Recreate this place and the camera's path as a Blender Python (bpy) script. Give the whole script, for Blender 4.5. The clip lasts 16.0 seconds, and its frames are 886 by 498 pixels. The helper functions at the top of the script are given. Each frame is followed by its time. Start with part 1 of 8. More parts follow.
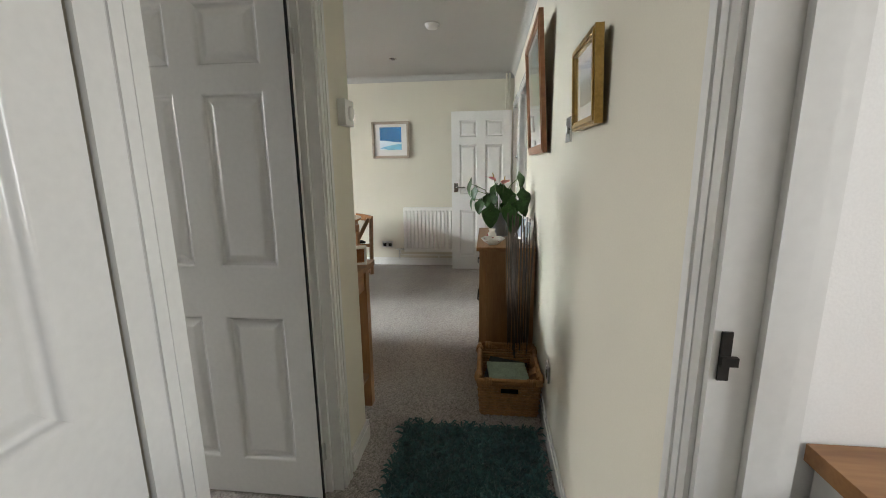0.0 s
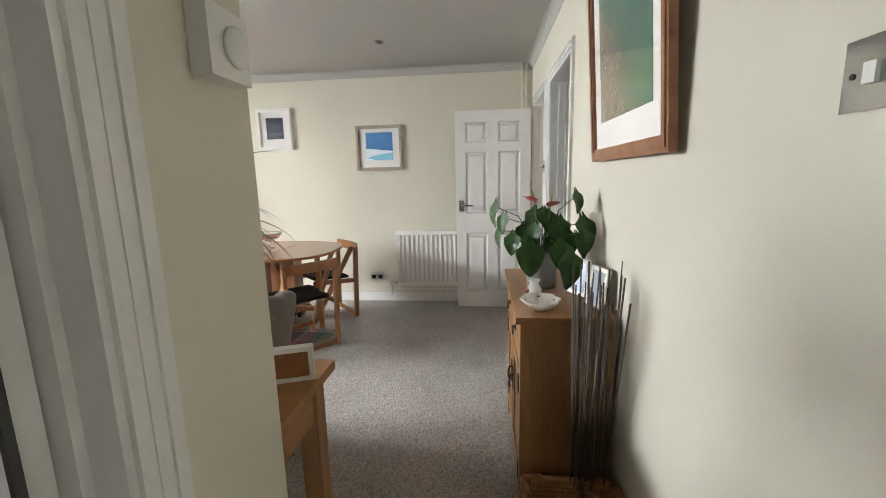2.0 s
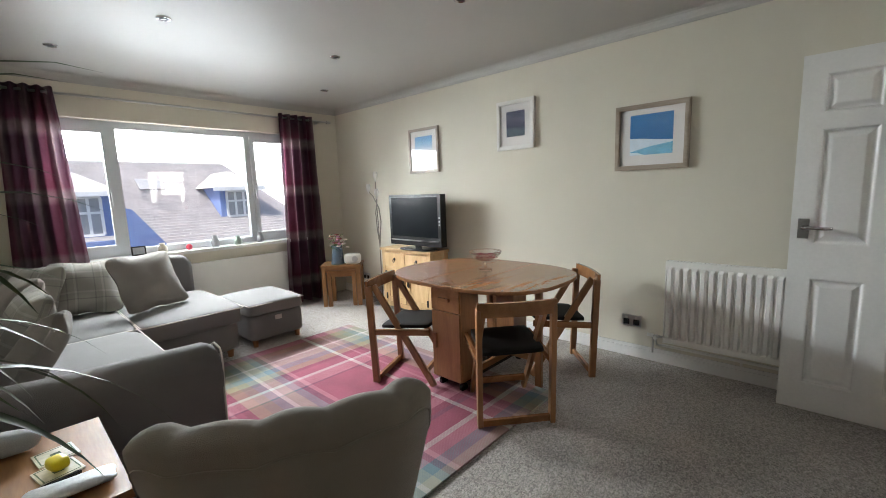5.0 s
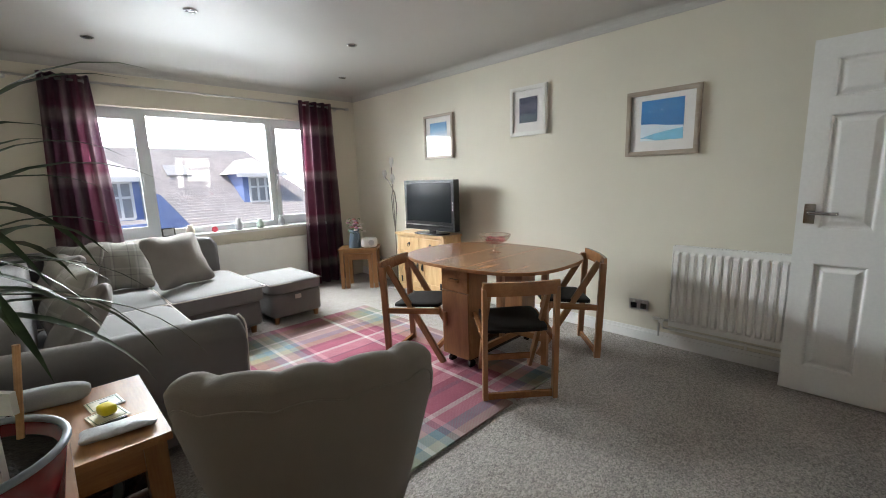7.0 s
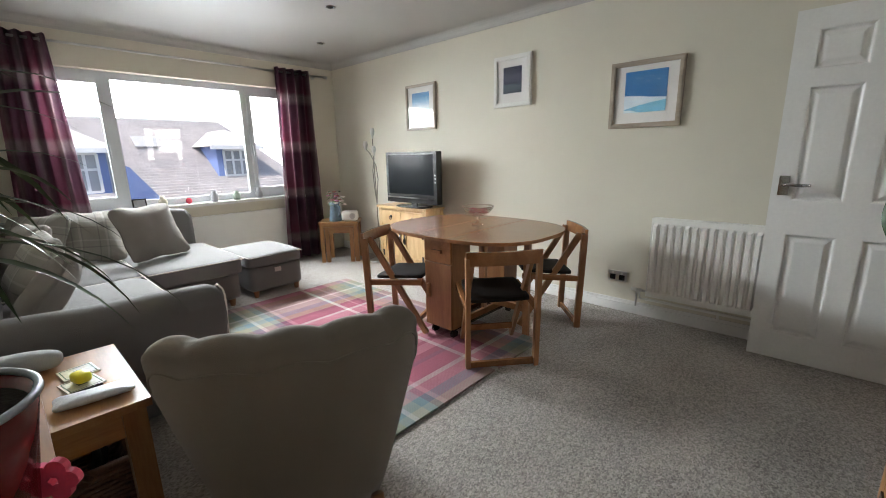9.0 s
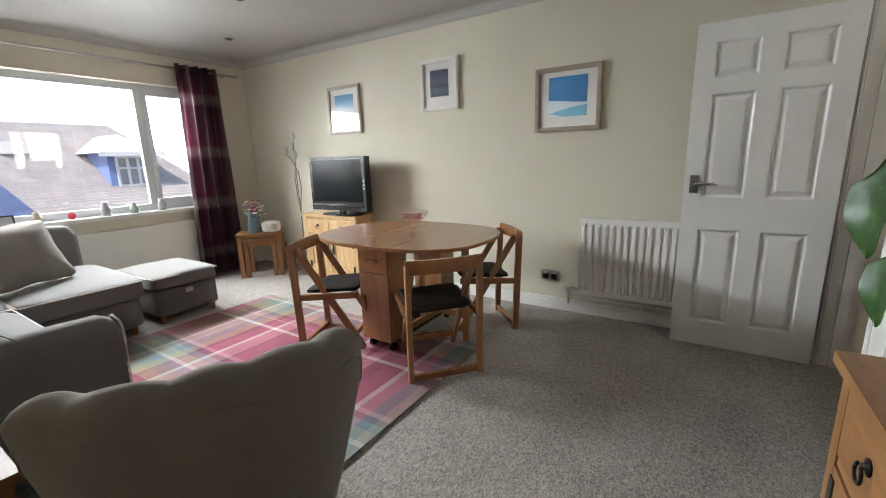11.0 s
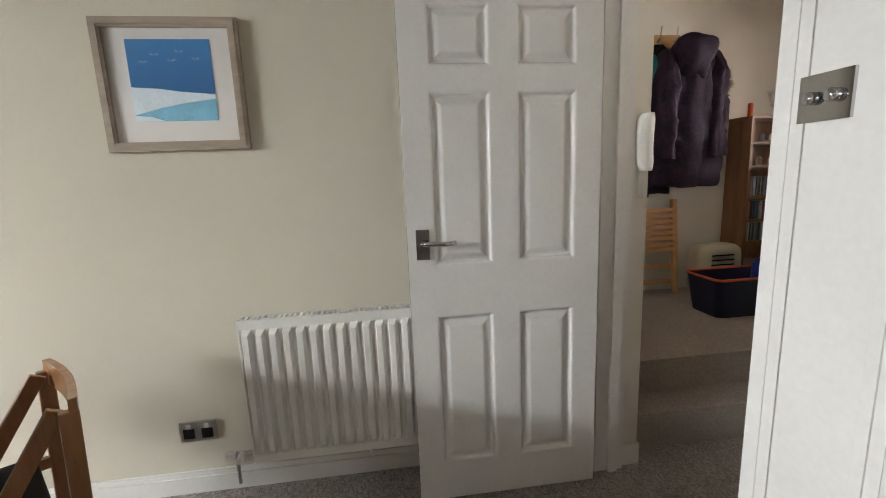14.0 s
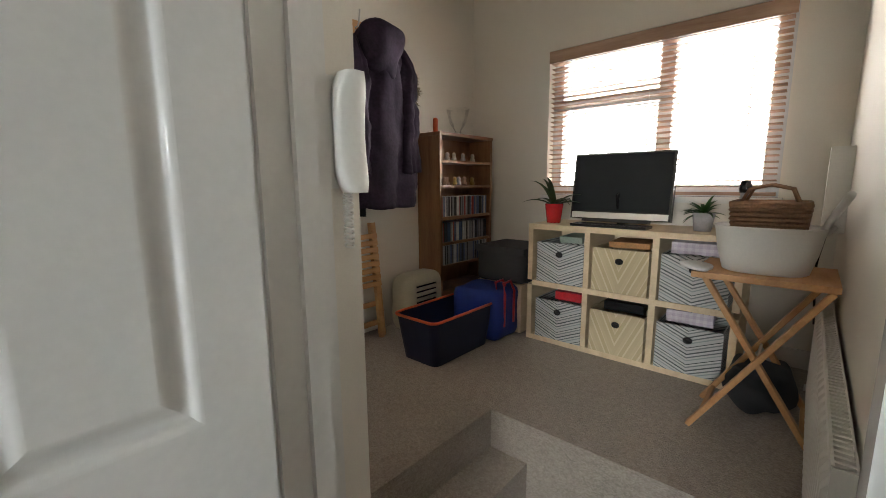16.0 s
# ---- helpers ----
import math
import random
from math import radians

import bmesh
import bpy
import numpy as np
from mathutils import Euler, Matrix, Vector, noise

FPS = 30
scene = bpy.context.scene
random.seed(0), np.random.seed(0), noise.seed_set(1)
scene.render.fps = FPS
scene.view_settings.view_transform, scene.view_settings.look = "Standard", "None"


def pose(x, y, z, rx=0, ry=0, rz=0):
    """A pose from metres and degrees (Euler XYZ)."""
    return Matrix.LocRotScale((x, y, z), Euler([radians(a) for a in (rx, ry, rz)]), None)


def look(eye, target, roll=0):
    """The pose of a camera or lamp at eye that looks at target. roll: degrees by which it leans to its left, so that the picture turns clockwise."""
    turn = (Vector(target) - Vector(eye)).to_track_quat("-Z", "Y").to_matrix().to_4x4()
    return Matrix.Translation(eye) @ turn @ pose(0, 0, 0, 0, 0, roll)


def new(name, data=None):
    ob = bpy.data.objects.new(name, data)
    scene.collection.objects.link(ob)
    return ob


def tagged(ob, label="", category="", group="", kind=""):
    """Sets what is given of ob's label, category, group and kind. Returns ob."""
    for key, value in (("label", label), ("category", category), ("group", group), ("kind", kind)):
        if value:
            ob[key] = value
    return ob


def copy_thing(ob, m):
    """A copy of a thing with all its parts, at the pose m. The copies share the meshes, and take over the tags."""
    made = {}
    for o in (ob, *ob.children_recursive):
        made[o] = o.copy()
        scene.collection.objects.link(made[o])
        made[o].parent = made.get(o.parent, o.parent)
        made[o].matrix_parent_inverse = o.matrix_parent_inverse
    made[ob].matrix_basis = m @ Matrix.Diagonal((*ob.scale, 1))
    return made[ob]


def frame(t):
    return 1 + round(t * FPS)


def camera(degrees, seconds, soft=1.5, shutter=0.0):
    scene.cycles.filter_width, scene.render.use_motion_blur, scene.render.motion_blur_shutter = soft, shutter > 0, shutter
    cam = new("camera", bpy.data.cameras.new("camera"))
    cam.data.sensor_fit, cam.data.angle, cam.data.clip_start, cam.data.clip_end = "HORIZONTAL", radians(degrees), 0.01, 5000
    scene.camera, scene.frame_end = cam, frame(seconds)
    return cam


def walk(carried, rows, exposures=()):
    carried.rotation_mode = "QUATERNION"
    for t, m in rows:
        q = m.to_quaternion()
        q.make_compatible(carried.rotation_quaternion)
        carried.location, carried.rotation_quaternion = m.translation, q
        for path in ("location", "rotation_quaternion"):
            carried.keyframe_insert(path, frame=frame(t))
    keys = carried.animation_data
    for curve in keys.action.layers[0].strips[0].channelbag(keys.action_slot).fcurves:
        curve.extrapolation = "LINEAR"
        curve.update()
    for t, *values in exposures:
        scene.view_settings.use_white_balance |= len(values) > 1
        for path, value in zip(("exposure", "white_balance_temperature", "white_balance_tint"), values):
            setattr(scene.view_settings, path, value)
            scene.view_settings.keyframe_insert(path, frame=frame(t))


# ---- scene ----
cam = camera(94.0, 16.0, soft=0.9)
PATH = [
    (0, (0.197, 0.291, 1.337), (-0.021, 2.239, 0.94), -0.7),
    (0.5, (0.142, 0.492, 1.323), (-0.017, 2.449, 0.945), -0.8),
    (1, (0.048, 0.783, 1.332), (-0.077, 2.744, 0.959), -2.3),
    (1.5, (0.019, 1.076, 1.331), (-0.161, 3.037, 0.979), -2.3),
    (2, (0.011, 1.356, 1.346), (-0.188, 3.317, 1.005), -1.4),
    (2.5, (-0.061, 1.667, 1.33), (-0.286, 3.624, 0.985), -1.0),
    (3, (-0.112, 1.933, 1.325), (-0.454, 3.871, 0.972), -1.2),
    (3.5, (-0.125, 2.221, 1.324), (-0.655, 4.117, 0.969), -1.5),
    (4, (-0.227, 2.41, 1.316), (-1.005, 4.22, 0.97), -1.9),
    (4.5, (-0.24, 2.494, 1.32), (-1.331, 4.14, 1.006), -2.2),
    (5, (-0.134, 2.493, 1.335), (-1.48, 3.946, 1.056), -2.0),
    (5.2, (-0.087, 2.487, 1.32), (-1.493, 3.886, 1.061), -1.7),
    (7.5, (-0.013, 2.445, 1.311), (-1.408, 3.83, 0.937), -1.9),
    (8, (-0.021, 2.446, 1.278), (-1.391, 3.844, 0.865), -1.7),
    (10.5, (-0.045, 2.431, 1.267), (-1.233, 3.975, 0.814), -1.2),
    (11, (-0.142, 2.492, 1.265), (-1.195, 4.137, 0.834), -1.7),
    (11.5, (-0.251, 2.631, 1.26), (-1.093, 4.395, 0.835), -3.2),
    (12, (-0.341, 2.843, 1.272), (-1.075, 4.654, 0.848), -2.7),
    (12.5, (-0.368, 3.139, 1.279), (-0.944, 5.014, 0.886), -2.5),
    (13, (-0.432, 3.459, 1.266), (-0.677, 5.412, 0.912), -3.2),
    (13.5, (-0.404, 3.742, 1.265), (-0.411, 5.712, 0.919), -3.2),
    (14, (-0.32, 4.039, 1.296), (-0.08, 5.996, 0.957), -2.3),
    (14.5, (-0.259, 4.322, 1.286), (0.347, 6.201, 0.969), -2.1),
    (15, (-0.158, 4.534, 1.299), (0.791, 6.263, 0.965), -1.5),
    (15.5, (0.043, 4.728, 1.308), (1.235, 6.299, 0.973), -0.4),
    (16, (0.19, 4.912, 1.308), (1.668, 6.223, 0.994), -0.4),
]
walk(cam, [(t, look(eye, target, roll)) for t, eye, target, roll in PATH], exposures=[(0, 1.27, 6620, 10), (1.5, 1.4, 6650, 13), (3, 1.15, 6600, 12), (4.5, 0.78, 6450, 11), (8, 0.84, 6450, 11), (11, 0.8, 6600, 12), (12.5, 0.84, 6600, 12), (13.5, 0.88, 6700, 13), (14, 0.94, 6800, 14), (14.5, 0.9, 6900, 15), (15.5, 0.6, 6850, 15), (16, 0.88, 6600, 10)])

# ---- world and light ----
world = bpy.data.worlds.new("sky")
scene.world = world
world.use_nodes = True
wn = world.node_tree
sky = wn.nodes.new("ShaderNodeTexSky")
sky.sky_type, sky.sun_disc = "NISHITA", False
sky.sun_elevation, sky.sun_rotation = radians(56), radians(190)
wn.links.new(sky.outputs[0], wn.nodes["Background"].inputs[0])
wn.nodes["Background"].inputs[1].default_value = 0.15


def sun_lamp():
    d = bpy.data.lights.new("sun", "SUN")
    d.energy, d.angle, d.color = 4.5, radians(2), (1, 0.96, 0.9)
    new("sun", d).matrix_basis = look((0, 0, 20), (-3.0, 7.5, 8.0))


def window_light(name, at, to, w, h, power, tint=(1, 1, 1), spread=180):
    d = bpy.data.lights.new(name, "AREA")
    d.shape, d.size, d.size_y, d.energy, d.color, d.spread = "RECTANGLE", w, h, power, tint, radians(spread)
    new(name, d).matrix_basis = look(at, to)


sun_lamp()
window_light("lounge_window_light", (-5.275, 3.97, 1.88), (-4.275, 3.97, 1.30), 2.2, 0.27, 70, (0.88, 0.96, 1.0), 118)
window_light("landing_window_light", (3.17, 5.69, 1.71), (1.2, 5.75, 1.25), 1.36, 1.06, 40, (1, 0.97, 0.92), 150)
window_light("bedroom_window_light", (-3.42, 1.50, 1.5), (0, 1.3, 1.2), 0.62, 1.1, 17, (0.96, 0.98, 1.0))
# Added fill for the cupboard door, through an unseen side room opening.
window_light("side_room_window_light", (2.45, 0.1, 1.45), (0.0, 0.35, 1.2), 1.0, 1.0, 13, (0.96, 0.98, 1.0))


# ---- materials ----
def mat(name, col, rough=0.6, metal=0.0, var=0.12, scale=6.0, fine=120.0, bump=0.0, spec=0.5, coat=0.0, sheen=0.0, stretch=(1, 1, 1)):
    m = bpy.data.materials.new(name)
    m.use_nodes = True
    n, l = m.node_tree.nodes, m.node_tree.links
    b = n["Principled BSDF"]
    b.inputs["Roughness"].default_value, b.inputs["Metallic"].default_value = rough, metal
    b.inputs["Specular IOR Level"].default_value, b.inputs["Coat Weight"].default_value = spec, coat
    b.inputs["Sheen Weight"].default_value = sheen
    tc, mp = n.new("ShaderNodeTexCoord"), n.new("ShaderNodeMapping")
    mp.inputs["Scale"].default_value = stretch
    l.new(tc.outputs["Object"], mp.inputs[0])
    big, small = n.new("ShaderNodeTexNoise"), n.new("ShaderNodeTexNoise")
    big.inputs["Scale"].default_value, small.inputs["Scale"].default_value = scale, fine
    big.inputs["Detail"].default_value = 4
    for t in (big, small):
        l.new(mp.outputs[0], t.inputs["Vector"])
    mid = n.new("ShaderNodeMath")
    mid.operation = "ADD"
    l.new(big.outputs[0], mid.inputs[0])
    l.new(small.outputs[0], mid.inputs[1])
    rmp = n.new("ShaderNodeMapRange")
    rmp.inputs[1].default_value, rmp.inputs[2].default_value = 0.7, 1.3
    rmp.inputs[3].default_value, rmp.inputs[4].default_value = 1 - var, 1 + var
    l.new(mid.outputs[0], rmp.inputs[0])
    mul = n.new("ShaderNodeVectorMath")
    mul.operation = "SCALE"
    mul.inputs[0].default_value = col
    l.new(rmp.outputs[0], mul.inputs["Scale"])
    l.new(mul.outputs[0], b.inputs["Base Color"])
    if bump:
        bp = n.new("ShaderNodeBump")
        bp.inputs["Strength"].default_value, bp.inputs["Distance"].default_value = bump, 0.003
        l.new(small.outputs[0], bp.inputs["Height"])
        l.new(bp.outputs[0], b.inputs["Normal"])
    return m


def wood(name, dark, light, rough=0.4, along="x", grain=9.0, coat=0.15):
    """Planed timber: long streaks, rings and pores along one axis."""
    m = bpy.data.materials.new(name)
    m.use_nodes = True
    n, l = m.node_tree.nodes, m.node_tree.links
    b = n["Principled BSDF"]
    b.inputs["Roughness"].default_value, b.inputs["Coat Weight"].default_value = rough, coat
    b.inputs["Coat Roughness"].default_value = 0.25
    tc, mp, oi = n.new("ShaderNodeTexCoord"), n.new("ShaderNodeMapping"), n.new("ShaderNodeObjectInfo")
    s = {"x": (0.12, 1, 1), "y": (1, 0.12, 1), "z": (1, 1, 0.12)}[along]
    mp.inputs["Scale"].default_value = s
    l.new(tc.outputs["Object"], mp.inputs[0])
    off = n.new("ShaderNodeVectorMath")
    off.operation = "ADD"
    l.new(mp.outputs[0], off.inputs[0])
    l.new(oi.outputs["Random"], off.inputs[1])
    a, c = n.new("ShaderNodeTexNoise"), n.new("ShaderNodeTexNoise")
    a.inputs["Scale"].default_value, c.inputs["Scale"].default_value = grain, grain * 14
    a.inputs["Distortion"].default_value = 1.2
    a.inputs["Detail"].default_value = 5
    for t in (a, c):
        l.new(off.outputs[0], t.inputs["Vector"])
    mx = n.new("ShaderNodeMath")
    mx.operation = "MULTIPLY_ADD"
    mx.inputs[1].default_value = 0.35
    l.new(c.outputs[0], mx.inputs[0])
    l.new(a.outputs[0], mx.inputs[2])
    rp = n.new("ShaderNodeValToRGB")
    rp.color_ramp.elements[0].position, rp.color_ramp.elements[1].position = 0.45, 0.9
    rp.color_ramp.elements[0].color, rp.color_ramp.elements[1].color = (*dark, 1), (*light, 1)
    l.new(mx.outputs[0], rp.inputs[0])
    l.new(rp.outputs[0], b.inputs["Base Color"])
    bp = n.new("ShaderNodeBump")
    bp.inputs["Strength"].default_value, bp.inputs["Distance"].default_value = 0.15, 0.001
    l.new(c.outputs[0], bp.inputs["Height"])
    l.new(bp.outputs[0], b.inputs["Normal"])
    return m


def carpet_mat(name, dark, light, cell=170.0):
    """Looped-pile carpet: rows of small loops, mottled and slightly worn."""
    m = bpy.data.materials.new(name)
    m.use_nodes = True
    n, l = m.node_tree.nodes, m.node_tree.links
    b = n["Principled BSDF"]
    b.inputs["Roughness"].default_value, b.inputs["Specular IOR Level"].default_value, b.inputs["Sheen Weight"].default_value = 0.95, 0.15, 0.15
    tc, mp = n.new("ShaderNodeTexCoord"), n.new("ShaderNodeMapping")
    mp.inputs["Scale"].default_value = (1.0, 0.62, 1.0)
    mp.inputs["Rotation"].default_value = (0, 0, radians(3))
    l.new(tc.outputs["Object"], mp.inputs[0])
    v, a, c = n.new("ShaderNodeTexVoronoi"), n.new("ShaderNodeTexNoise"), n.new("ShaderNodeTexNoise")
    v.inputs["Scale"].default_value, a.inputs["Scale"].default_value, c.inputs["Scale"].default_value = cell, 3.0, 55.0
    a.inputs["Detail"].default_value = 6
    for t in (v, a, c):
        l.new(mp.outputs[0], t.inputs["Vector"])
    sep = n.new("ShaderNodeSeparateColor")
    l.new(v.outputs["Color"], sep.inputs[0])
    s1, s2, s3 = n.new("ShaderNodeMath"), n.new("ShaderNodeMath"), n.new("ShaderNodeMath")
    s1.operation, s2.operation, s3.operation = "MULTIPLY", "MULTIPLY_ADD", "MULTIPLY_ADD"
    s1.inputs[1].default_value, s2.inputs[1].default_value, s3.inputs[1].default_value = 0.4, 0.35, 0.3
    l.new(sep.outputs[0], s1.inputs[0])
    l.new(c.outputs[0], s2.inputs[0])
    l.new(s1.outputs[0], s2.inputs[2])
    l.new(a.outputs[0], s3.inputs[0])
    l.new(s2.outputs[0], s3.inputs[2])
    rp = n.new("ShaderNodeValToRGB")
    rp.color_ramp.elements[0].position, rp.color_ramp.elements[1].position = 0.25, 0.78
    rp.color_ramp.elements[0].color, rp.color_ramp.elements[1].color = (*dark, 1), (*light, 1)
    l.new(s3.outputs[0], rp.inputs[0])
    l.new(rp.outputs[0], b.inputs["Base Color"])
    bp = n.new("ShaderNodeBump")
    bp.inputs["Strength"].default_value, bp.inputs["Distance"].default_value = 0.8, 0.004
    bp.invert = True
    l.new(v.outputs["Distance"], bp.inputs["Height"])
    l.new(bp.outputs[0], b.inputs["Normal"])
    return m


def plaid_mat(name, xs, ys, rough=0.95, axes=(0, 1), weave=260.0, sheer=0.0, blur=False):
    """Woven check: stripes of colour one way mixed half and half with stripes the other way. xs, ys: (start in metres / repeat, colour)."""
    m = bpy.data.materials.new(name)
    m.use_nodes = True
    n, l = m.node_tree.nodes, m.node_tree.links
    b = n["Principled BSDF"]
    b.inputs["Roughness"].default_value, b.inputs["Specular IOR Level"].default_value, b.inputs["Sheen Weight"].default_value = rough, 0.15, 0.1
    tc, sp = n.new("ShaderNodeTexCoord"), n.new("ShaderNodeSeparateXYZ")
    l.new(tc.outputs["Object"], sp.inputs[0])
    cols = []
    for axis, (size, stops) in zip(axes, (xs, ys)):
        d, f, r = n.new("ShaderNodeMath"), n.new("ShaderNodeMath"), n.new("ShaderNodeValToRGB")
        d.operation, f.operation, d.inputs[1].default_value = "DIVIDE", "FRACT", size
        l.new(sp.outputs[axis], d.inputs[0])
        l.new(d.outputs[0], f.inputs[0])
        l.new(f.outputs[0], r.inputs[0])
        r.color_ramp.interpolation = "LINEAR" if blur else "CONSTANT"
        els = r.color_ramp.elements
        while len(els) < len(stops):
            els.new(0.99)
        for e, (p, c) in zip(els, stops):
            e.position, e.color = p, (*c, 1)
        cols.append(r.outputs[0])
    wv = n.new("ShaderNodeTexChecker")
    wv.inputs["Scale"].default_value = weave
    l.new(tc.outputs["Object"], wv.inputs["Vector"])
    wr = n.new("ShaderNodeMapRange")
    wr.inputs[3].default_value, wr.inputs[4].default_value = 0.38, 0.62
    l.new(wv.outputs["Fac"], wr.inputs[0])
    mx = n.new("ShaderNodeMixRGB")
    l.new(wr.outputs[0], mx.inputs[0])
    l.new(cols[0], mx.inputs[1])
    l.new(cols[1], mx.inputs[2])
    ns = n.new("ShaderNodeTexNoise")
    ns.inputs["Scale"].default_value = 5
    hv = n.new("ShaderNodeHueSaturation")
    vr = n.new("ShaderNodeMapRange")
    vr.inputs[1].default_value, vr.inputs[2].default_value = 0.3, 0.7
    vr.inputs[3].default_value, vr.inputs[4].default_value = 0.88, 1.12
    l.new(tc.outputs["Object"], ns.inputs["Vector"])
    l.new(ns.outputs[0], vr.inputs[0])
    l.new(vr.outputs[0], hv.inputs["Value"])
    l.new(mx.outputs[0], hv.inputs["Color"])
    l.new(hv.outputs[0], b.inputs["Base Color"])
    bp = n.new("ShaderNodeBump")
    bp.inputs["Strength"].default_value, bp.inputs["Distance"].default_value = 0.3, 0.002
    l.new(wv.outputs["Fac"], bp.inputs["Height"])
    l.new(bp.outputs[0], b.inputs["Normal"])
    if sheer:
        tr, mix = n.new("ShaderNodeBsdfTranslucent"), n.new("ShaderNodeMixShader")
        mix.inputs[0].default_value = sheer
        l.new(hv.outputs[0], tr.inputs["Color"])
        l.new(b.outputs[0], mix.inputs[1])
        l.new(tr.outputs[0], mix.inputs[2])
        l.new(mix.outputs[0], n["Material Output"].inputs["Surface"])
    return m


def glass_mat(name, rough=0.0, tint=(1, 1, 1)):
    m = bpy.data.materials.new(name)
    m.use_nodes = True
    b = m.node_tree.nodes["Principled BSDF"]
    b.inputs["Transmission Weight"].default_value, b.inputs["Roughness"].default_value = 1, rough
    b.inputs["Base Color"].default_value = (*tint, 1)
    b.inputs["IOR"].default_value = 1.45
    return m


CREAM = mat("cream_wall_paint", (0.65, 0.61, 0.508), 0.75, var=0.03, scale=1.5, fine=220, bump=0.12, spec=0.3)
HALLPAINT = mat("pale_wall_paint", (0.74, 0.70, 0.63), 0.8, var=0.03, scale=1.5, fine=220, bump=0.12, spec=0.3)
WHITEWALL = mat("white_wall_paint", (0.80, 0.79, 0.77), 0.7, var=0.03, scale=1.5, fine=220, bump=0.1, spec=0.3)
# Darker tone picked for unseen bedroom walls, to cut bounce onto the open door.
DIMWALL = mat("low_bounce_wall_paint", (0.30, 0.32, 0.35), 0.8, var=0.03, scale=1.5, fine=220, bump=0.1, spec=0.2)
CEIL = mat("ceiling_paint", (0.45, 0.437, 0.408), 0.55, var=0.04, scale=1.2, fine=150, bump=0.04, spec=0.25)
GLOSS = mat("white_gloss_paint", (0.77, 0.76, 0.735), 0.11, var=0.03, scale=3, fine=60, bump=0.03)
UPVC = mat("white_upvc", (0.58, 0.60, 0.62), 0.4, var=0.02)
RADWHITE = mat("radiator_enamel", (0.78, 0.77, 0.73), 0.3, var=0.03)
CARPET = carpet_mat("beige_loop_carpet", (0.165, 0.148, 0.133), (0.50, 0.455, 0.415), 190)
CARPETL = carpet_mat("soft_beige_carpet", (0.26, 0.22, 0.185), (0.46, 0.395, 0.335), 260)
OAK = wood("light_oak", (0.21, 0.09, 0.028), (0.38, 0.19, 0.072), 0.42, "x")
OAKZ = wood("light_oak_upright", (0.21, 0.09, 0.028), (0.38, 0.19, 0.072), 0.42, "z")
OAKY = wood("light_oak_deep", (0.21, 0.09, 0.028), (0.38, 0.19, 0.072), 0.42, "y")
PALEOAK = wood("pale_oak", (0.46, 0.28, 0.12), (0.64, 0.44, 0.23), 0.45, "z")
BEECH = wood("beech_table", (0.20, 0.082, 0.030), (0.31, 0.145, 0.06), 0.26, "y", coat=0.3)
BEECHZ = wood("beech_upright", (0.20, 0.082, 0.030), (0.32, 0.15, 0.06), 0.35, "z")
WALNUT = wood("bookcase_veneer", (0.17, 0.075, 0.03), (0.32, 0.16, 0.075), 0.45, "z")
PINEZ = wood("pine_slats", (0.45, 0.22, 0.08), (0.65, 0.37, 0.17), 0.5, "x")
BIRCH = wood("birch_shelf", (0.62, 0.47, 0.29), (0.78, 0.64, 0.44), 0.45, "x")
BLINDWOOD = wood("blind_slat_wood", (0.30, 0.17, 0.11), (0.46, 0.30, 0.21), 0.45, "y")
LEATHER = mat("dark_brown_leather", (0.010, 0.008, 0.007), 0.6, var=0.25, fine=300, bump=0.1, spec=0.12)
SOFA = mat("grey_sofa_fabric", (0.165, 0.157, 0.152), 0.95, var=0.08, scale=4, fine=420, bump=0.5, spec=0.15, sheen=0.2)
TUB = mat("stone_armchair_fabric", (0.20, 0.178, 0.150), 0.95, var=0.06, scale=3, fine=450, bump=0.4, spec=0.15, sheen=0.2)
CUSH = mat("taupe_cushion_fabric", (0.22, 0.20, 0.18), 0.95, var=0.08, scale=5, fine=350, bump=0.5, spec=0.15)
PIPING = mat("pale_piping", (0.55, 0.50, 0.45), 0.9, var=0.05)
CHROME = mat("chrome", (0.55, 0.55, 0.56), 0.07, 1.0, var=0.04)
BRUSHED = mat("brushed_steel", (0.55, 0.54, 0.52), 0.3, 1.0, var=0.06, fine=300)
IRON = mat("black_iron", (0.03, 0.028, 0.026), 0.45, 0.7, var=0.2)
BLACK = mat("black_plastic", (0.012, 0.012, 0.013), 0.25, var=0.1)
SCREEN = mat("dark_screen_glass", (0.012, 0.014, 0.016), 0.11, var=0.05, spec=0.14)
WHITEPL = mat("white_plastic", (0.75, 0.74, 0.70), 0.35, var=0.03)
GLASS = glass_mat("clear_glass")
GLASSWARE = glass_mat("thin_glassware")
GLASSWARE.node_tree.nodes["Principled BSDF"].inputs["Alpha"].default_value = 0.3


# ---- builders ----
def box(bm, x0, x1, y0, y1, z0, z1, m=None):
    v = [bm.verts.new((x, y, z)) for z in (z0, z1) for x, y in ((x0, y0), (x1, y0), (x1, y1), (x0, y1))]
    for f in ((3, 2, 1, 0), (4, 5, 6, 7), (0, 1, 5, 4), (1, 2, 6, 5), (2, 3, 7, 6), (3, 0, 4, 7)):
        bm.faces.new([v[i] for i in f])
    if m is not None:
        bmesh.ops.transform(bm, matrix=m, verts=v)
    return v


def rod(bm, p, q, r, r2=None, seg=10, caps=True):
    p, q = Vector(p), Vector(q)
    m = Matrix.Translation((p + q) / 2) @ (q - p).to_track_quat("Z", "Y").to_matrix().to_4x4()
    bmesh.ops.create_cone(bm, cap_ends=caps, segments=seg, radius1=r, radius2=r if r2 is None else r2, depth=(q - p).length, matrix=m)


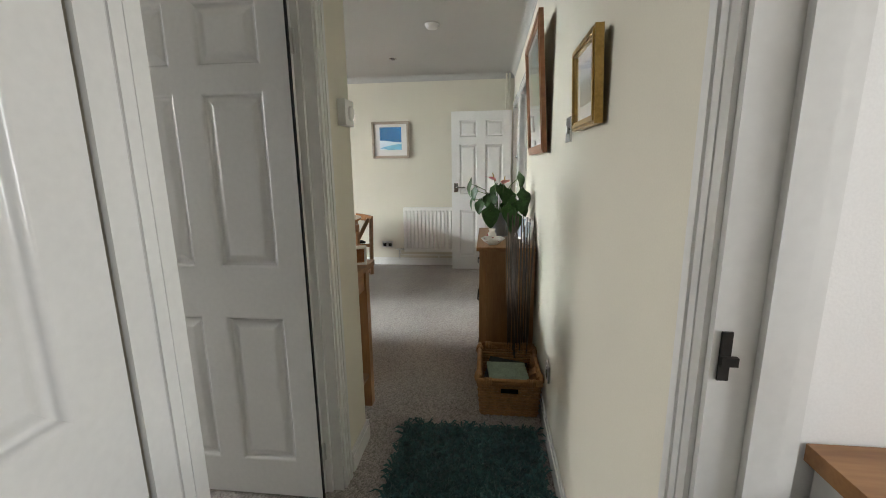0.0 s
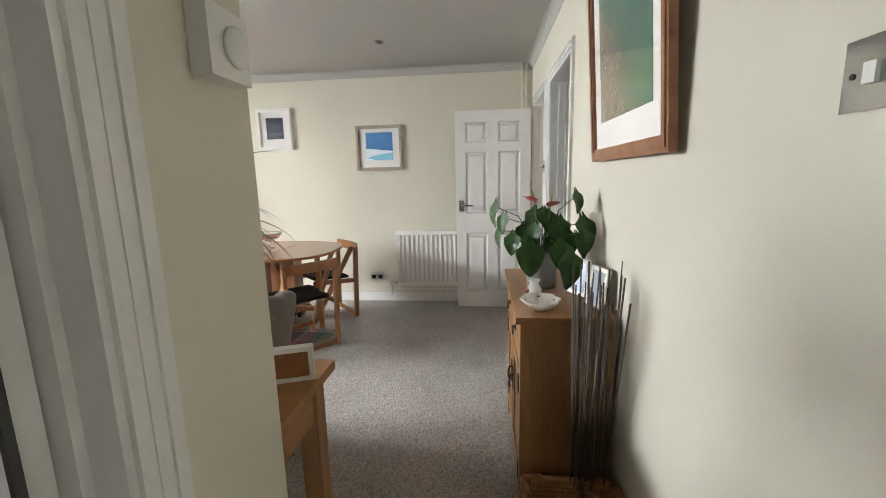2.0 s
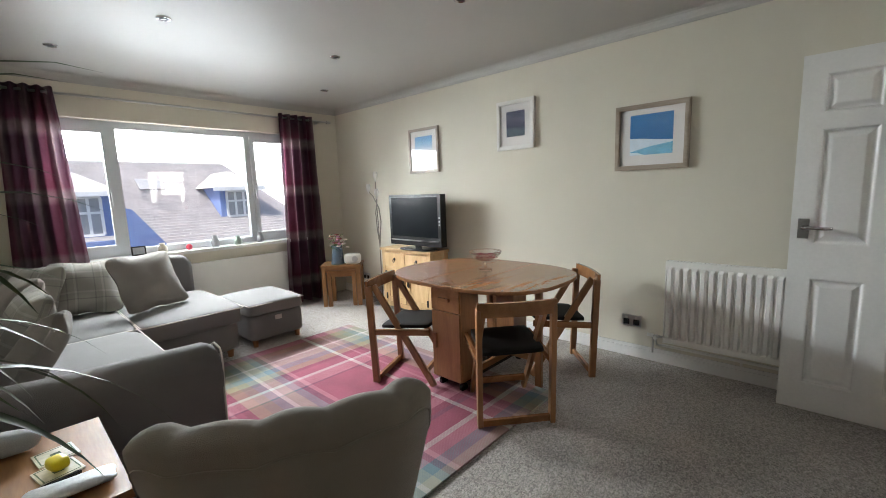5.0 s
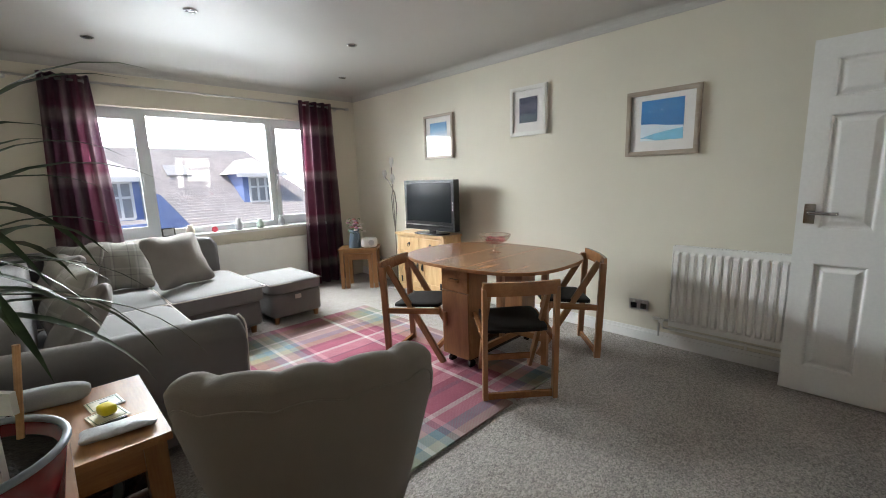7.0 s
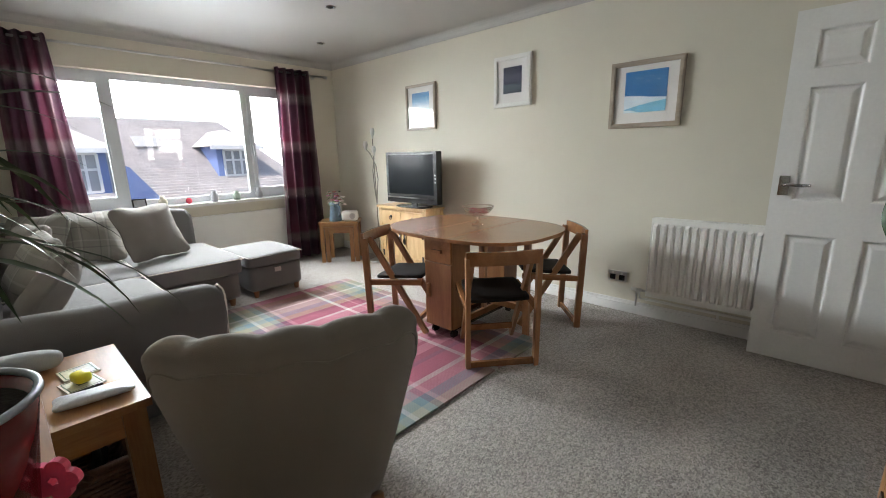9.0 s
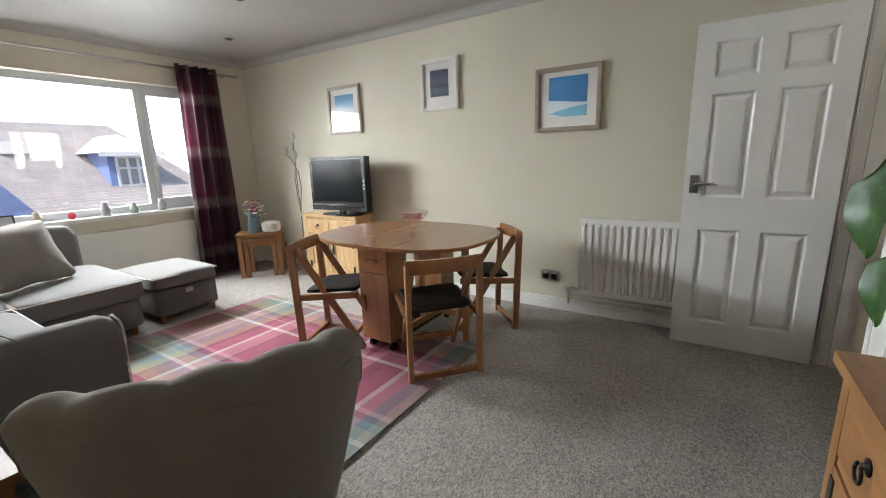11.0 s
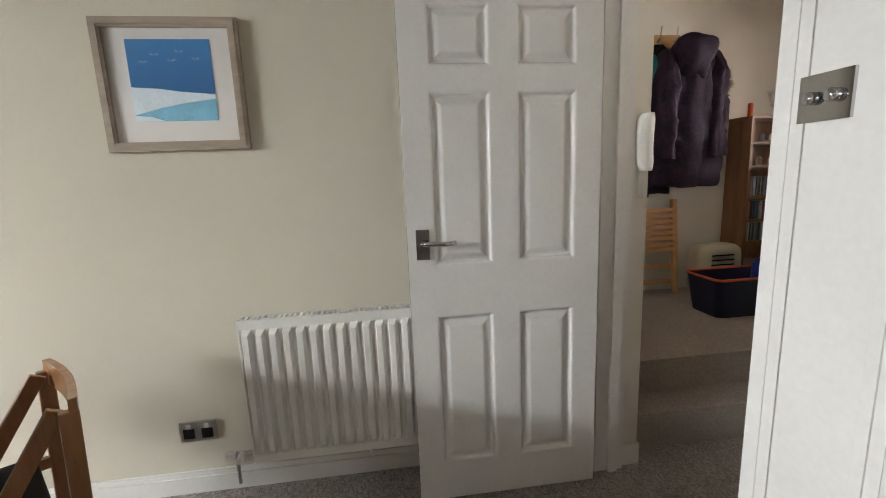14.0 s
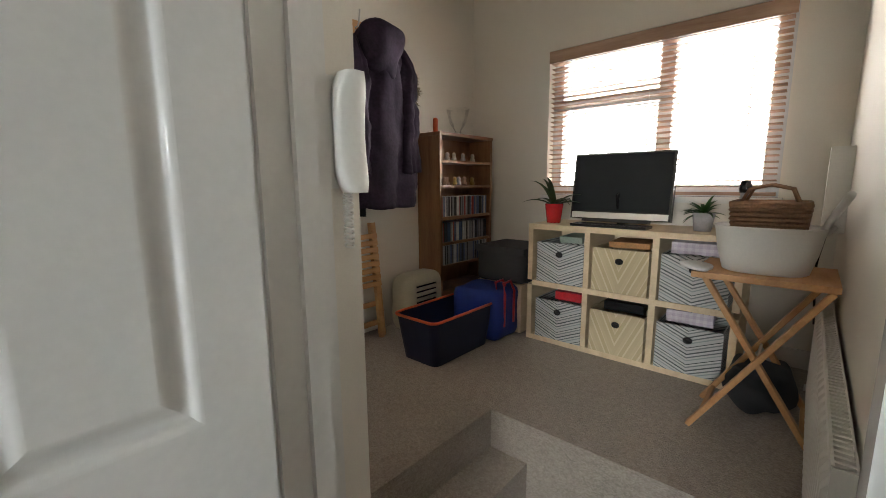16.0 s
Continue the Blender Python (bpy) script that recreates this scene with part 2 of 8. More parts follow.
def bar(bm, p, q, w, d, up=(0, 0, 1)):
    """A squared bar from p to q, w across and d deep."""
    p, q = Vector(p), Vector(q)
    z = (q - p).normalized()
    x = z.cross(Vector(up))
    x = x.normalized() if x.length > 1e-4 else Vector((1, 0, 0))
    y = z.cross(x)
    m = Matrix((x, y, z)).transposed().to_4x4()
    m.translation = (p + q) / 2
    h = (q - p).length / 2
    box(bm, -w / 2, w / 2, -d / 2, d / 2, -h, h, m)


def lathe(bm, prof, seg=24, at=(0, 0, 0), closed=False):
    rings = []
    for r, z in prof:
        rings.append([bm.verts.new((at[0] + r * math.cos(6.28318 * i / seg), at[1] + r * math.sin(6.28318 * i / seg), at[2] + z)) for i in range(seg)])
    for a, b in zip(rings, rings[1:]):
        for i in range(seg):
            bm.faces.new((a[i], a[(i + 1) % seg], b[(i + 1) % seg], b[i]))
    if prof[0][0] > 1e-4:
        bm.faces.new(rings[0][::-1])
    if prof[-1][0] > 1e-4 and not closed:
        bm.faces.new(rings[-1])
    return rings


def tube(bm, pts, r, seg=8, r2=None):
    pts = [Vector(p) for p in pts]
    rings = []
    for i, p in enumerate(pts):
        d = (pts[min(i + 1, len(pts) - 1)] - pts[max(i - 1, 0)]).normalized()
        x = d.cross(Vector((0.31, 0.17, 0.93))).normalized()
        y = d.cross(x)
        rr = r if r2 is None else r + (r2 - r) * i / max(1, len(pts) - 1)
        rings.append([bm.verts.new(p + rr * (math.cos(6.28318 * k / seg) * x + math.sin(6.28318 * k / seg) * y)) for k in range(seg)])
    for a, b in zip(rings, rings[1:]):
        for k in range(seg):
            bm.faces.new((a[k], a[(k + 1) % seg], b[(k + 1) % seg], b[k]))
    bm.faces.new(rings[0][::-1])
    bm.faces.new(rings[-1])


def soft(bm, w, d, h, m=None, p=6.0, n=8, pillow=0.0, crown=0.0, wrinkle=0.0):
    """A padded block w x d x h about its centre; pillow thins its edges, crown swells its top."""
    box(bm, -1, 1, -1, 1, -1, 1)
    bmesh.ops.subdivide_edges(bm, edges=bm.edges[:], cuts=n, use_grid_fill=True)
    vs = bm.verts[:]
    for v in vs:
        a, b, c = v.co
        s = (abs(a) ** p + abs(b) ** p + abs(c) ** p) ** (1 / p)
        a, b, c = a / s, b / s, c / s
        if pillow:
            c *= 1 - pillow * max(abs(a), abs(b)) ** 3
            k = 1 - 0.10 * (1 - abs(a * b)) * pillow * max(abs(a), abs(b)) ** 2
            a, b = a * k, b * k
        if crown and c > 0:
            c *= 1 + crown * (1 - a * a) * (1 - b * b)
        q = Vector((a * w / 2, b * d / 2, c * h / 2))
        if wrinkle:
            q += wrinkle * Vector(noise.noise_vector(q * 9 + Vector((w * 7, d * 5, h * 3))))
        v.co = q
    if m is not None:
        bmesh.ops.transform(bm, matrix=m, verts=vs)
    return vs


def mesh_of(name, bm, material, bevel=0.0, smooth=False):
    if bevel:
        es = [e for e in bm.edges if len(e.link_faces) == 2 and e.calc_face_angle(0) > 0.6]
        bmesh.ops.bevel(bm, geom=es, offset=bevel, segments=2, profile=0.6, affect="EDGES", clamp_overlap=True)
    bmesh.ops.recalc_face_normals(bm, faces=bm.faces)
    me = bpy.data.meshes.new(name)
    bm.to_mesh(me)
    bm.free()
    me.materials.append(material)
    if smooth:
        me.polygons.foreach_set("use_smooth", [True] * len(me.polygons))
    return me


def part(name, bm, material, parent, label="", bevel=0.0, smooth=False):
    ob = new(name, mesh_of(name, bm, material, bevel, smooth))
    ob.parent = parent
    if label:
        tagged(ob, label)
    return ob


def boxpart(name, dims, material, parent, label="", bevel=0.003, m=None):
    bm = bmesh.new()
    box(bm, *dims, m)
    return part(name, bm, material, parent, label, bevel)


def thing(name, label, category, m=None, group=""):
    ob = new(name)
    ob.empty_display_size = 0.05
    ob.matrix_basis = m if m is not None else Matrix()
    return tagged(ob, label, category, group)


def lump(name, bm, material, label, category, m=None, bevel=0.0, smooth=False, group="", kind=""):
    """A thing that is one mesh."""
    ob = new(name, mesh_of(name, bm, material, bevel, smooth))
    if m is not None:
        ob.matrix_basis = m
    return tagged(ob, label, category, group, kind)


def setting(name, boxes, material, label, category, bevel=0.0):
    bm = bmesh.new()
    for b in boxes:
        box(bm, *b)
    ob = new(name, mesh_of(name, bm, material, bevel))
    return tagged(ob, label, category, kind="structure")


# ---- structure ----
CEILZ = 2.45
setting("floor", [(-5.4, 3.2, -1.3, 7.2, -0.15, 0.0)], CARPET, "beige looped carpet laid through lounge and corridor", "floor")
setting("landing_floor", [(1.55, 2.92, 4.80, 7.0, 0.002, 0.35), (0.71, 1.55, 5.85, 7.0, 0.002, 0.35)], CARPETL, "raised beige carpeted landing floor", "floor", 0.015)
setting("stair_step", [(0.71, 1.548, 5.67, 5.848, 0.002, 0.18)], CARPETL, "beige carpeted step up to the landing", "step", 0.015)
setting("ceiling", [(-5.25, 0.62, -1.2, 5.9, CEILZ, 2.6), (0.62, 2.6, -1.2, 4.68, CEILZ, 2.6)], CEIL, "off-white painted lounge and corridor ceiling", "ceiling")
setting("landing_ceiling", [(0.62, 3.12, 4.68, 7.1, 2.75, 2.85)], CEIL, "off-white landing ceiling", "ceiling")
W_Y0, W_Y1, W_Z0, W_Z1 = 2.80, 5.14, 0.80, 2.09
setting("wall_west", [(-5.25, -5.05, 1.96, W_Y0, 0, CEILZ), (-5.25, -5.05, W_Y1, 5.9, 0, CEILZ), (-5.25, -5.05, W_Y0, W_Y1, 0, W_Z0), (-5.25, -5.05, W_Y0, W_Y1, W_Z1, CEILZ)],
        CREAM, "cream painted lounge wall with the wide window", "wall")
setting("wall_north", [(-5.05, 0.5, 5.76, 5.9, 0, CEILZ)], CREAM, "cream painted lounge wall hung with pictures", "wall")
setting("wall_south", [(-5.05, -0.4, 1.96, 2.08, 0, CEILZ)], CREAM, "cream painted lounge wall behind the sofa", "wall")
setting("wall_corridor_west", [(-0.5, -0.4, -0.9, 0.11, 0, CEILZ), (-0.5, -0.4, 0.87, 0.97, 0, CEILZ), (-0.5, -0.4, 1.77, 1.96, 0, CEILZ), (-0.5, -0.4, 0.11, 0.87, 2.02, CEILZ), (-0.5, -0.4, 0.97, 1.77, 2.02, CEILZ)],
        CREAM, "cream painted corridor wall with two doorways", "wall")
setting("wall_east", [(0.5, 0.62, 0.875, 3.81, 0, CEILZ), (0.5, 0.62, 4.57, 4.82, 0, 2.75), (0.5, 0.62, -0.9, -0.06, 0, CEILZ), (0.5, 0.62, -0.06, 0.875, 2.02, CEILZ), (0.5, 0.62, 3.81, 4.57, 2.02, CEILZ), (0.5, 0.62, 4.82, 5.60, 2.02, 2.75)],
        CREAM, "cream painted corridor wall with doorways", "wall")
setting("wall_landing_west", [(0.5, 0.71, 5.60, 7.0, 0, 2.75)], HALLPAINT, "pale painted wall beside the landing steps", "wall")
setting("wall_landing_north", [(0.5, 3.12, 7.0, 7.1, 0, 2.75)], HALLPAINT, "pale painted landing wall behind the coats", "wall")
H_Y0, H_Y1, H_Z0, H_Z1 = 5.04, 6.34, 1.22, 2.19
setting("wall_landing_east", [(2.92, 3.12, 4.68, H_Y0, 0, 2.75), (2.92, 3.12, H_Y1, 7.0, 0, 2.75), (2.92, 3.12, H_Y0, H_Y1, 0, H_Z0), (2.92, 3.12, H_Y0, H_Y1, H_Z1, 2.75)],
        HALLPAINT, "pale painted landing wall with a window", "wall")
setting("wall_landing_south", [(0.62, 2.92, 4.68, 4.80, 0, 2.75)], HALLPAINT, "pale painted landing wall behind the radiator", "wall")
setting("wall_bedroom_south", [(-3.4, -0.5, -1.0, -0.9, 0, CEILZ)], DIMWALL, "unseen bedroom end wall in blue-grey chosen to cut bounced light", "wall")
setting("wall_corridor_end", [(-0.499, 2.6, -1.0, -0.9, 0, CEILZ)], WHITEWALL, "white painted end wall", "wall")
setting("wall_bedroom_west", [(-3.4, -3.3, -0.9, 1.17, 0, CEILZ), (-3.4, -3.3, 1.84, 1.96, 0, CEILZ), (-3.4, -3.3, 1.17, 1.84, 0, 0.9), (-3.4, -3.3, 1.17, 1.84, 2.08, CEILZ)], DIMWALL, "unseen bedroom window wall in blue-grey chosen to cut bounced light", "wall")
# The unseen x = 2.4 wall is opened for the added fill lamp.
setting("wall_side_room", [(0.62, 2.5, 0.94, 1.04, 0, CEILZ), (2.4, 2.5, -0.9, -0.4, 0, CEILZ), (2.4, 2.5, 0.6, 0.94, 0, CEILZ), (2.4, 2.5, -0.4, 0.6, 0, 0.95), (2.4, 2.5, -0.4, 0.6, 1.95, CEILZ)], WHITEWALL, "white painted side room walls", "wall")
setting("wall_kitchen", [(1.9, 2.0, 2.6, 4.68, 0, CEILZ), (0.62, 1.9, 2.5, 2.6, 0, CEILZ)], WHITEWALL, "white painted walls of a room off the lounge", "wall")


def coving(name, p, q, inward):
    """A plain cove between wall and ceiling from p to q; inward: the way into the room."""
    bm = bmesh.new()
    a, b, n = Vector((*p, 0)), Vector((*q, 0)), Vector((*inward, 0))
    prof = [(0.0, 0.0), (0.0, -0.072)] + [(0.066 * (1 - math.cos(k * 0.3142)) + 0.004, -0.068 * (1 - math.sin(k * 0.3142)) - 0.002) for k in range(6)]
    rows = [[bm.verts.new(e + n * u + Vector((0, 0, CEILZ - 0.001 + v))) for u, v in prof] for e in (a, b)]
    for i in range(len(prof)):
        j = (i + 1) % len(prof)
        bm.faces.new((rows[0][i], rows[0][j], rows[1][j], rows[1][i]))
    bm.faces.new(rows[0])
    bm.faces.new(rows[1][::-1])
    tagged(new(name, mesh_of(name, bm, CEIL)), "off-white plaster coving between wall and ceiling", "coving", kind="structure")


coving("coving_north", (-5.05, 5.76), (0.5, 5.76), (0, -1))
coving("coving_west", (-5.05, 2.08), (-5.05, 5.76), (1, 0))
coving("coving_south", (-5.05, 2.08), (-0.4, 2.08), (0, 1))
coving("coving_east", (0.5, -0.9), (0.5, 5.76), (-1, 0))
coving("coving_corridor", (-0.4, -0.9), (-0.4, 2.08), (1, 0))


def skirting(name, boxes):
    bm = bmesh.new()
    for x0, x1, y0, y1 in boxes:
        box(bm, x0, x1, y0, y1, 0.001, 0.075)
        dx, dy = (0.006, 0) if abs(x1 - x0) < 0.03 else (0, 0.006)
        if dx:
            x0, x1 = (x0 + dx, x1) if x1 > 0 else (x0, x1 - dx)
        else:
            y0, y1 = (y0 + dy, y1) if y1 > 4 else (y0, y1 - dy)
        box(bm, x0, x1, y0, y1, 0.075, 0.1)
    tagged(new(name, mesh_of(name, bm, GLOSS, 0.002)), "white gloss skirting board", "skirting", kind="structure")


skirting("baseboard", [(-5.04, 0.44, 5.744, 5.758)])
skirting("baseboard_east", [(0.484, 0.498, 0.93, 3.755)])
skirting("baseboard_corridor", [(-0.398, -0.384, 1.845, 2.08)])
skirting("baseboard_south", [(-5.04, -0.385, 2.082, 2.096)])
bm = bmesh.new()
box(bm, 0.72, 1.5, 6.984, 6.998, 0.352, 0.45)
box(bm, 2.904, 2.918, 4.82, 7.0, 0.352, 0.45)
box(bm, 0.62, 0.712, 5.582, 5.598, 0.002, 0.1)
tagged(new("baseboard_landing", mesh_of("baseboard_landing", bm, GLOSS, 0.002)), "white gloss skirting on the landing", "skirting", kind="structure")


def door_frame_x(name, face, out, y0, y1, depth, top=2.0, far_side=True):
    """Lining and architraves of a doorway in a wall that runs along y. face: the wall's near face; out: -1 or 1, the way it looks; depth: wall thickness."""
    th = thing(name, "white gloss door lining with moulded architrave", "door frame")
    th["kind"] = "structure"
    b0, b1 = sorted((face + out * 0.004, face - out * (depth + 0.004)))
    for nm, dims in (("jamb", (b0, b1, y0 - 0.02, y0 + 0.012, 0, top + 0.02)), ("jamb", (b0, b1, y1 - 0.012, y1 + 0.02, 0, top + 0.02)), ("head", (b0, b1, y0 + 0.012, y1 - 0.012, top, top + 0.02))):
        boxpart(nm, dims, GLOSS, th, bevel=0.002)
    mid = face - out * depth * 0.6
    boxpart("stop_bead", (mid - 0.02, mid + 0.02, y0 + 0.012, y0 + 0.026, 0, top - 0.014), GLOSS, th, bevel=0.003)
    boxpart("stop_bead", (mid - 0.02, mid + 0.02, y1 - 0.026, y1 - 0.012, 0, top - 0.014), GLOSS, th, bevel=0.003)
    sides = [(face, out)] + ([(face - out * depth, -out)] if far_side else [])
    for f, o in sides:
        for nm, ya, yb, s in (("architrave", y0 - 0.068, y0, 1), ("architrave", y1, y1 + 0.068, -1)):
            bm = bmesh.new()
            for k, (w0, w1, t) in enumerate(((0, 0.068, 0.012), (0.0, 0.022, 0.0165), (0.030, 0.046, 0.0145))):
                e0, e1 = (ya + w0 + 0.001 * k, ya + w1) if s > 0 else (yb - w1, yb - w0 - 0.001 * k)
                x0, x1 = sorted((f + o * 0.001, f + o * t))
                box(bm, x0, x1, e0, e1, 0.001, top + 0.07 - 0.001 * k)
            part(nm, bm, GLOSS, th, bevel=0.003)
        bm = bmesh.new()
        for k, (z0, z1, t) in enumerate(((0, 0.068, 0.012), (0.046, 0.068, 0.02), (0.022, 0.038, 0.017))):
            x0, x1 = sorted((f + o * 0.001, f + o * t))
            box(bm, x0, x1, y0, y1, top + 0.002 + z0, top + 0.002 + z1 - 0.001 * k)
        part("architrave", bm, GLOSS, th, bevel=0.003)
    return th


MOULD = [(0.0, 0.0202)] + [(0.012 * math.sin(a) , 0.009 + 0.0112 * math.cos(a)) for a in (0.3, 0.6, 0.9, 1.2, 1.5)] + [(0.016, 0.0075), (0.021, 0.0068), (0.026, 0.0078), (0.034, 0.0118), (0.041, 0.0152), (0.045, 0.0166), (0.05, 0.0172)]
PANELS = ((0.17, 0.785), (0.975, 1.59), (1.67, 1.875))


def door(name, label, m, w=0.73, h=1.975, side=1, knob=1.06):
    """A six-panel door, hinged at its origin, leaf along +x, 40 mm thick about y = 0. side: the face (-1 or 1 of y) that the lever's plate is on; both carry one."""
    th = thing(name, label, "door", m)
    th["kind"] = "structure"
    sx, mx = 0.095, 0.095
    pw = (w - 2 * sx - mx) / 2
    cols = ((sx, sx + pw), (w - sx - pw, w - sx))
    z0 = 0.012
    bm = bmesh.new()
    for a, b in ((0, sx), (w - sx, w), (sx + pw, w - sx - pw)):
        box(bm, a, b, -0.02, 0.02, z0, h)
    edges = [z0] + [z for p in PANELS for z in p] + [h]
    for a, b in zip(edges[::2], edges[1::2]):
        for c0, c1 in cols:
            box(bm, c0, c1, -0.02, 0.02, a, b)
    leaf = part("leaf", bm, GLOSS, th)
    for c0, c1 in cols:
        for p0, p1 in PANELS:
            bm = bmesh.new()
            for s in (-1, 1):
                runs = []
                for k in range(4):
                    run = []
                    for ins, dep in MOULD:
                        q = ((c0 + ins, p0 + ins), (c1 - ins, p0 + ins), (c1 - ins, p1 - ins), (c0 + ins, p1 - ins))
                        run.append([bm.verts.new((x, s * dep, z)) for x, z in (q[k], q[(k + 1) % 4])])
                    for a, b in zip(run, run[1:]):
                        bm.faces.new((a[0], a[1], b[1], b[0])).smooth = True
                    runs.append(run)
                bm.faces.new([bm.verts.new(run[-1][0].co) for run in runs])
            part("panel", bm, GLOSS, th)
    for s in (-1, 1):
        x = w - 0.055
        y0, y1 = sorted((s * 0.0205, s * 0.027))
        plate = boxpart("handle_plate", (x - 0.024, x + 0.024, y0, y1, knob - 0.055, knob + 0.055), CHROME, th, "square chrome handle plate", 0.002)
        bm = bmesh.new()
        rod(bm, (x, s * 0.026, knob + 0.005), (x, s * 0.055, knob + 0.005), 0.011, seg=14)
        tube(bm, [(x, s * 0.052, knob + 0.005), (x - 0.03, s * 0.056, knob + 0.006), (x - 0.075, s * 0.056, knob + 0.003), (x - 0.118, s * 0.05, knob + 0.004)], 0.0095, 10)
        part("lever", bm, CHROME, plate, "chrome lever", smooth=True)
    for z in (0.2, 1.75):
        bm = bmesh.new()
        rod(bm, (-0.004, -0.021 * side, z - 0.04), (-0.004, -0.021 * side, z + 0.04), 0.006)
        box(bm, -0.003, 0.0005, -0.018, 0.018, z - 0.04, z + 0.04)
        part("hinge", bm, BRUSHED, th, "steel butt hinge")
    return th


door_frame_x("door_frame_landing", 0.5, -1, 4.84, 5.58, 0.12)
door_frame_x("door_frame_kitchen", 0.5, -1, 3.83, 4.55, 0.12)
door_frame_x("door_frame_side_room", 0.5, -1, -0.04, 0.855, 0.12)
door_frame_x("door_frame_bedroom", -0.4, 1, 0.99, 1.75, 0.1, far_side=False)
setting("casing_board", [(-0.399, -0.388, 0.868, 0.921, 0.001, 2.06)], GLOSS, "white casing board between two doors", "trim", 0.003)
door("door_1", "white six-panel door standing open against the radiator", pose(0.463, 5.537, 0, 0, 0, 180))
door("door_2", "white six-panel door standing open into the next room", pose(0.60, 4.528, 0, 0, 0, 0), w=0.70)
bedroom_door = door("door_3", "white six-panel bedroom door standing open", pose(-0.463, 1.699, 0, 0, 0, 180), w=0.75)
# Black strip stands in for the shaded gap between leaf and jamb.
boxpart("draught_strip", (-0.007, -0.0005, 0.012, 0.0222, 0.006, 1.975), BLACK, bedroom_door, "black strip in place of the shaded hinge gap", 0.001)
door("door_4", "white six-panel cupboard door, closed", pose(-0.418, 0.862, 0, 0, 0, -90), w=0.745)


def striker(m):
    th = thing("door_catch", "steel strike plate on the side room door jamb", "door catch", m)
    boxpart("plate", (-0.006, 0.006, -0.003, 0.0, -0.032, 0.028), IRON, th, bevel=0.001)
    bm = bmesh.new()
    box(bm, -0.006, 0.012, -0.009, -0.003, -0.012, -0.001)
    part("lip", bm, IRON, th, "dark latch lip", 0.003)


striker(pose(0.512, 0.842, 1.085) @ Matrix.Scale(1.15, 4))


def lounge_window():
    th = thing("window_1", "wide white plastic-framed window with two opening side lights", "window")
    th["kind"] = "structure"
    x0, x1 = -5.21, -5.15
    bm = bmesh.new()
    box(bm, x0, x1, W_Y0, W_Y1, W_Z0 + 0.01, W_Z0 + 0.075)
    box(bm, x0, x1, W_Y0, W_Y1, W_Z1 - 0.06, W_Z1)
    for y in (W_Y0, 3.315, 4.565, W_Y1 - 0.06):
        box(bm, x0, x1, y, y + 0.06, W_Z0 + 0.075, W_Z1 - 0.06)
    part("window_frame", bm, UPVC, th, bevel=0.004)
    for a, b in ((W_Y0 + 0.06, 3.315), (4.625, W_Y1 - 0.06)):
        bm = bmesh.new()
        s = 0.05
        for d in ((x1 - 0.03, x1 + 0.018, a, b, W_Z0 + 0.075, W_Z0 + 0.075 + s), (x1 - 0.03, x1 + 0.018, a, b, W_Z1 - 0.06 - s, W_Z1 - 0.06), (x1 - 0.03, x1 + 0.018, a, a + s, W_Z0 + 0.075 + s, W_Z1 - 0.06 - s), (x1 - 0.03, x1 + 0.018, b - s, b, W_Z0 + 0.075 + s, W_Z1 - 0.06 - s)):
            box(bm, *d)
        sash = part("sash", bm, UPVC, th, bevel=0.004)
        yh = b - 0.025 if a < 3 else a + 0.025
        bm = bmesh.new()
        box(bm, x1 + 0.018, x1 + 0.034, yh - 0.012, yh + 0.012, 1.38, 1.44)
        box(bm, x1 + 0.034, x1 + 0.05, yh - 0.01, yh + 0.01, 1.30, 1.42)
        part("window_handle", bm, UPVC, sash, "white window handle", 0.003)
    for a, b in ((W_Y0 + 0.1, 3.28), (3.37, 4.57), (4.66, W_Y1 - 0.1)):
        ob = boxpart("pane", (-5.182, -5.178, a, b, W_Z0 + 0.07, W_Z1 - 0.055), GLASS, th, bevel=0)
        ob.visible_shadow = False
    boxpart("window_sill", (-5.16, -4.97, W_Y0 - 0.04, W_Y1 + 0.04, W_Z0 - 0.025, W_Z0 + 0.008), GLOSS, th, "deep white sill", 0.006)


lounge_window()
setting("sill_panel", [(-5.048, -5.0, W_Y0 - 0.1, W_Y1 + 0.1, 0.16, 0.66)], RADWHITE, "long white convector radiator under the window", "radiator", 0.01)


def landing_window():
    th = thing("window_2", "white-framed landing window with a small top light", "window")
    th["kind"] = "structure"
    x0, x1 = 3.0, 3.06
    bm = bmesh.new()
    box(bm, x0, x1, H_Y0, H_Y1, H_Z0, H_Z0 + 0.07)
    box(bm, x0, x1, H_Y0, H_Y1, H_Z1 - 0.07, H_Z1)
    for y in (H_Y0, 5.58, H_Y1 - 0.07):
        box(bm, x0, x1, y, y + 0.08, H_Z0 + 0.07, H_Z1 - 0.07)
    box(bm, x0, x1, 5.66, H_Y1 - 0.07, 1.78, 1.85)
    part("window_frame", bm, UPVC, th, bevel=0.004)
    for a, b, c, d in ((H_Y0 + 0.06, 5.60, H_Z0 + 0.06, H_Z1 - 0.06), (5.64, H_Y1 - 0.06, H_Z0 + 0.06, 1.79), (5.64, H_Y1 - 0.06, 1.84, H_Z1 - 0.06)):
        ob = boxpart("pane", (3.028, 3.032, a, b, c, d), GLASS, th, bevel=0)
        ob.visible_shadow = False
    boxpart("window_sill", (2.87, 3.0, H_Y0 - 0.02, H_Y1 + 0.02, H_Z0 - 0.03, H_Z0 + 0.004), GLOSS, th, "white sill", 0.005)


landing_window()


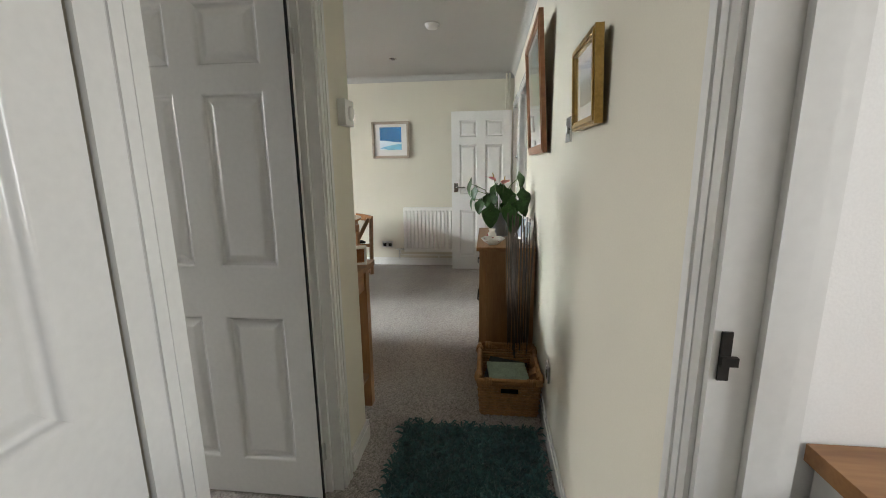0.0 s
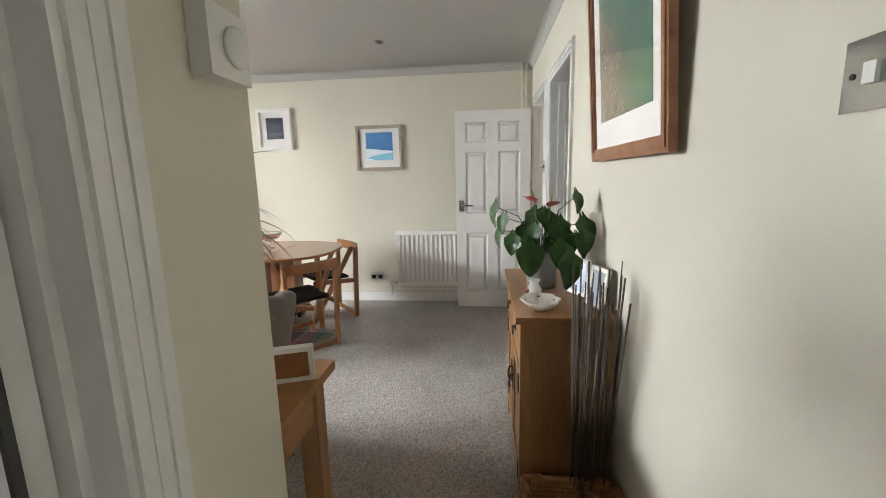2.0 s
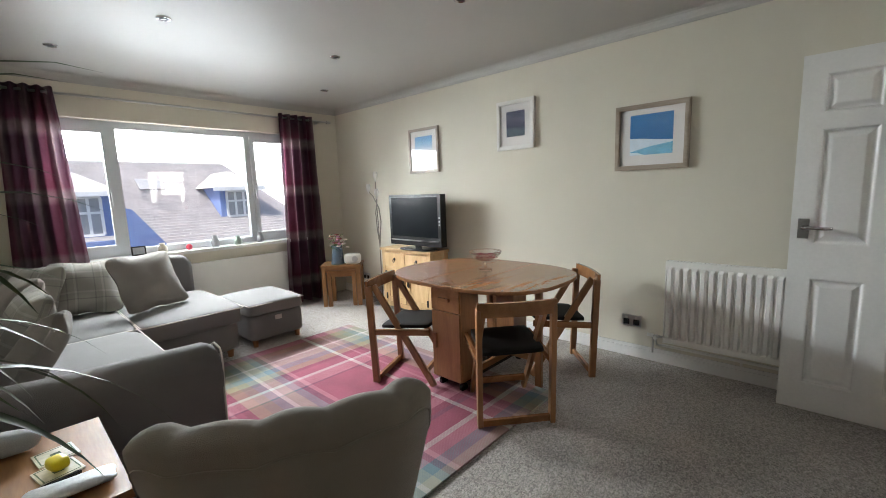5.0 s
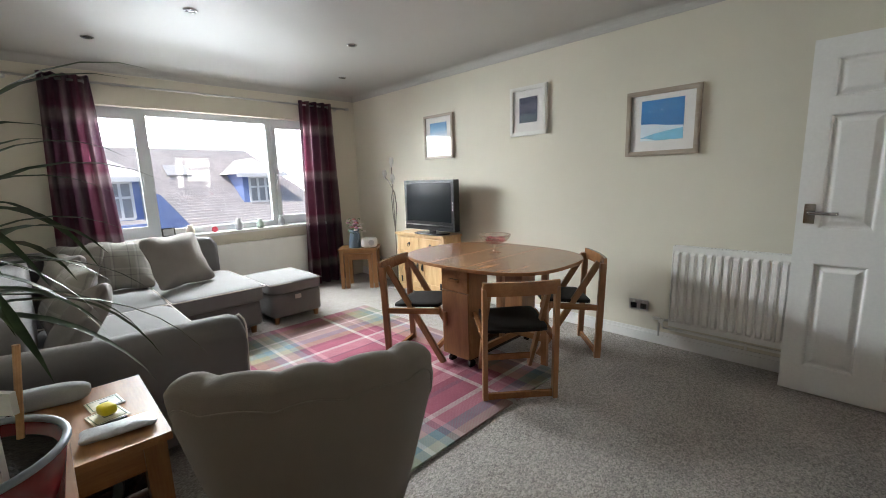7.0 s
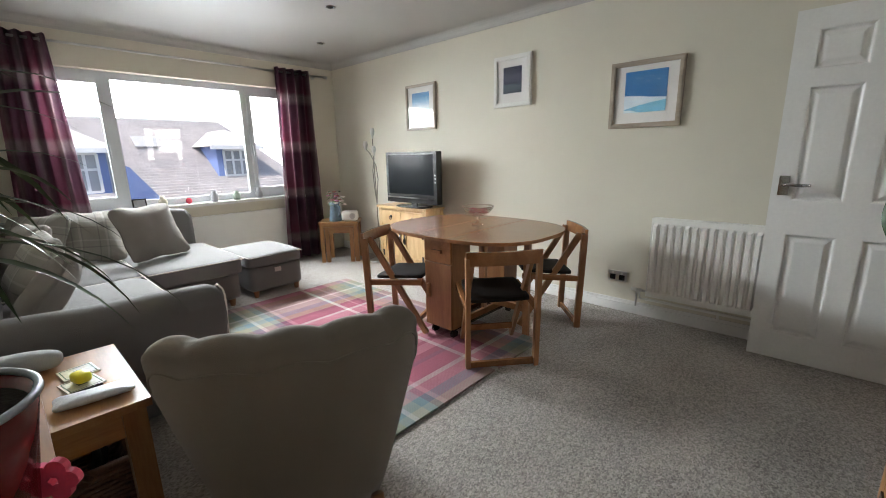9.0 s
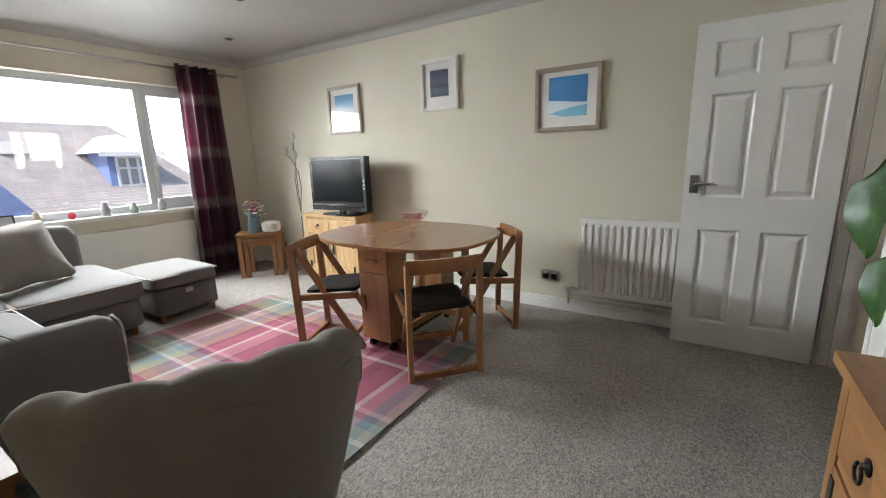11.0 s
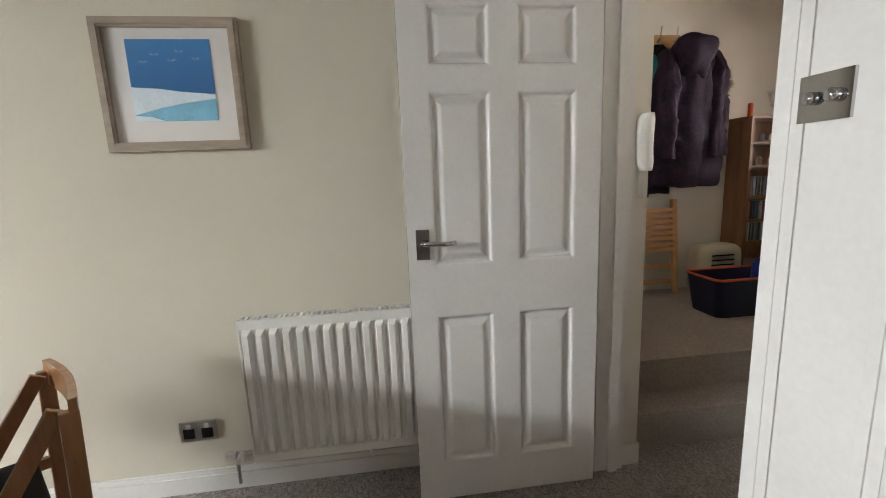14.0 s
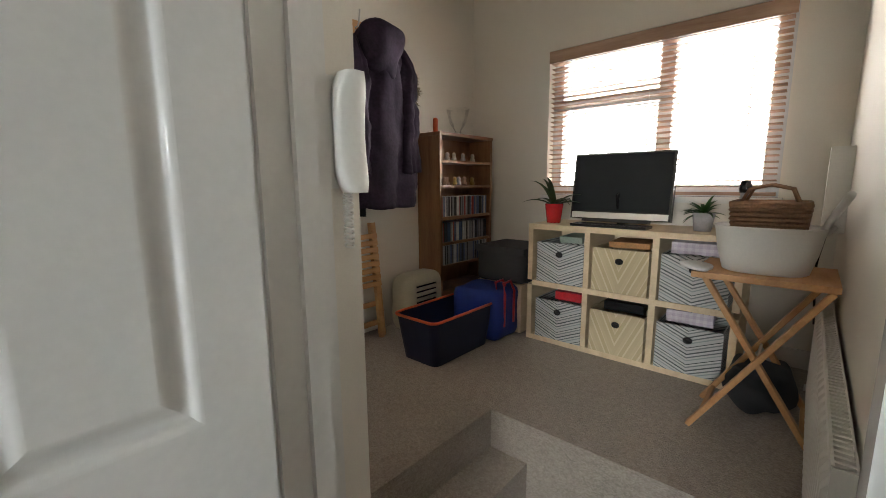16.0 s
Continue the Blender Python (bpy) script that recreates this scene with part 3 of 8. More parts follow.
def blind():
    th = thing("venetian_blind", "brown wooden venetian blind with open slats", "blind", pose(2.945, 0, 0))
    boxpart("valance", (-0.045, -0.028, H_Y0 + 0.005, H_Y1 - 0.005, H_Z1 - 0.085, H_Z1 - 0.01), BLINDWOOD, th, "brown wooden valance", 0.003)
    boxpart("headrail", (-0.026, 0.026, H_Y0 + 0.01, H_Y1 - 0.01, H_Z1 - 0.05, H_Z1 - 0.005), WHITEPL, th)
    n = 27
    bm = bmesh.new()
    box(bm, -0.024, 0.024, H_Y0 + 0.015, H_Y1 - 0.015, -0.0014, 0.0014, pose(0, 0, 0, 0, 7, 0))
    me = mesh_of("slat", bm, BLINDWOOD)
    for i in range(n):
        ob = new("slat", me)
        ob.parent = th
        ob.location = (0, 0, H_Z0 + 0.06 + i * (H_Z1 - H_Z0 - 0.15) / (n - 1))
    boxpart("bottom_rail", (-0.025, 0.025, H_Y0 + 0.012, H_Y1 - 0.012, H_Z0 + 0.012, H_Z0 + 0.03), BLINDWOOD, th)
    for y in (5.2, 5.69, 6.18):
        for x in (-0.024, 0.024):
            bm = bmesh.new()
            rod(bm, (x, y, H_Z0 + 0.03), (x, y, H_Z1 - 0.05), 0.0012, seg=6)
            part("ladder_cord", bm, WHITEPL, th, "pale cord")


blind()


def radiator(name, label, m, w, h, flutes, top_grille=True):
    """A pressed-steel panel radiator: back plane at y = 0, looking to -y, base at z = 0, from x = 0 to w."""
    th = thing(name, label, "radiator", m)
    bm = bmesh.new()
    p = w / flutes
    prof = [(0, 0.0)]
    for i in range(flutes):
        c = (i + 0.5) * p
        prof += [(c - 0.40 * p, 0.004), (c - 0.20 * p, -0.016), (c + 0.20 * p, -0.016), (c + 0.40 * p, 0.004)]
    prof.append((w, 0.0))
    rows = []
    for z, k in ((0.0, 0), (0.035, 0), (0.055, 1), (h - 0.055, 1), (h - 0.035, 0), (h - 0.004, 0)):
        rows.append([bm.verts.new((x, -0.062 + (y * k), z)) for x, y in prof])
    for a, b in zip(rows, rows[1:]):
        for i in range(len(prof) - 1):
            bm.faces.new((a[i], a[i + 1], b[i + 1], b[i]))
    part("front_panel", bm, RADWHITE, th, smooth=False)
    boxpart("back_panel", (0.004, w - 0.004, -0.024, -0.012, 0.01, h - 0.01), RADWHITE, th)
    boxpart("side_cover", (-0.004, 0.0, -0.064, -0.01, 0, h), RADWHITE, th, bevel=0.001)
    boxpart("side_cover", (w, w + 0.004, -0.064, -0.01, 0, h), RADWHITE, th, bevel=0.001)
    bm = bmesh.new()
    box(bm, 0, w, -0.066, -0.058, h - 0.006, h + 0.003)
    box(bm, 0, w, -0.014, -0.008, h - 0.006, h + 0.003)
    for i in range(int(w / 0.02)):
        box(bm, i * 0.02, i * 0.02 + 0.008, -0.058, -0.014, h - 0.004, h + 0.002)
    part("top_grille", bm, RADWHITE, th)
    for x in (0.12, w - 0.12):
        boxpart("bracket", (x, x + 0.03, -0.012, 0.0, 0.05, h - 0.05), RADWHITE, th, bevel=0)
    bm = bmesh.new()
    rod(bm, (-0.01, -0.035, 0.03), (-0.07, -0.035, 0.03), 0.009)
    rod(bm, (-0.075, -0.035, 0.03), (-0.075, -0.035, -0.1), 0.007)
    part("pipe", bm, BRUSHED, th, "pipe tail", smooth=True)
    bm = bmesh.new()
    rod(bm, (-0.05, -0.035, 0.03), (-0.05, -0.085, 0.03), 0.014, seg=14)
    rod(bm, (-0.075, -0.035, 0.03), (-0.115, -0.035, 0.03), 0.013, seg=14)
    part("valve", bm, WHITEPL, th, "radiator valve")
    return th


radiator("radiator", "white ribbed steel radiator on the lounge wall", pose(-0.91, 5.655, 0.215), 0.74, 0.585, 15)
radiator("radiator", "white ribbed steel radiator on the landing wall", pose(2.36, 4.806, 0.42, 0, 0, 180) @ Matrix.Diagonal((1, 0.6, 1, 1)), 1.3, 0.43, 26)
bm = bmesh.new()
box(bm, -0.95, 0.40, 5.725, 5.742, 0.135, 0.152)
tube(bm, [(-0.95, 5.733, 0.143), (-0.985, 5.71, 0.15), (-0.985, 5.68, 0.2), (-0.985, 5.66, 0.22)], 0.007)
rod(bm, (-0.47, 5.735, 0.1), (-0.47, 5.735, 0.15), 0.008)
lump("heating_pipe", bm, WHITEPL, "white painted heating pipe above the skirting", "pipe")
bm = bmesh.new()
rod(bm, (0.40, 5.735, 0.1), (0.40, 5.735, 2.44), 0.011, seg=12)
rod(bm, (0.44, 5.735, 0.1), (0.44, 5.735, 2.44), 0.011, seg=12)
lump("riser_pipe", bm, CREAM, "painted riser pipes in the wall corner", "pipe", smooth=True)


def spotlight(x, y):
    th = thing("ceiling_spotlight", "small recessed chrome ceiling spotlight", "spotlight", pose(x, y, CEILZ), "ceiling spotlights")
    bm = bmesh.new()
    lathe(bm, [(0.026, -0.002), (0.028, -0.007), (0.036, -0.008), (0.042, -0.004), (0.043, 0.0)], 20)
    part("bezel", bm, CHROME, th, smooth=True)
    bm = bmesh.new()
    lathe(bm, [(0.001, -0.006), (0.02, -0.005), (0.025, -0.002)], 16, closed=True)
    part("lamp_face", bm, SCREEN, th, "dark unlit lamp")


for sx, sy in ((-0.83, 4.90), (-1.80, 4.52), (-3.17, 4.55), (-4.19, 5.08), (-3.22, 3.36), (-4.24, 2.92)):
    spotlight(sx, sy)
th = thing("smoke_alarm", "round cream smoke alarm on the ceiling", "smoke alarm", pose(-0.27, 3.87, CEILZ))
bm = bmesh.new()
lathe(bm, [(0.055, 0), (0.055, -0.012), (0.05, -0.026), (0.038, -0.036), (0.001, -0.038)], 28)
part("case", bm, WHITEPL, th, smooth=True)
bm = bmesh.new()
lathe(bm, [(0.06, 0), (0.06, -0.008), (0.055, -0.012), (0.001, -0.012)], 28)
part("mounting_plate", bm, WHITEPL, th, smooth=True)

# ---- lounge furniture ----
def cabinet(name, label, m, w, d, h, wood_m=OAK, upright=OAKZ, drawers=2, overhang=0.018, body_bottom=0.05):
    """A cupboard with a row of drawers over doors. Front at y = 0 looking to -y, from x = 0 to w, back at y = d."""
    th = thing(name, label, "cabinet", m)
    o = overhang
    boxpart("top", (-o, w + o, -o, d, h - 0.026, h), wood_m, th, bevel=0.006)
    body = bmesh.new()
    box(body, 0.022, w - 0.022, 0.02, d - 0.01, body_bottom + 0.02, h - 0.027)
    part("body", body, upright, th)
    for x in (0, w - 0.045):
        for y in (0, d - 0.045):
            boxpart("leg", (x, x + 0.045, y, y + 0.045, 0, h - 0.027), upright, th, bevel=0.003)
    for x0, x1 in ((0.006, 0.02), (w - 0.02, w - 0.006)):
        boxpart("side_rail", (x0, x1, 0.046, d - 0.046, h - 0.11, h - 0.03), upright, th)
        boxpart("side_rail", (x0, x1, 0.046, d - 0.046, body_bottom, body_bottom + 0.09), upright, th)
    boxpart("rail", (0.046, w - 0.046, 0.004, 0.03, h - 0.05, h - 0.028), wood_m, th)
    boxpart("rail", (0.046, w - 0.046, 0.004, 0.03, body_bottom, body_bottom + 0.05), wood_m, th)
    dz0, dz1 = h - 0.05 - 0.155, h - 0.054
    boxpart("rail", (0.046, w - 0.046, 0.004, 0.03, dz0 - 0.026, dz0 - 0.004), wood_m, th)
    cw = (w - 0.092 - 0.02 * (drawers - 1)) / drawers
    for i in range(drawers):
        a = 0.046 + i * (cw + 0.02)
        if i:
            boxpart("divider", (a - 0.019, a - 0.001, 0.004, 0.03, body_bottom + 0.05, h - 0.05), upright, th)
        dr = boxpart("drawer", (a + 0.003, a + cw - 0.003, 0.0, 0.02, dz0, dz1), wood_m, th, bevel=0.004)
        bm = bmesh.new()
        c = a + cw / 2
        lathe(bm, [(0.016, 0), (0.017, 0.003), (0.006, 0.006), (0.006, 0.012)], 14)
        bmesh.ops.rotate(bm, matrix=Matrix.Rotation(radians(90), 3, "X"), verts=bm.verts)
        bmesh.ops.translate(bm, vec=(c, 0, (dz0 + dz1) / 2 + 0.01), verts=bm.verts)
        tube(bm, [(c + 0.018 * math.sin(t), -0.013, (dz0 + dz1) / 2 - 0.006 - 0.018 * math.cos(t)) for t in np.linspace(-2.6, 2.6, 12)], 0.0035, 6)
        part("ring_pull", bm, IRON, dr, "black iron ring pull", smooth=True)
        z0, z1 = body_bottom + 0.055, dz0 - 0.03
        dm = bmesh.new()
        s = 0.055
        for q in ((a + 0.003, a + s, 0, 0.02, z0, z1), (a + cw - s, a + cw - 0.003, 0, 0.02, z0, z1), (a + s, a + cw - s, 0, 0.02, z0, z0 + s), (a + s, a + cw - s, 0, 0.02, z1 - s, z1)):
            box(dm, *q)
        dd = part("door", dm, upright, th, bevel=0.002)
        boxpart("door_panel", (a + s, a + cw - s, 0.008, 0.018, z0 + s, z1 - s), upright, dd, bevel=0)
        xs = a + cw - 0.03 if i % 2 == 0 else a + 0.03
        zc = (z0 + z1) / 2 + 0.06
        bm = bmesh.new()
        box(bm, xs - 0.011, xs + 0.011, -0.004, 0, zc - 0.055, zc + 0.055)
        tube(bm, [(xs, -0.004, zc + 0.02), (xs, -0.016, zc + 0.01), (xs, -0.018, zc - 0.035), (xs, -0.012, zc - 0.045)], 0.005, 8)
        part("drop_handle", bm, IRON, dd, "black iron drop handle", smooth=True)
        xh = a + 0.012 if i % 2 == 0 else a + cw - 0.012
        for z in (z0 + 0.06, z1 - 0.06):
            boxpart("hinge", (xh - 0.012, xh + 0.012, -0.004, 0, z - 0.035, z + 0.035), IRON, dd, "black iron hinge", 0.002)
    return th


cabinet("sideboard", "light oak sideboard with black iron handles against the corridor wall", pose(0.142, 3.62, 0, 0, 0, -90), 0.785, 0.345, 0.835)
cabinet("tv_cabinet", "pale oak cabinet with black iron handles under the television", pose(-3.83, 5.455, 0), 0.77, 0.27, 0.72, PALEOAK, PALEOAK)


def console():
    th = thing("console_table", "light oak console table against the lounge wall", "console table", pose(-1.09, 2.10, 0))
    w, d, h = 0.67, 0.335, 0.838
    boxpart("top", (0, w, 0, d, h - 0.028, h), OAK, th, bevel=0.008)
    for x in (0.03, w - 0.085):
        for y in (0.02, d - 0.075):
            boxpart("leg", (x, x + 0.055, y, y + 0.055, 0, h - 0.03), OAKZ, th, bevel=0.004)
    for y in (0.028, d - 0.05):
        boxpart("apron", (0.086, w - 0.086, y, y + 0.022, h - 0.15, h - 0.03), OAK, th)
    for x in (0.038, w - 0.062):
        boxpart("apron", (x, x + 0.022, 0.076, d - 0.076, h - 0.15, h - 0.03), OAKY, th)
    boxpart("shelf", (0.04, w - 0.04, 0.03, d - 0.03, 0.18, 0.2), OAK, th)


console()


def side_table():
    th = thing("side_table", "honey oak side table between sofa and console", "side table", pose(-2.02, 2.12, 0))
    w, d, h = 0.56, 0.54, 0.567
    boxpart("top", (0, w, 0, d, h - 0.026, h), OAK, th, bevel=0.007)
    for x in (0.015, w - 0.075):
        for y in (0.015, d - 0.075):
            boxpart("leg", (x, x + 0.06, y, y + 0.06, 0, h - 0.028), OAKZ, th, bevel=0.004)
    for y in (0.022, d - 0.047):
        boxpart("apron", (0.076, w - 0.076, y, y + 0.025, h - 0.11, h - 0.028), OAK, th)
    for x in (0.022, w - 0.047):
        boxpart("apron", (x, x + 0.025, 0.076, d - 0.076, h - 0.11, h - 0.028), OAKY, th)
    boxpart("shelf", (0.03, w - 0.03, 0.03, d - 0.03, 0.12, 0.14), OAK, th)


side_table()


def dining_table():
    th = thing("dining_table", "oval drop-leaf wooden dining table with a central drawer cabinet", "dining table", pose(-1.92, 4.82, 0))
    a, b, h = 0.64, 0.50, 0.75
    out = []
    for i in range(72):
        t = 6.28318 * i / 72
        c, s = math.cos(t), math.sin(t)
        out.append((a * math.copysign(abs(c) ** 0.72, c), b * math.copysign(abs(s) ** 0.72, s)))
    for nm, keep in (("centre_top", lambda x: abs(x) < 0.1501), ("leaf", lambda x: x < -0.15), ("leaf", lambda x: x > 0.15)):
        bm = bmesh.new()
        vs = [bm.verts.new((x, y, h - 0.022)) for x, y in out]
        f = bm.faces.new(vs)
        for cut, sign in ((-0.151, 1), (0.151, 1)):
            bmesh.ops.bisect_plane(bm, geom=bm.verts[:] + bm.edges[:] + bm.faces[:], plane_co=(cut, 0, 0), plane_no=(1, 0, 0))
        kill = [g for g in bm.faces if not keep(g.calc_center_median().x)]
        bmesh.ops.delete(bm, geom=kill, context="FACES")
        for v in bm.verts:
            if abs(abs(v.co.x) - 0.151) < 1e-4:
                v.co.x += 0.0008 * (-1 if nm == "centre_top" else 1) * math.copysign(1, v.co.x)
        g = bmesh.ops.extrude_face_region(bm, geom=bm.faces[:])
        bmesh.ops.translate(bm, vec=(0, 0, 0.022), verts=[e for e in g["geom"] if isinstance(e, bmesh.types.BMVert)])
        part(nm, bm, BEECH, th, bevel=0.003)
    for y0, y1 in ((-0.385, -0.205), (0.22, 0.40)):
        boxpart("pedestal", (-0.125, 0.125, y0, y1, 0.083, h - 0.024), BEECHZ, th, bevel=0.003)
    for x in (-0.105, 0.083):
        boxpart("rail", (x, x + 0.022, -0.204, 0.219, h - 0.095, h - 0.024), BEECH, th, bevel=0.003)
        boxpart("rail", (x, x + 0.022, -0.204, 0.219, 0.084, 0.13), BEECH, th, bevel=0.003)
    dr = boxpart("drawer", (-0.12, 0.12, -0.402, -0.3865, 0.555, 0.705), BEECH, th, bevel=0.004)
    boxpart("pull", (-0.045, 0.045, -0.422, -0.403, 0.622, 0.642), BEECH, dr, "wooden bar pull", 0.006)
    dd = boxpart("door", (-0.12, 0.12, -0.402, -0.3865, 0.085, 0.545), BEECHZ, th, bevel=0.004)
    boxpart("pull", (-0.095, -0.075, -0.422, -0.403, 0.29, 0.39), BEECHZ, dd, "wooden bar pull", 0.006)
    for x in (-0.09, 0.09):
        for y in (-0.34, 0.34):
            bm = bmesh.new()
            rod(bm, (x - 0.012, y, 0.03), (x + 0.012, y, 0.03), 0.03, seg=16)
            rod(bm, (x, y, 0.045), (x, y, 0.076), 0.012)
            part("castor", bm, BLACK, th, "black castor wheel", smooth=False)
    for s in (-1, 1):
        bm = bmesh.new()
        bar(bm, (s * 0.45, 0.02, 0.0), (s * 0.45, 0.02, 0.725), 0.045, 0.03, (0, 1, 0))
        bar(bm, (s * 0.06, 0.02, 0.20), (s * 0.43, 0.02, 0.20), 0.03, 0.045)
        bar(bm, (s * 0.083, 0.02, 0.085), (s * 0.083, 0.02, 0.68), 0.03, 0.04, (0, 1, 0))
        bar(bm, (s * 0.13, 0.02, 0.70), (s * 0.43, 0.02, 0.70), 0.03, 0.045)
        part("gate_leg", bm, BEECHZ, th, bevel=0.003)
    boxpart("base_plate", (-0.125, 0.125, -0.36, 0.36, 0.0765, 0.082), BLACK, th, bevel=0)


dining_table()


def folding_chair():
    th = thing("folding_chair", "folding wooden chair with a dark leather seat", "chair", Matrix(), "folding chairs at the dining table")
    w = 0.21
    for s in (-1, 1):
        bm = bmesh.new()
        bar(bm, (s * w, -0.22, 0.0), (s * w, -0.245, 0.70), 0.03, 0.045, (0, 1, 0))
        part("back_upright", bm, BEECHZ, th, bevel=0.005)
        bm = bmesh.new()
        bar(bm, (s * (w - 0.034), -0.225, 0.70), (s * (w - 0.034), 0.20, 0.015), 0.024, 0.045, (0, 1, 0))
        part("cross_leg", bm, BEECHZ, th, bevel=0.005)
        bm = bmesh.new()
        bar(bm, (s * (w - 0.003), -0.215, 0.375), (s * (w - 0.003), 0.19, 0.405), 0.024, 0.04)
        part("seat_rail", bm, BEECH, th, bevel=0.004)
    bm = bmesh.new()
    n = 10
    rings = []
    for i in range(n + 1):
        x = -w - 0.012 + (2 * w + 0.024) * i / n
        y = -0.262 - 0.022 * (1 - (2 * i / n - 1) ** 2)
        rings.append([bm.verts.new((x, y + dy, z)) for dy, z in ((0, 0.655), (0.02, 0.655), (0.016, 0.735), (-0.004, 0.735))])
    for a, b in zip(rings, rings[1:]):
        for k in range(4):
            bm.faces.new((a[k], a[(k + 1) % 4], b[(k + 1) % 4], b[k]))
    bm.faces.new(rings[0])
    bm.faces.new(rings[-1][::-1])
    part("backrest", bm, BEECH, th, bevel=0.005)
    bm = bmesh.new()
    bar(bm, (-w + 0.014, -0.222, 0.03), (w - 0.014, -0.222, 0.03), 0.022, 0.04)
    part("foot_rail", bm, BEECH, th, bevel=0.004)
    bm = bmesh.new()
    bar(bm, (-w + 0.045, 0.14, 0.11), (w - 0.045, 0.14, 0.11), 0.02, 0.04)
    part("stretcher", bm, BEECH, th, bevel=0.004)
    bm = bmesh.new()
    soft(bm, 0.375, 0.36, 0.026, pose(0, 0.0, 0.425, 4, 0, 0), 16, 6)
    part("seat_pad", bm, LEATHER, th, "dark brown leather seat pad", smooth=True)
    return th


chair = folding_chair()
chair.matrix_basis = pose(-1.51, 4.505, 0, 0, 0, 49.5)
copy_thing(chair, pose(-2.27, 4.47, 0, 0, 0, -66))
copy_thing(chair, pose(-1.565, 5.21, 0, 0, 0, 133))


def rug():
    pink, deep, green, cream, teal, plum, olive, rose, sage = (0.23, 0.052, 0.083), (0.15, 0.028, 0.05), (0.15, 0.165, 0.12), (0.42, 0.39, 0.36), (0.11, 0.165, 0.19), (0.10, 0.04, 0.07), (0.22, 0.18, 0.11), (0.36, 0.15, 0.18), (0.25, 0.25, 0.20)
    xs = (2.40, [(0.0, pink), (0.165, cream), (0.182, rose), (0.225, pink), (0.24, rose), (0.275, deep), (0.30, plum), (0.315, pink), (0.37, cream), (0.386, rose), (0.42, teal), (0.45, sage), (0.479, deep), (0.521, rose), (0.56, olive), (0.60, green), (0.645, cream), (0.66, sage), (0.70, teal), (0.735, olive), (0.77, deep), (0.79, pink), (0.835, cream), (0.85, rose), (0.90, plum), (0.91, pink)])
    ys = (1.10, [(0.0, pink), (0.24, cream), (0.27, pink), (0.36, rose), (0.38, pink), (0.42, deep), (0.46, olive), (0.53, green), (0.59, teal), (0.645, cream), (0.675, sage), (0.74, teal), (0.79, plum), (0.83, rose), (0.86, pink)])
    mm = plaid_mat("tartan_rug_wool", xs, ys, weave=170)
    bm = bmesh.new()
    box(bm, -1.15, 1.15, -0.80, 0.80, 0.0, 0.012)
    lump("tartan_rug", bm, mm, "pink, green and cream tartan wool rug under the table", "rug", pose(-2.49, 4.02, 0.001), bevel=0.004)


rug()


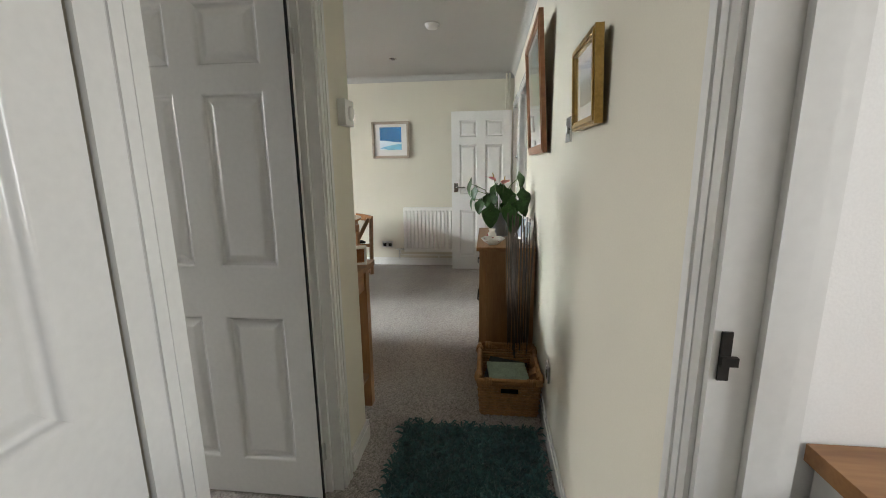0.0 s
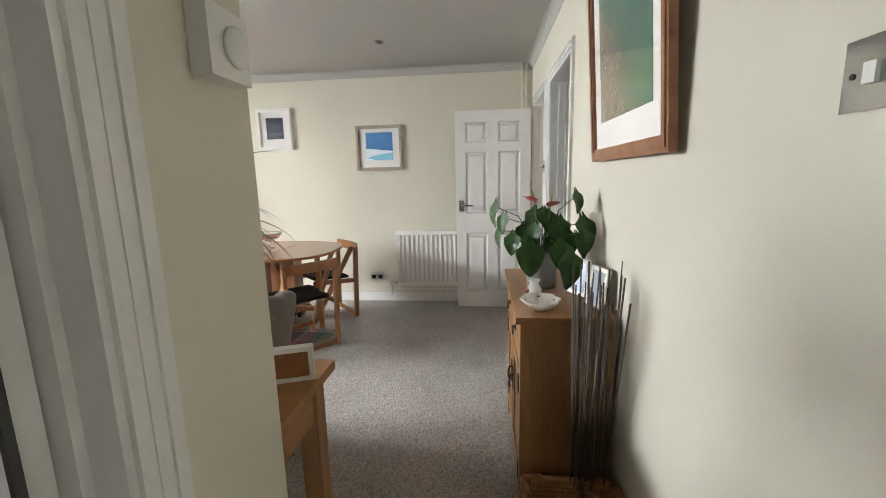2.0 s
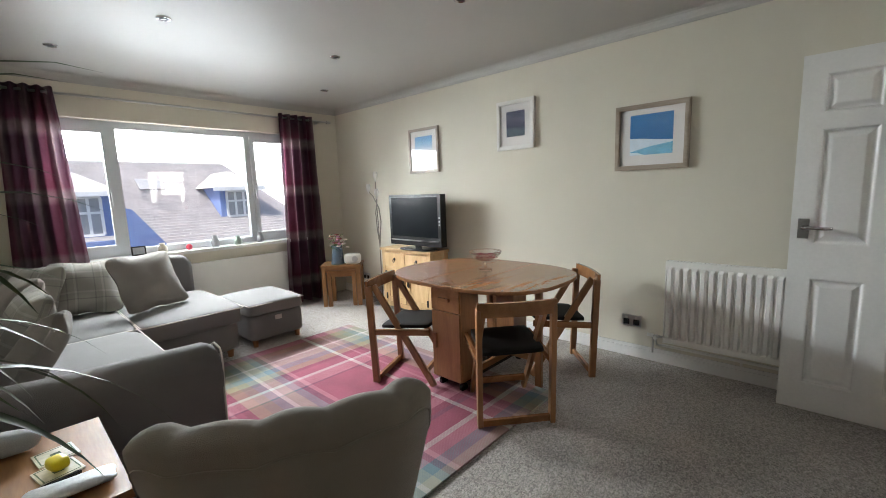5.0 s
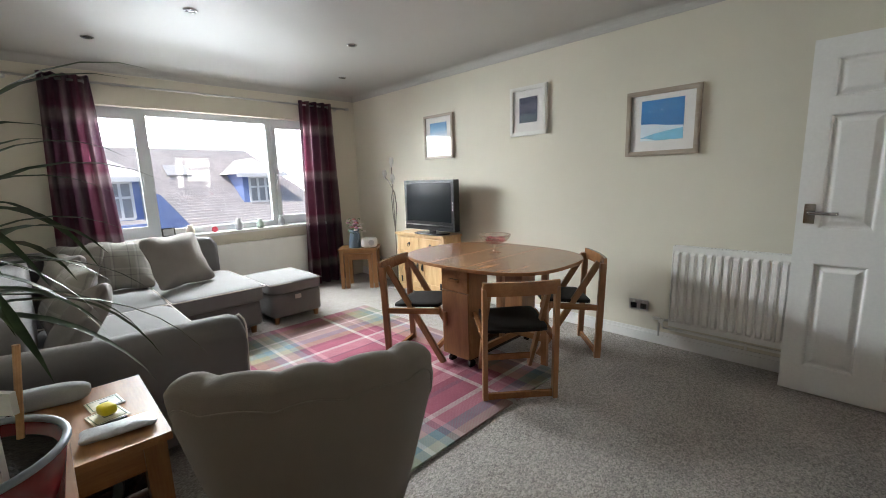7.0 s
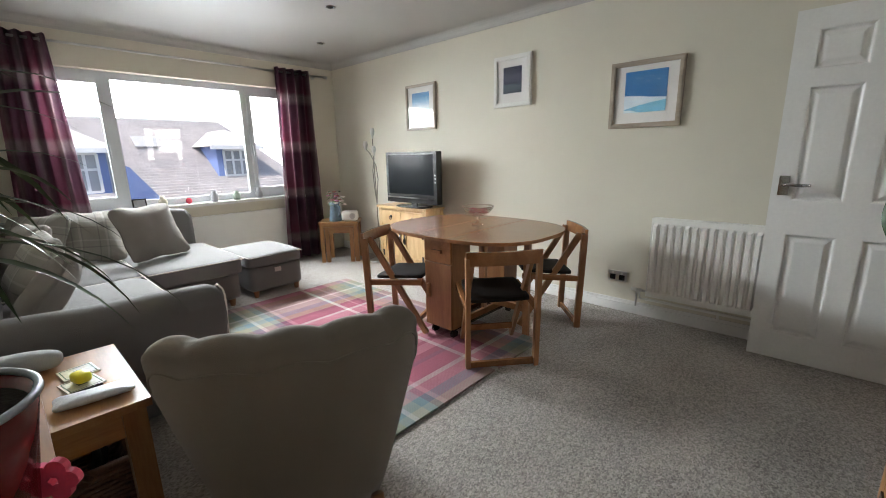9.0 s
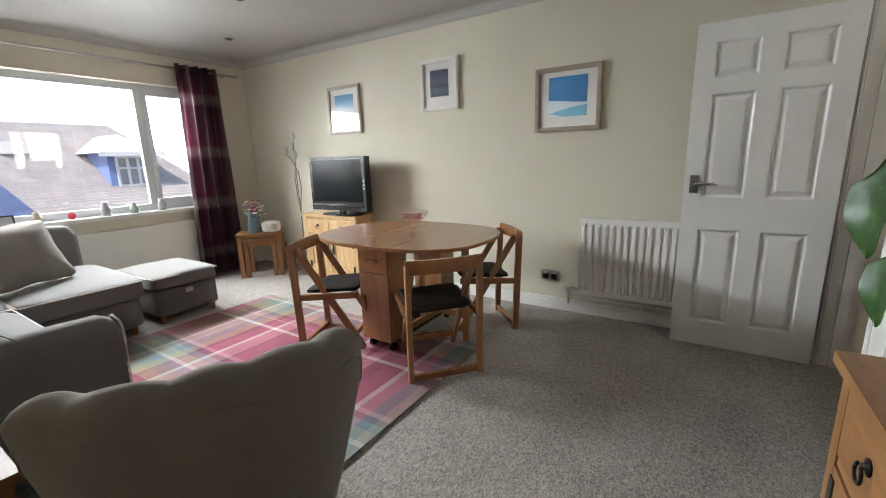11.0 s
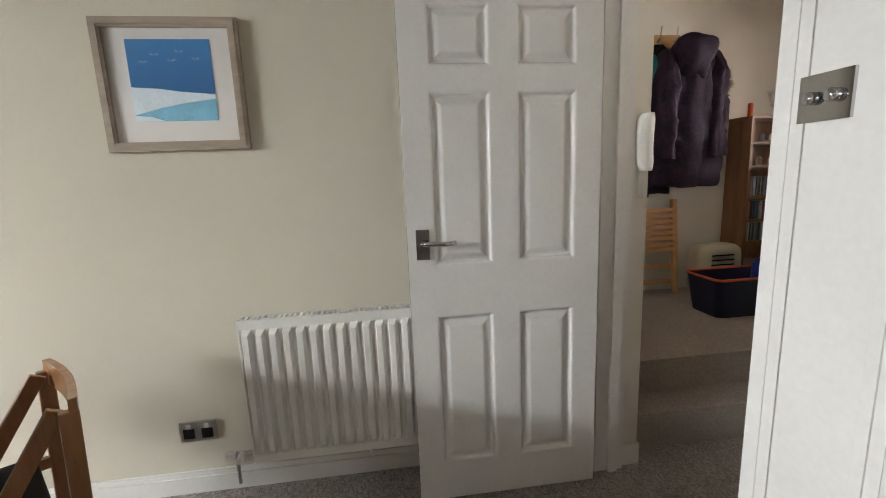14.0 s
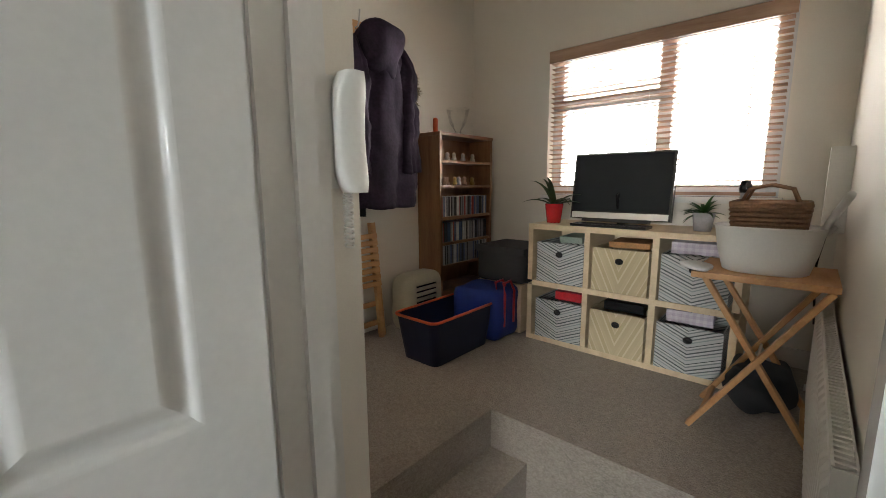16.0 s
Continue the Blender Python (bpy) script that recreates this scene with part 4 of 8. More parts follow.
def sofa():
    th = thing("corner_sofa", "grey fabric corner sofa with piped seat cushions", "sofa", Matrix())
    def block(name, x0, x1, y0, y1, z0, z1, p=10, crown=0.0, label="", mm=SOFA, n=8, wr=0.0):
        bm = bmesh.new()
        soft(bm, x1 - x0, y1 - y0, z1 - z0, Matrix.Translation(((x0 + x1) / 2, (y0 + y1) / 2, (z0 + z1) / 2)), p, n, crown=crown, wrinkle=wr)
        return part(name, bm, mm, th, label, smooth=True)
    block("base", -4.93, -2.36, 2.14, 3.05, 0.06, 0.30, 16)
    block("chaise_base", -4.93, -3.72, 3.04, 3.80, 0.06, 0.30, 16)
    block("back_south", -4.95, -2.36, 2.12, 2.36, 0.08, 0.80, 12)
    block("back_west", -4.97, -4.73, 2.14, 3.78, 0.08, 0.80, 12)
    def piped(name, x0, x1, y0, y1, z0, z1, crown):
        c = block(name, x0, x1, y0, y1, z0, z1, 9, crown, "piped seat cushion", n=10, wr=0.004)
        bm = bmesh.new()
        zt, r = z1 - 0.018, 0.03
        pts = []
        for cx, cy, a0 in ((x1 - r, y1 - r, 0), (x0 + r, y1 - r, 90), (x0 + r, y0 + r, 180), (x1 - r, y0 + r, 270)):
            for k in range(4):
                a = radians(a0 + 30 * k)
                pts.append((cx + (r - 0.006) * math.cos(a), cy + (r - 0.006) * math.sin(a), zt))
        pts.append(pts[0])
        tube(bm, pts, 0.005, 6)
        part("piping", bm, PIPING, c, "pale piping", smooth=True)
    piped("seat_cushion", -3.70, -2.40, 2.34, 3.10, 0.29, 0.445, 0.18)
    piped("seat_cushion", -4.74, -3.69, 2.34, 3.10, 0.29, 0.445, 0.18)
    piped("seat_cushion", -4.74, -3.66, 3.10, 3.83, 0.29, 0.445, 0.18)
    bm = bmesh.new()
    prof = [(-2.40, 0.08), (-2.235, 0.08), (-2.225, 0.45), (-2.205, 0.56), (-2.20, 0.61), (-2.225, 0.65), (-2.27, 0.665), (-2.33, 0.66), (-2.385, 0.63), (-2.40, 0.57)]
    rows = []
    for y, s, dz in ((2.12, 0.97, 0.03), (2.2, 1, 0.03), (2.6, 1, 0.0), (3.0, 1, -0.012), (3.10, 1, -0.015), (3.135, 0.98, -0.02), (3.15, 0.93, -0.03)):
        rows.append([bm.verts.new((-2.30 + (x + 2.30) * s, y, z * (1 if z < 0.1 else s) + (dz if z > 0.4 else 0))) for x, z in prof])
    for a, b in zip(rows, rows[1:]):
        for k in range(len(prof)):
            bm.faces.new((a[k], a[(k + 1) % len(prof)], b[(k + 1) % len(prof)], b[k]))
    bm.faces.new(rows[0])
    bm.faces.new(rows[-1][::-1])
    part("arm", bm, SOFA, th, "sloping padded arm", smooth=True)
    bm = bmesh.new()
    tube(bm, [(-2.237, 3.148, 0.09), (-2.226, 3.15, 0.44), (-2.207, 3.15, 0.55), (-2.208, 3.15, 0.60), (-2.23, 3.15, 0.625), (-2.30, 3.15, 0.635), (-2.375, 3.15, 0.60)], 0.005, 6)
    part("piping", bm, PIPING, th, "pale piping", smooth=True)
    for x, y in ((-3.78, 3.72), (-4.86, 3.72), (-2.45, 2.98), (-3.75, 2.98), (-2.45, 2.22), (-4.86, 2.22)):
        bm = bmesh.new()
        rod(bm, (x, y, 0), (x, y, 0.07), 0.022, 0.03, 12)
        part("foot", bm, BEECHZ, th, "wooden foot")


sofa()


def ottoman():
    th = thing("storage_ottoman", "grey fabric storage ottoman with a piped lid", "ottoman", pose(-4.10, 4.15, 0))
    bm = bmesh.new()
    soft(bm, 0.66, 0.50, 0.23, pose(0, 0, 0.175), 16, 8)
    part("box", bm, SOFA, th, smooth=True)
    bm = bmesh.new()
    soft(bm, 0.70, 0.535, 0.115, pose(0, 0, 0.345), 9, 10, crown=0.3, wrinkle=0.003)
    lid = part("lid", bm, SOFA, th, "padded lid", smooth=True)
    bm = bmesh.new()
    pts = [(sx * 0.335 + (0.012 if k in (0, 3) else 0), sy * 0.255, 0.388) for k, (sx, sy) in enumerate(((1, 1), (-1, 1), (-1, -1), (1, -1), (1, 1)))]
    tube(bm, pts, 0.005, 6)
    part("piping", bm, PIPING, lid, "pale piping", smooth=True)
    boxpart("pull_tab", (0.338, 0.348, -0.03, 0.03, 0.225, 0.265), PIPING, th, "fabric pull tab", 0.003)
    for x in (-0.28, 0.28):
        for y in (-0.2, 0.2):
            bm = bmesh.new()
            rod(bm, (x, y, 0), (x, y, 0.065), 0.02, 0.028, 12)
            part("foot", bm, BEECHZ, th, "wooden foot")


ottoman()
CHECK = plaid_mat("check_cushion_wool", (0.17, [(0, (0.25, 0.235, 0.205)), (0.22, (0.13, 0.12, 0.11)), (0.27, (0.25, 0.235, 0.205)), (0.5, (0.36, 0.34, 0.30)), (0.58, (0.19, 0.175, 0.16)), (0.64, (0.25, 0.235, 0.205))]),
                  (0.17, [(0, (0.25, 0.235, 0.205)), (0.3, (0.13, 0.12, 0.11)), (0.35, (0.25, 0.235, 0.205)), (0.6, (0.36, 0.34, 0.30)), (0.68, (0.25, 0.235, 0.205))]), weave=300)


def cushion(label, m, mm=CUSH, w=0.46, h=0.46, t=0.17):
    bm = bmesh.new()
    soft(bm, w, h, t, None, 9, 14, pillow=0.88, wrinkle=0.012)
    th = lump("cushion", bm, mm, label, "cushion", m, smooth=True, group="sofa cushions")
    return th


cushion("plain taupe cushion leaning on the sofa", pose(-4.22, 3.30, 0.68, 60, 0, 108), w=0.50, h=0.50)
cushion("grey checked cushion leaning on the sofa", pose(-4.48, 2.93, 0.66, 62, 6, 92), CHECK)
cushion("grey checked cushion propped in the sofa corner", pose(-4.50, 2.60, 0.66, 64, 0, 50), CHECK)
cushion("plain taupe cushion in the sofa corner", pose(-3.95, 2.50, 0.66, 62, 0, 15))
cushion("grey checked cushion against the sofa back", pose(-3.36, 2.52, 0.66, 60, 5, 5), CHECK)
cushion("plain taupe cushion beside the sofa arm", pose(-2.78, 2.54, 0.64, 55, -8, -8))


def tub_chair():
    """Armchair with a scalloped shell back; it looks to +y."""
    th = thing("tub_armchair", "stone fabric armchair with a scalloped shell back", "armchair", pose(-1.32, 3.065, 0, 0, 0, 62.6))
    bm = bmesh.new()
    n, rows = 80, 14
    def shell(u, v, off):
        # u: -1..1 round the back from arm to arm, v: 0..1 from base to rim
        a = u * 1.75
        grow = 0.66 + 0.34 * v ** 0.85
        rx, ry = 0.418 * grow, 0.40 * (0.74 + 0.26 * v)
        p = 2.9
        s, c = math.sin(a), math.cos(a)
        k = (abs(s) ** p + abs(c) ** p) ** (-1 / p)
        q = max(0.0, min(1.0, (abs(u) - 0.43) / 0.55))
        lobe = (0.004 + math.cos(u * 3.1416 / 0.25) ** 2) ** 0.5
        top = 0.772 - 0.30 * q * q * (3 - 2 * q) + 0.02 * lobe * max(0.0, min(1.0, (0.66 - abs(u)) / 0.25))
        z = 0.14 + (top - 0.14) * v
        x, y = rx * s * k, -ry * c * k
        q = Vector((x, y, 0))
        q = q * (1 + off / max(q.length, 0.05))
        q = q * (1 - 0.03 * (1 - lobe) * v ** 9)
        return Vector((q.x, q.y + 0.02, z))
    def grid(off):
        return [[bm.verts.new(shell(-1 + 2 * i / n, j / rows, off)) for i in range(n + 1)] for j in range(rows + 1)]
    outer, inner = grid(0.0), grid(-0.095)
    for g in (outer, inner):
        for a, b in zip(g, g[1:]):
            for i in range(n):
                bm.faces.new((a[i], a[i + 1], b[i + 1], b[i]))
    rims = [outer[-1]]
    for k in range(1, 7):
        t = 3.14159 * k / 7
        row = []
        for i in range(n + 1):
            o, q = outer[-1][i].co, inner[-1][i].co
            row.append(bm.verts.new((o + q) / 2 + (o - q) / 2 * 1.12 * math.cos(t) + Vector((0, 0, 0.042 * math.sin(t)))))
        rims.append(row)
    rims.append(inner[-1])
    for a, b in zip(rims, rims[1:]):
        for i in range(n):
            bm.faces.new((a[i], a[i + 1], b[i + 1], b[i]))
    for i in range(n):
        bm.faces.new((outer[0][i], outer[0][i + 1], inner[0][i + 1], inner[0][i]))
    for i in (0, n):
        for a in range(rows):
            bm.faces.new((outer[a][i], inner[a][i], inner[a + 1][i], outer[a + 1][i]))
        bm.faces.new([r[i] for r in rims])
    part("shell_back", bm, TUB, th, "scalloped shell back and arms", smooth=True)
    bm = bmesh.new()
    tube(bm, [shell(-0.8 + 1.6 * i / 80, 0.93, 0.001) for i in range(81)], 0.003, 6)
    part("piping", bm, TUB, th, "sewn piping below the rim", smooth=True)
    bm = bmesh.new()
    soft(bm, 0.50, 0.62, 0.17, pose(0, 0.07, 0.23), 8, 8)
    part("seat_base", bm, TUB, th, smooth=True)
    bm = bmesh.new()
    soft(bm, 0.46, 0.58, 0.14, pose(0, 0.10, 0.38), 6, 8, crown=0.25)
    part("seat_cushion", bm, TUB, th, "padded seat cushion", smooth=True)
    for x in (-0.21, 0.21):
        for y, l in ((-0.26, -0.04), (0.32, 0.03)):
            bm = bmesh.new()
            rod(bm, (x * 1.1, y + l, 0), (x, y, 0.17), 0.013, 0.022, 12)
            part("leg", bm, BEECHZ, th, "tapered wooden leg", smooth=True)


tub_chair()


def television():
    th = thing("television", "black flat television on a pedestal, switched off", "television", pose(-3.30, 5.52, 0.72, 0, 0, 0))
    boxpart("casing", (-0.385, 0.385, -0.045, 0.035, 0.05, 0.585), BLACK, th, bevel=0.012)
    bm = bmesh.new()
    box(bm, -0.30, 0.30, 0.035, 0.09, 0.10, 0.5)
    part("rear_casing", bm, BLACK, th, bevel=0.02)
    boxpart("screen", (-0.345, 0.345, -0.048, -0.0455, 0.145, 0.555), SCREEN, th, "dark glossy screen", 0.001)
    boxpart("trim_strip", (-0.365, 0.365, -0.052, -0.0455, 0.098, 0.112), CHROME, th, "bright trim strip", 0.002)
    bm = bmesh.new()
    box(bm, -0.03, 0.03, -0.01, 0.03, 0.012, 0.06)
    part("neck", bm, BLACK, th)
    bm = bmesh.new()
    soft(bm, 0.44, 0.20, 0.022, pose(0, 0.0, 0.0112), 5, 8)
    part("pedestal", bm, BLACK, th, smooth=True)
    for k in range(3):
        boxpart("button", (0.362, 0.372, -0.0475, -0.0455, 0.27 + 0.035 * k, 0.285 + 0.035 * k), BRUSHED, th, bevel=0)


television()


def nest_of_tables():
    th = thing("nest_of_tables", "nest of two small honey oak tables in the corner", "nest of tables", pose(-4.45, 5.33, 0, 0, 0, 47))
    for k, (w, d, h) in enumerate(((0.48, 0.36, 0.50), (0.36, 0.32, 0.44))):
        y0 = -d / 2 - 0.02 * k
        boxpart("top", (-w / 2, w / 2, y0, y0 + d, h - 0.024, h), OAK, th, bevel=0.005)
        for x in (-w / 2 + 0.012, w / 2 - 0.057):
            for y in (y0 + 0.012, y0 + d - 0.057):
                boxpart("leg", (x, x + 0.045, y, y + 0.045, 0, h - 0.025), OAKZ, th, bevel=0.003)
        boxpart("apron", (-w / 2 + 0.058, w / 2 - 0.058, y0 + 0.02, y0 + 0.038, h - 0.08, h - 0.026), OAK, th)
        boxpart("apron", (-w / 2 + 0.058, w / 2 - 0.058, y0 + d - 0.038, y0 + d - 0.02, h - 0.08, h - 0.026), OAK, th)


nest_of_tables()
PLUM, DUSK, PALE, WINE = (0.13, 0.05, 0.08), (0.075, 0.036, 0.056), (0.34, 0.275, 0.275), (0.18, 0.046, 0.075)
CURT = plaid_mat("plum_check_curtain", (0.30, [(0, PLUM), (0.14, PLUM), (0.24, PALE), (0.34, DUSK), (0.5, WINE), (0.62, WINE), (0.72, PALE), (0.82, DUSK), (0.95, PLUM)]),
                 (0.56, [(0, PLUM), (0.2, DUSK), (0.36, DUSK), (0.46, PALE), (0.56, PALE), (0.64, WINE), (0.85, PLUM)]), axes=(1, 2), weave=400, sheer=0.18, blur=True)



def curtain(label, y0, y1, spread):
    """A gathered eyelet curtain; spread widens its foot."""
    bm = bmesh.new()
    n, rows, folds = 96, 18, 4.5
    grid = []
    for j in range(rows + 1):
        v = j / rows
        z = 2.30 - v * 2.285
        row = []
        for i in range(n + 1):
            u = i / n
            y = y0 + (y1 - y0) * u + spread * (u - 0.5) * v
            a = 0.05 * (0.75 + 0.35 * v) * math.sin(6.28318 * folds * u + 0.5 * math.sin(3 * v)) + 0.012 * noise.noise((u * 6, v * 2.5, y0))
            row.append(bm.verts.new((a, y + 0.006 * noise.noise((u * 9, v * 4, 3.1)), z)))
        grid.append(row)
    for a, b in zip(grid, grid[1:]):
        for i in range(n):
            bm.faces.new((a[i], a[i + 1], b[i + 1], b[i]))
    g = bmesh.ops.solidify(bm, geom=bm.faces[:], thickness=0.003)
    th = thing("curtain", label, "curtain", pose(-4.925, 0, 0), "lounge curtains")
    part("drape", bm, CURT, th, smooth=True)
    for k in (0, 6):
        y = y0 + (y1 - y0) * (k + 0.5) / 7
        bm = bmesh.new()
        tube(bm, [(0.0, y + 0.022 * math.cos(t), 2.255 + 0.022 * math.sin(t)) for t in np.linspace(0, 6.28, 15)], 0.004, 6)
        part("eyelet", bm, BRUSHED, th, "metal eyelet ring", smooth=True)


curtain("plum checked eyelet curtain drawn to the window side", 4.90, 5.34, 0.12)
curtain("plum checked eyelet curtain gathered beside the sofa", 2.62, 2.96, 0.22)
th = thing("curtain_pole", "slim brushed steel curtain pole above the window", "curtain pole")
bm = bmesh.new()
rod(bm, (-4.925, 2.30, 2.255), (-4.925, 5.56, 2.255), 0.011, seg=14)
part("pole", bm, BRUSHED, th, smooth=True)
for y in (2.29, 5.57):
    bm = bmesh.new()
    rod(bm, (-4.925, y - 0.025, 2.255), (-4.925, y + 0.025, 2.255), 0.017, seg=14)
    part("finial", bm, BRUSHED, th)
for y in (2.42, 5.46):
    bm = bmesh.new()
    rod(bm, (-5.05, y, 2.255), (-4.93, y, 2.255), 0.007)
    rod(bm, (-5.049, y, 2.255), (-5.042, y, 2.255), 0.022, seg=14)
    part("bracket", bm, BRUSHED, th)


# ---- pictures, plants and smaller things ----
def art_mat(name, stops, axis=2, wob=0.05, rough=0.5):
    """Washes of colour across a print: a ramp along one axis, bent by noise. stops: (place 0..1, colour)."""
    m = bpy.data.materials.new(name)
    m.use_nodes = True
    n, l = m.node_tree.nodes, m.node_tree.links
    b = n["Principled BSDF"]
    b.inputs["Roughness"].default_value, b.inputs["Specular IOR Level"].default_value = rough, 0.2
    tc, sp, ns, ad, rp = n.new("ShaderNodeTexCoord"), n.new("ShaderNodeSeparateXYZ"), n.new("ShaderNodeTexNoise"), n.new("ShaderNodeMath"), n.new("ShaderNodeValToRGB")
    ns.inputs["Scale"].default_value, ns.inputs["Detail"].default_value, ns.inputs["Distortion"].default_value = 6, 9, 0.8
    l.new(tc.outputs["Generated"], sp.inputs[0])
    l.new(tc.outputs["Generated"], ns.inputs["Vector"])
    ad.operation, ad.inputs[1].default_value = "MULTIPLY_ADD", wob * 2
    l.new(ns.outputs[0], ad.inputs[0])
    l.new(sp.outputs[axis], ad.inputs[2])
    els = rp.color_ramp.elements
    while len(els) < len(stops):
        els.new(0.99)
    for e, (p, c) in zip(els, stops):
        e.position, e.color = min(1, p + wob), (*c, 1)
    l.new(ad.outputs[0], rp.inputs[0])
    l.new(rp.outputs[0], b.inputs["Base Color"])
    return m


def floral_mat(name):
    """A painted border of pale blossom and brown stems spreading from one corner over green."""
    m = bpy.data.materials.new(name)
    m.use_nodes = True
    n, l = m.node_tree.nodes, m.node_tree.links
    b = n["Principled BSDF"]
    b.inputs["Roughness"].default_value, b.inputs["Specular IOR Level"].default_value = 0.5, 0.2
    tc, sp = n.new("ShaderNodeTexCoord"), n.new("ShaderNodeSeparateXYZ")
    l.new(tc.outputs["Generated"], sp.inputs[0])
    noises = []
    for sc, de, di in ((3.2, 6, 1.0), (15, 8, 2.5), (2.0, 2, 0.2)):
        t = n.new("ShaderNodeTexNoise")
        t.inputs["Scale"].default_value, t.inputs["Detail"].default_value, t.inputs["Distortion"].default_value = sc, de, di
        l.new(tc.outputs["Generated"], t.inputs["Vector"])
        noises.append(t)
    slope, edge = n.new("ShaderNodeMath"), n.new("ShaderNodeMath")
    slope.operation, edge.operation = "MULTIPLY_ADD", "MULTIPLY_ADD"
    slope.inputs[1].default_value, edge.inputs[1].default_value = 0.75, 0.7
    l.new(sp.outputs[2], slope.inputs[0])
    l.new(sp.outputs[0], slope.inputs[2])
    l.new(noises[0].outputs[0], edge.inputs[0])
    l.new(slope.outputs[0], edge.inputs[2])
    mask = n.new("ShaderNodeMapRange")
    mask.inputs[1].default_value, mask.inputs[2].default_value = 1.0, 1.2
    l.new(edge.outputs[0], mask.inputs[0])
    bloom, green = n.new("ShaderNodeValToRGB"), n.new("ShaderNodeValToRGB")
    for ramp, stops in ((bloom, ((0.32, (0.035, 0.022, 0.014)), (0.46, (0.10, 0.065, 0.04)), (0.55, (0.17, 0.125, 0.075)), (0.66, (0.40, 0.33, 0.22)))), (green, ((0.3, (0.02, 0.06, 0.07)), (0.55, (0.022, 0.085, 0.038)), (0.75, (0.04, 0.12, 0.055))))):
        els = ramp.color_ramp.elements
        while len(els) < len(stops):
            els.new(0.99)
        for e, (p, c) in zip(els, stops):
            e.position, e.color = p, (*c, 1)
    l.new(noises[1].outputs[0], bloom.inputs[0])
    l.new(noises[2].outputs[0], green.inputs[0])
    mx = n.new("ShaderNodeMixRGB")
    l.new(mask.outputs[0], mx.inputs[0])
    l.new(bloom.outputs[0], mx.inputs[1])
    l.new(green.outputs[0], mx.inputs[2])
    l.new(mx.outputs[0], b.inputs["Base Color"])
    return m


MOUNT = mat("ivory_mount_card", (0.68, 0.64, 0.60), 0.8, var=0.02)
FRAMEWASH = wood("limed_frame_wood", (0.30, 0.24, 0.18), (0.46, 0.38, 0.30), 0.5, "x")
FRAMEWHITE = mat("white_frame_paint", (0.70, 0.68, 0.63), 0.45, var=0.05)
FRAMEOAK = wood("brown_frame_wood", (0.20, 0.075, 0.03), (0.36, 0.16, 0.07), 0.35, "y")
GILT = mat("dull_gilt", (0.45, 0.30, 0.10), 0.35, 0.8, var=0.2, scale=20)


def picture(label, m, w, h, fw, frame_m, prints, mount_m=MOUNT, depth=0.022):
    """A framed picture, back at y = 0, looking to -y, centred. prints: (x0, x1, z0, z1, material) inside the mount."""
    th = thing("framed_picture", label, "picture", m)
    bm = bmesh.new()
    for k, (a, t) in enumerate(((0, depth), (fw * 0.3, depth + 0.004))):
        x1, z1, f = w / 2 - a, h / 2 - a, fw - a - (0 if k == 0 else fw * 0.25)
        for d in ((-x1, x1, -t, 0, z1 - f, z1), (-x1, x1, -t, 0, -z1, -z1 + f), (-x1, -x1 + f, -t, 0, -z1 + f, z1 - f), (x1 - f, x1, -t, 0, -z1 + f, z1 - f)):
            box(bm, *d)
    part("frame", bm, frame_m, th, bevel=0.002)
    boxpart("mount", (-w / 2 + fw, w / 2 - fw, -0.009, -0.002, -h / 2 + fw, h / 2 - fw), mount_m, th, "pale mount card", 0)
    y = -0.0095
    for x0, x1, z0, z1, mm in prints:
        boxpart("print", (x0, x1, y - 0.0015, y, z0, z1), mm, th, "printed image", 0)
        y -= 0.0006
    g = boxpart("glazing", (-w / 2 + fw, w / 2 - fw, -0.0165, -0.0145, -h / 2 + fw, h / 2 - fw), GLASS, th, "clear glazing", 0)
    g.visible_shadow = False
    return th


SEA = art_mat("blue_sea_print", [(0, (0.02, 0.12, 0.28)), (0.35, (0.02, 0.14, 0.34)), (0.7, (0.03, 0.17, 0.40)), (1, (0.035, 0.19, 0.42))], wob=0.08)
SAND = mat("pale_sand_ink", (0.62, 0.70, 0.74), 0.7, var=0.08, scale=14)
SHALLOW = mat("turquoise_ink", (0.16, 0.44, 0.60), 0.7, var=0.18, scale=18)
NIGHT = art_mat("night_scene_print", [(0, (0.05, 0.06, 0.08)), (0.25, (0.10, 0.13, 0.15)), (0.4, (0.03, 0.03, 0.06)), (0.6, (0.09, 0.09, 0.13)), (1, (0.03, 0.03, 0.06))], wob=0.2)
SHORE = art_mat("pale_shore_print", [(0, (0.70, 0.72, 0.70)), (0.3, (0.45, 0.62, 0.66)), (0.5, (0.72, 0.74, 0.74)), (0.7, (0.25, 0.42, 0.58)), (1, (0.10, 0.25, 0.45))], wob=0.12)
GARDEN = floral_mat("garden_print")
HILL = art_mat("hillside_print", [(0, (0.20, 0.15, 0.10)), (0.35, (0.13, 0.13, 0.09)), (0.55, (0.20, 0.20, 0.20)), (0.7, (0.45, 0.47, 0.50)), (1, (0.50, 0.52, 0.55))], wob=0.15)
sea_picture = picture("pale limed frame with a blue seashore print", pose(-1.083, 5.758, 1.668), 0.495, 0.465, 0.034, FRAMEWASH, [(-0.143, 0.143, -0.125, 0.16, SEA)])
bm = bmesh.new()
for outline in (((-0.143, -0.125), (0.143, -0.125), (0.143, -0.045), (0.02, -0.062), (-0.143, -0.10)),):
    bm.faces.new([bm.verts.new((x, -0.0117, z)) for x, z in outline])
part("shallows", bm, SHALLOW, sea_picture, "turquoise shallows")
bm = bmesh.new()
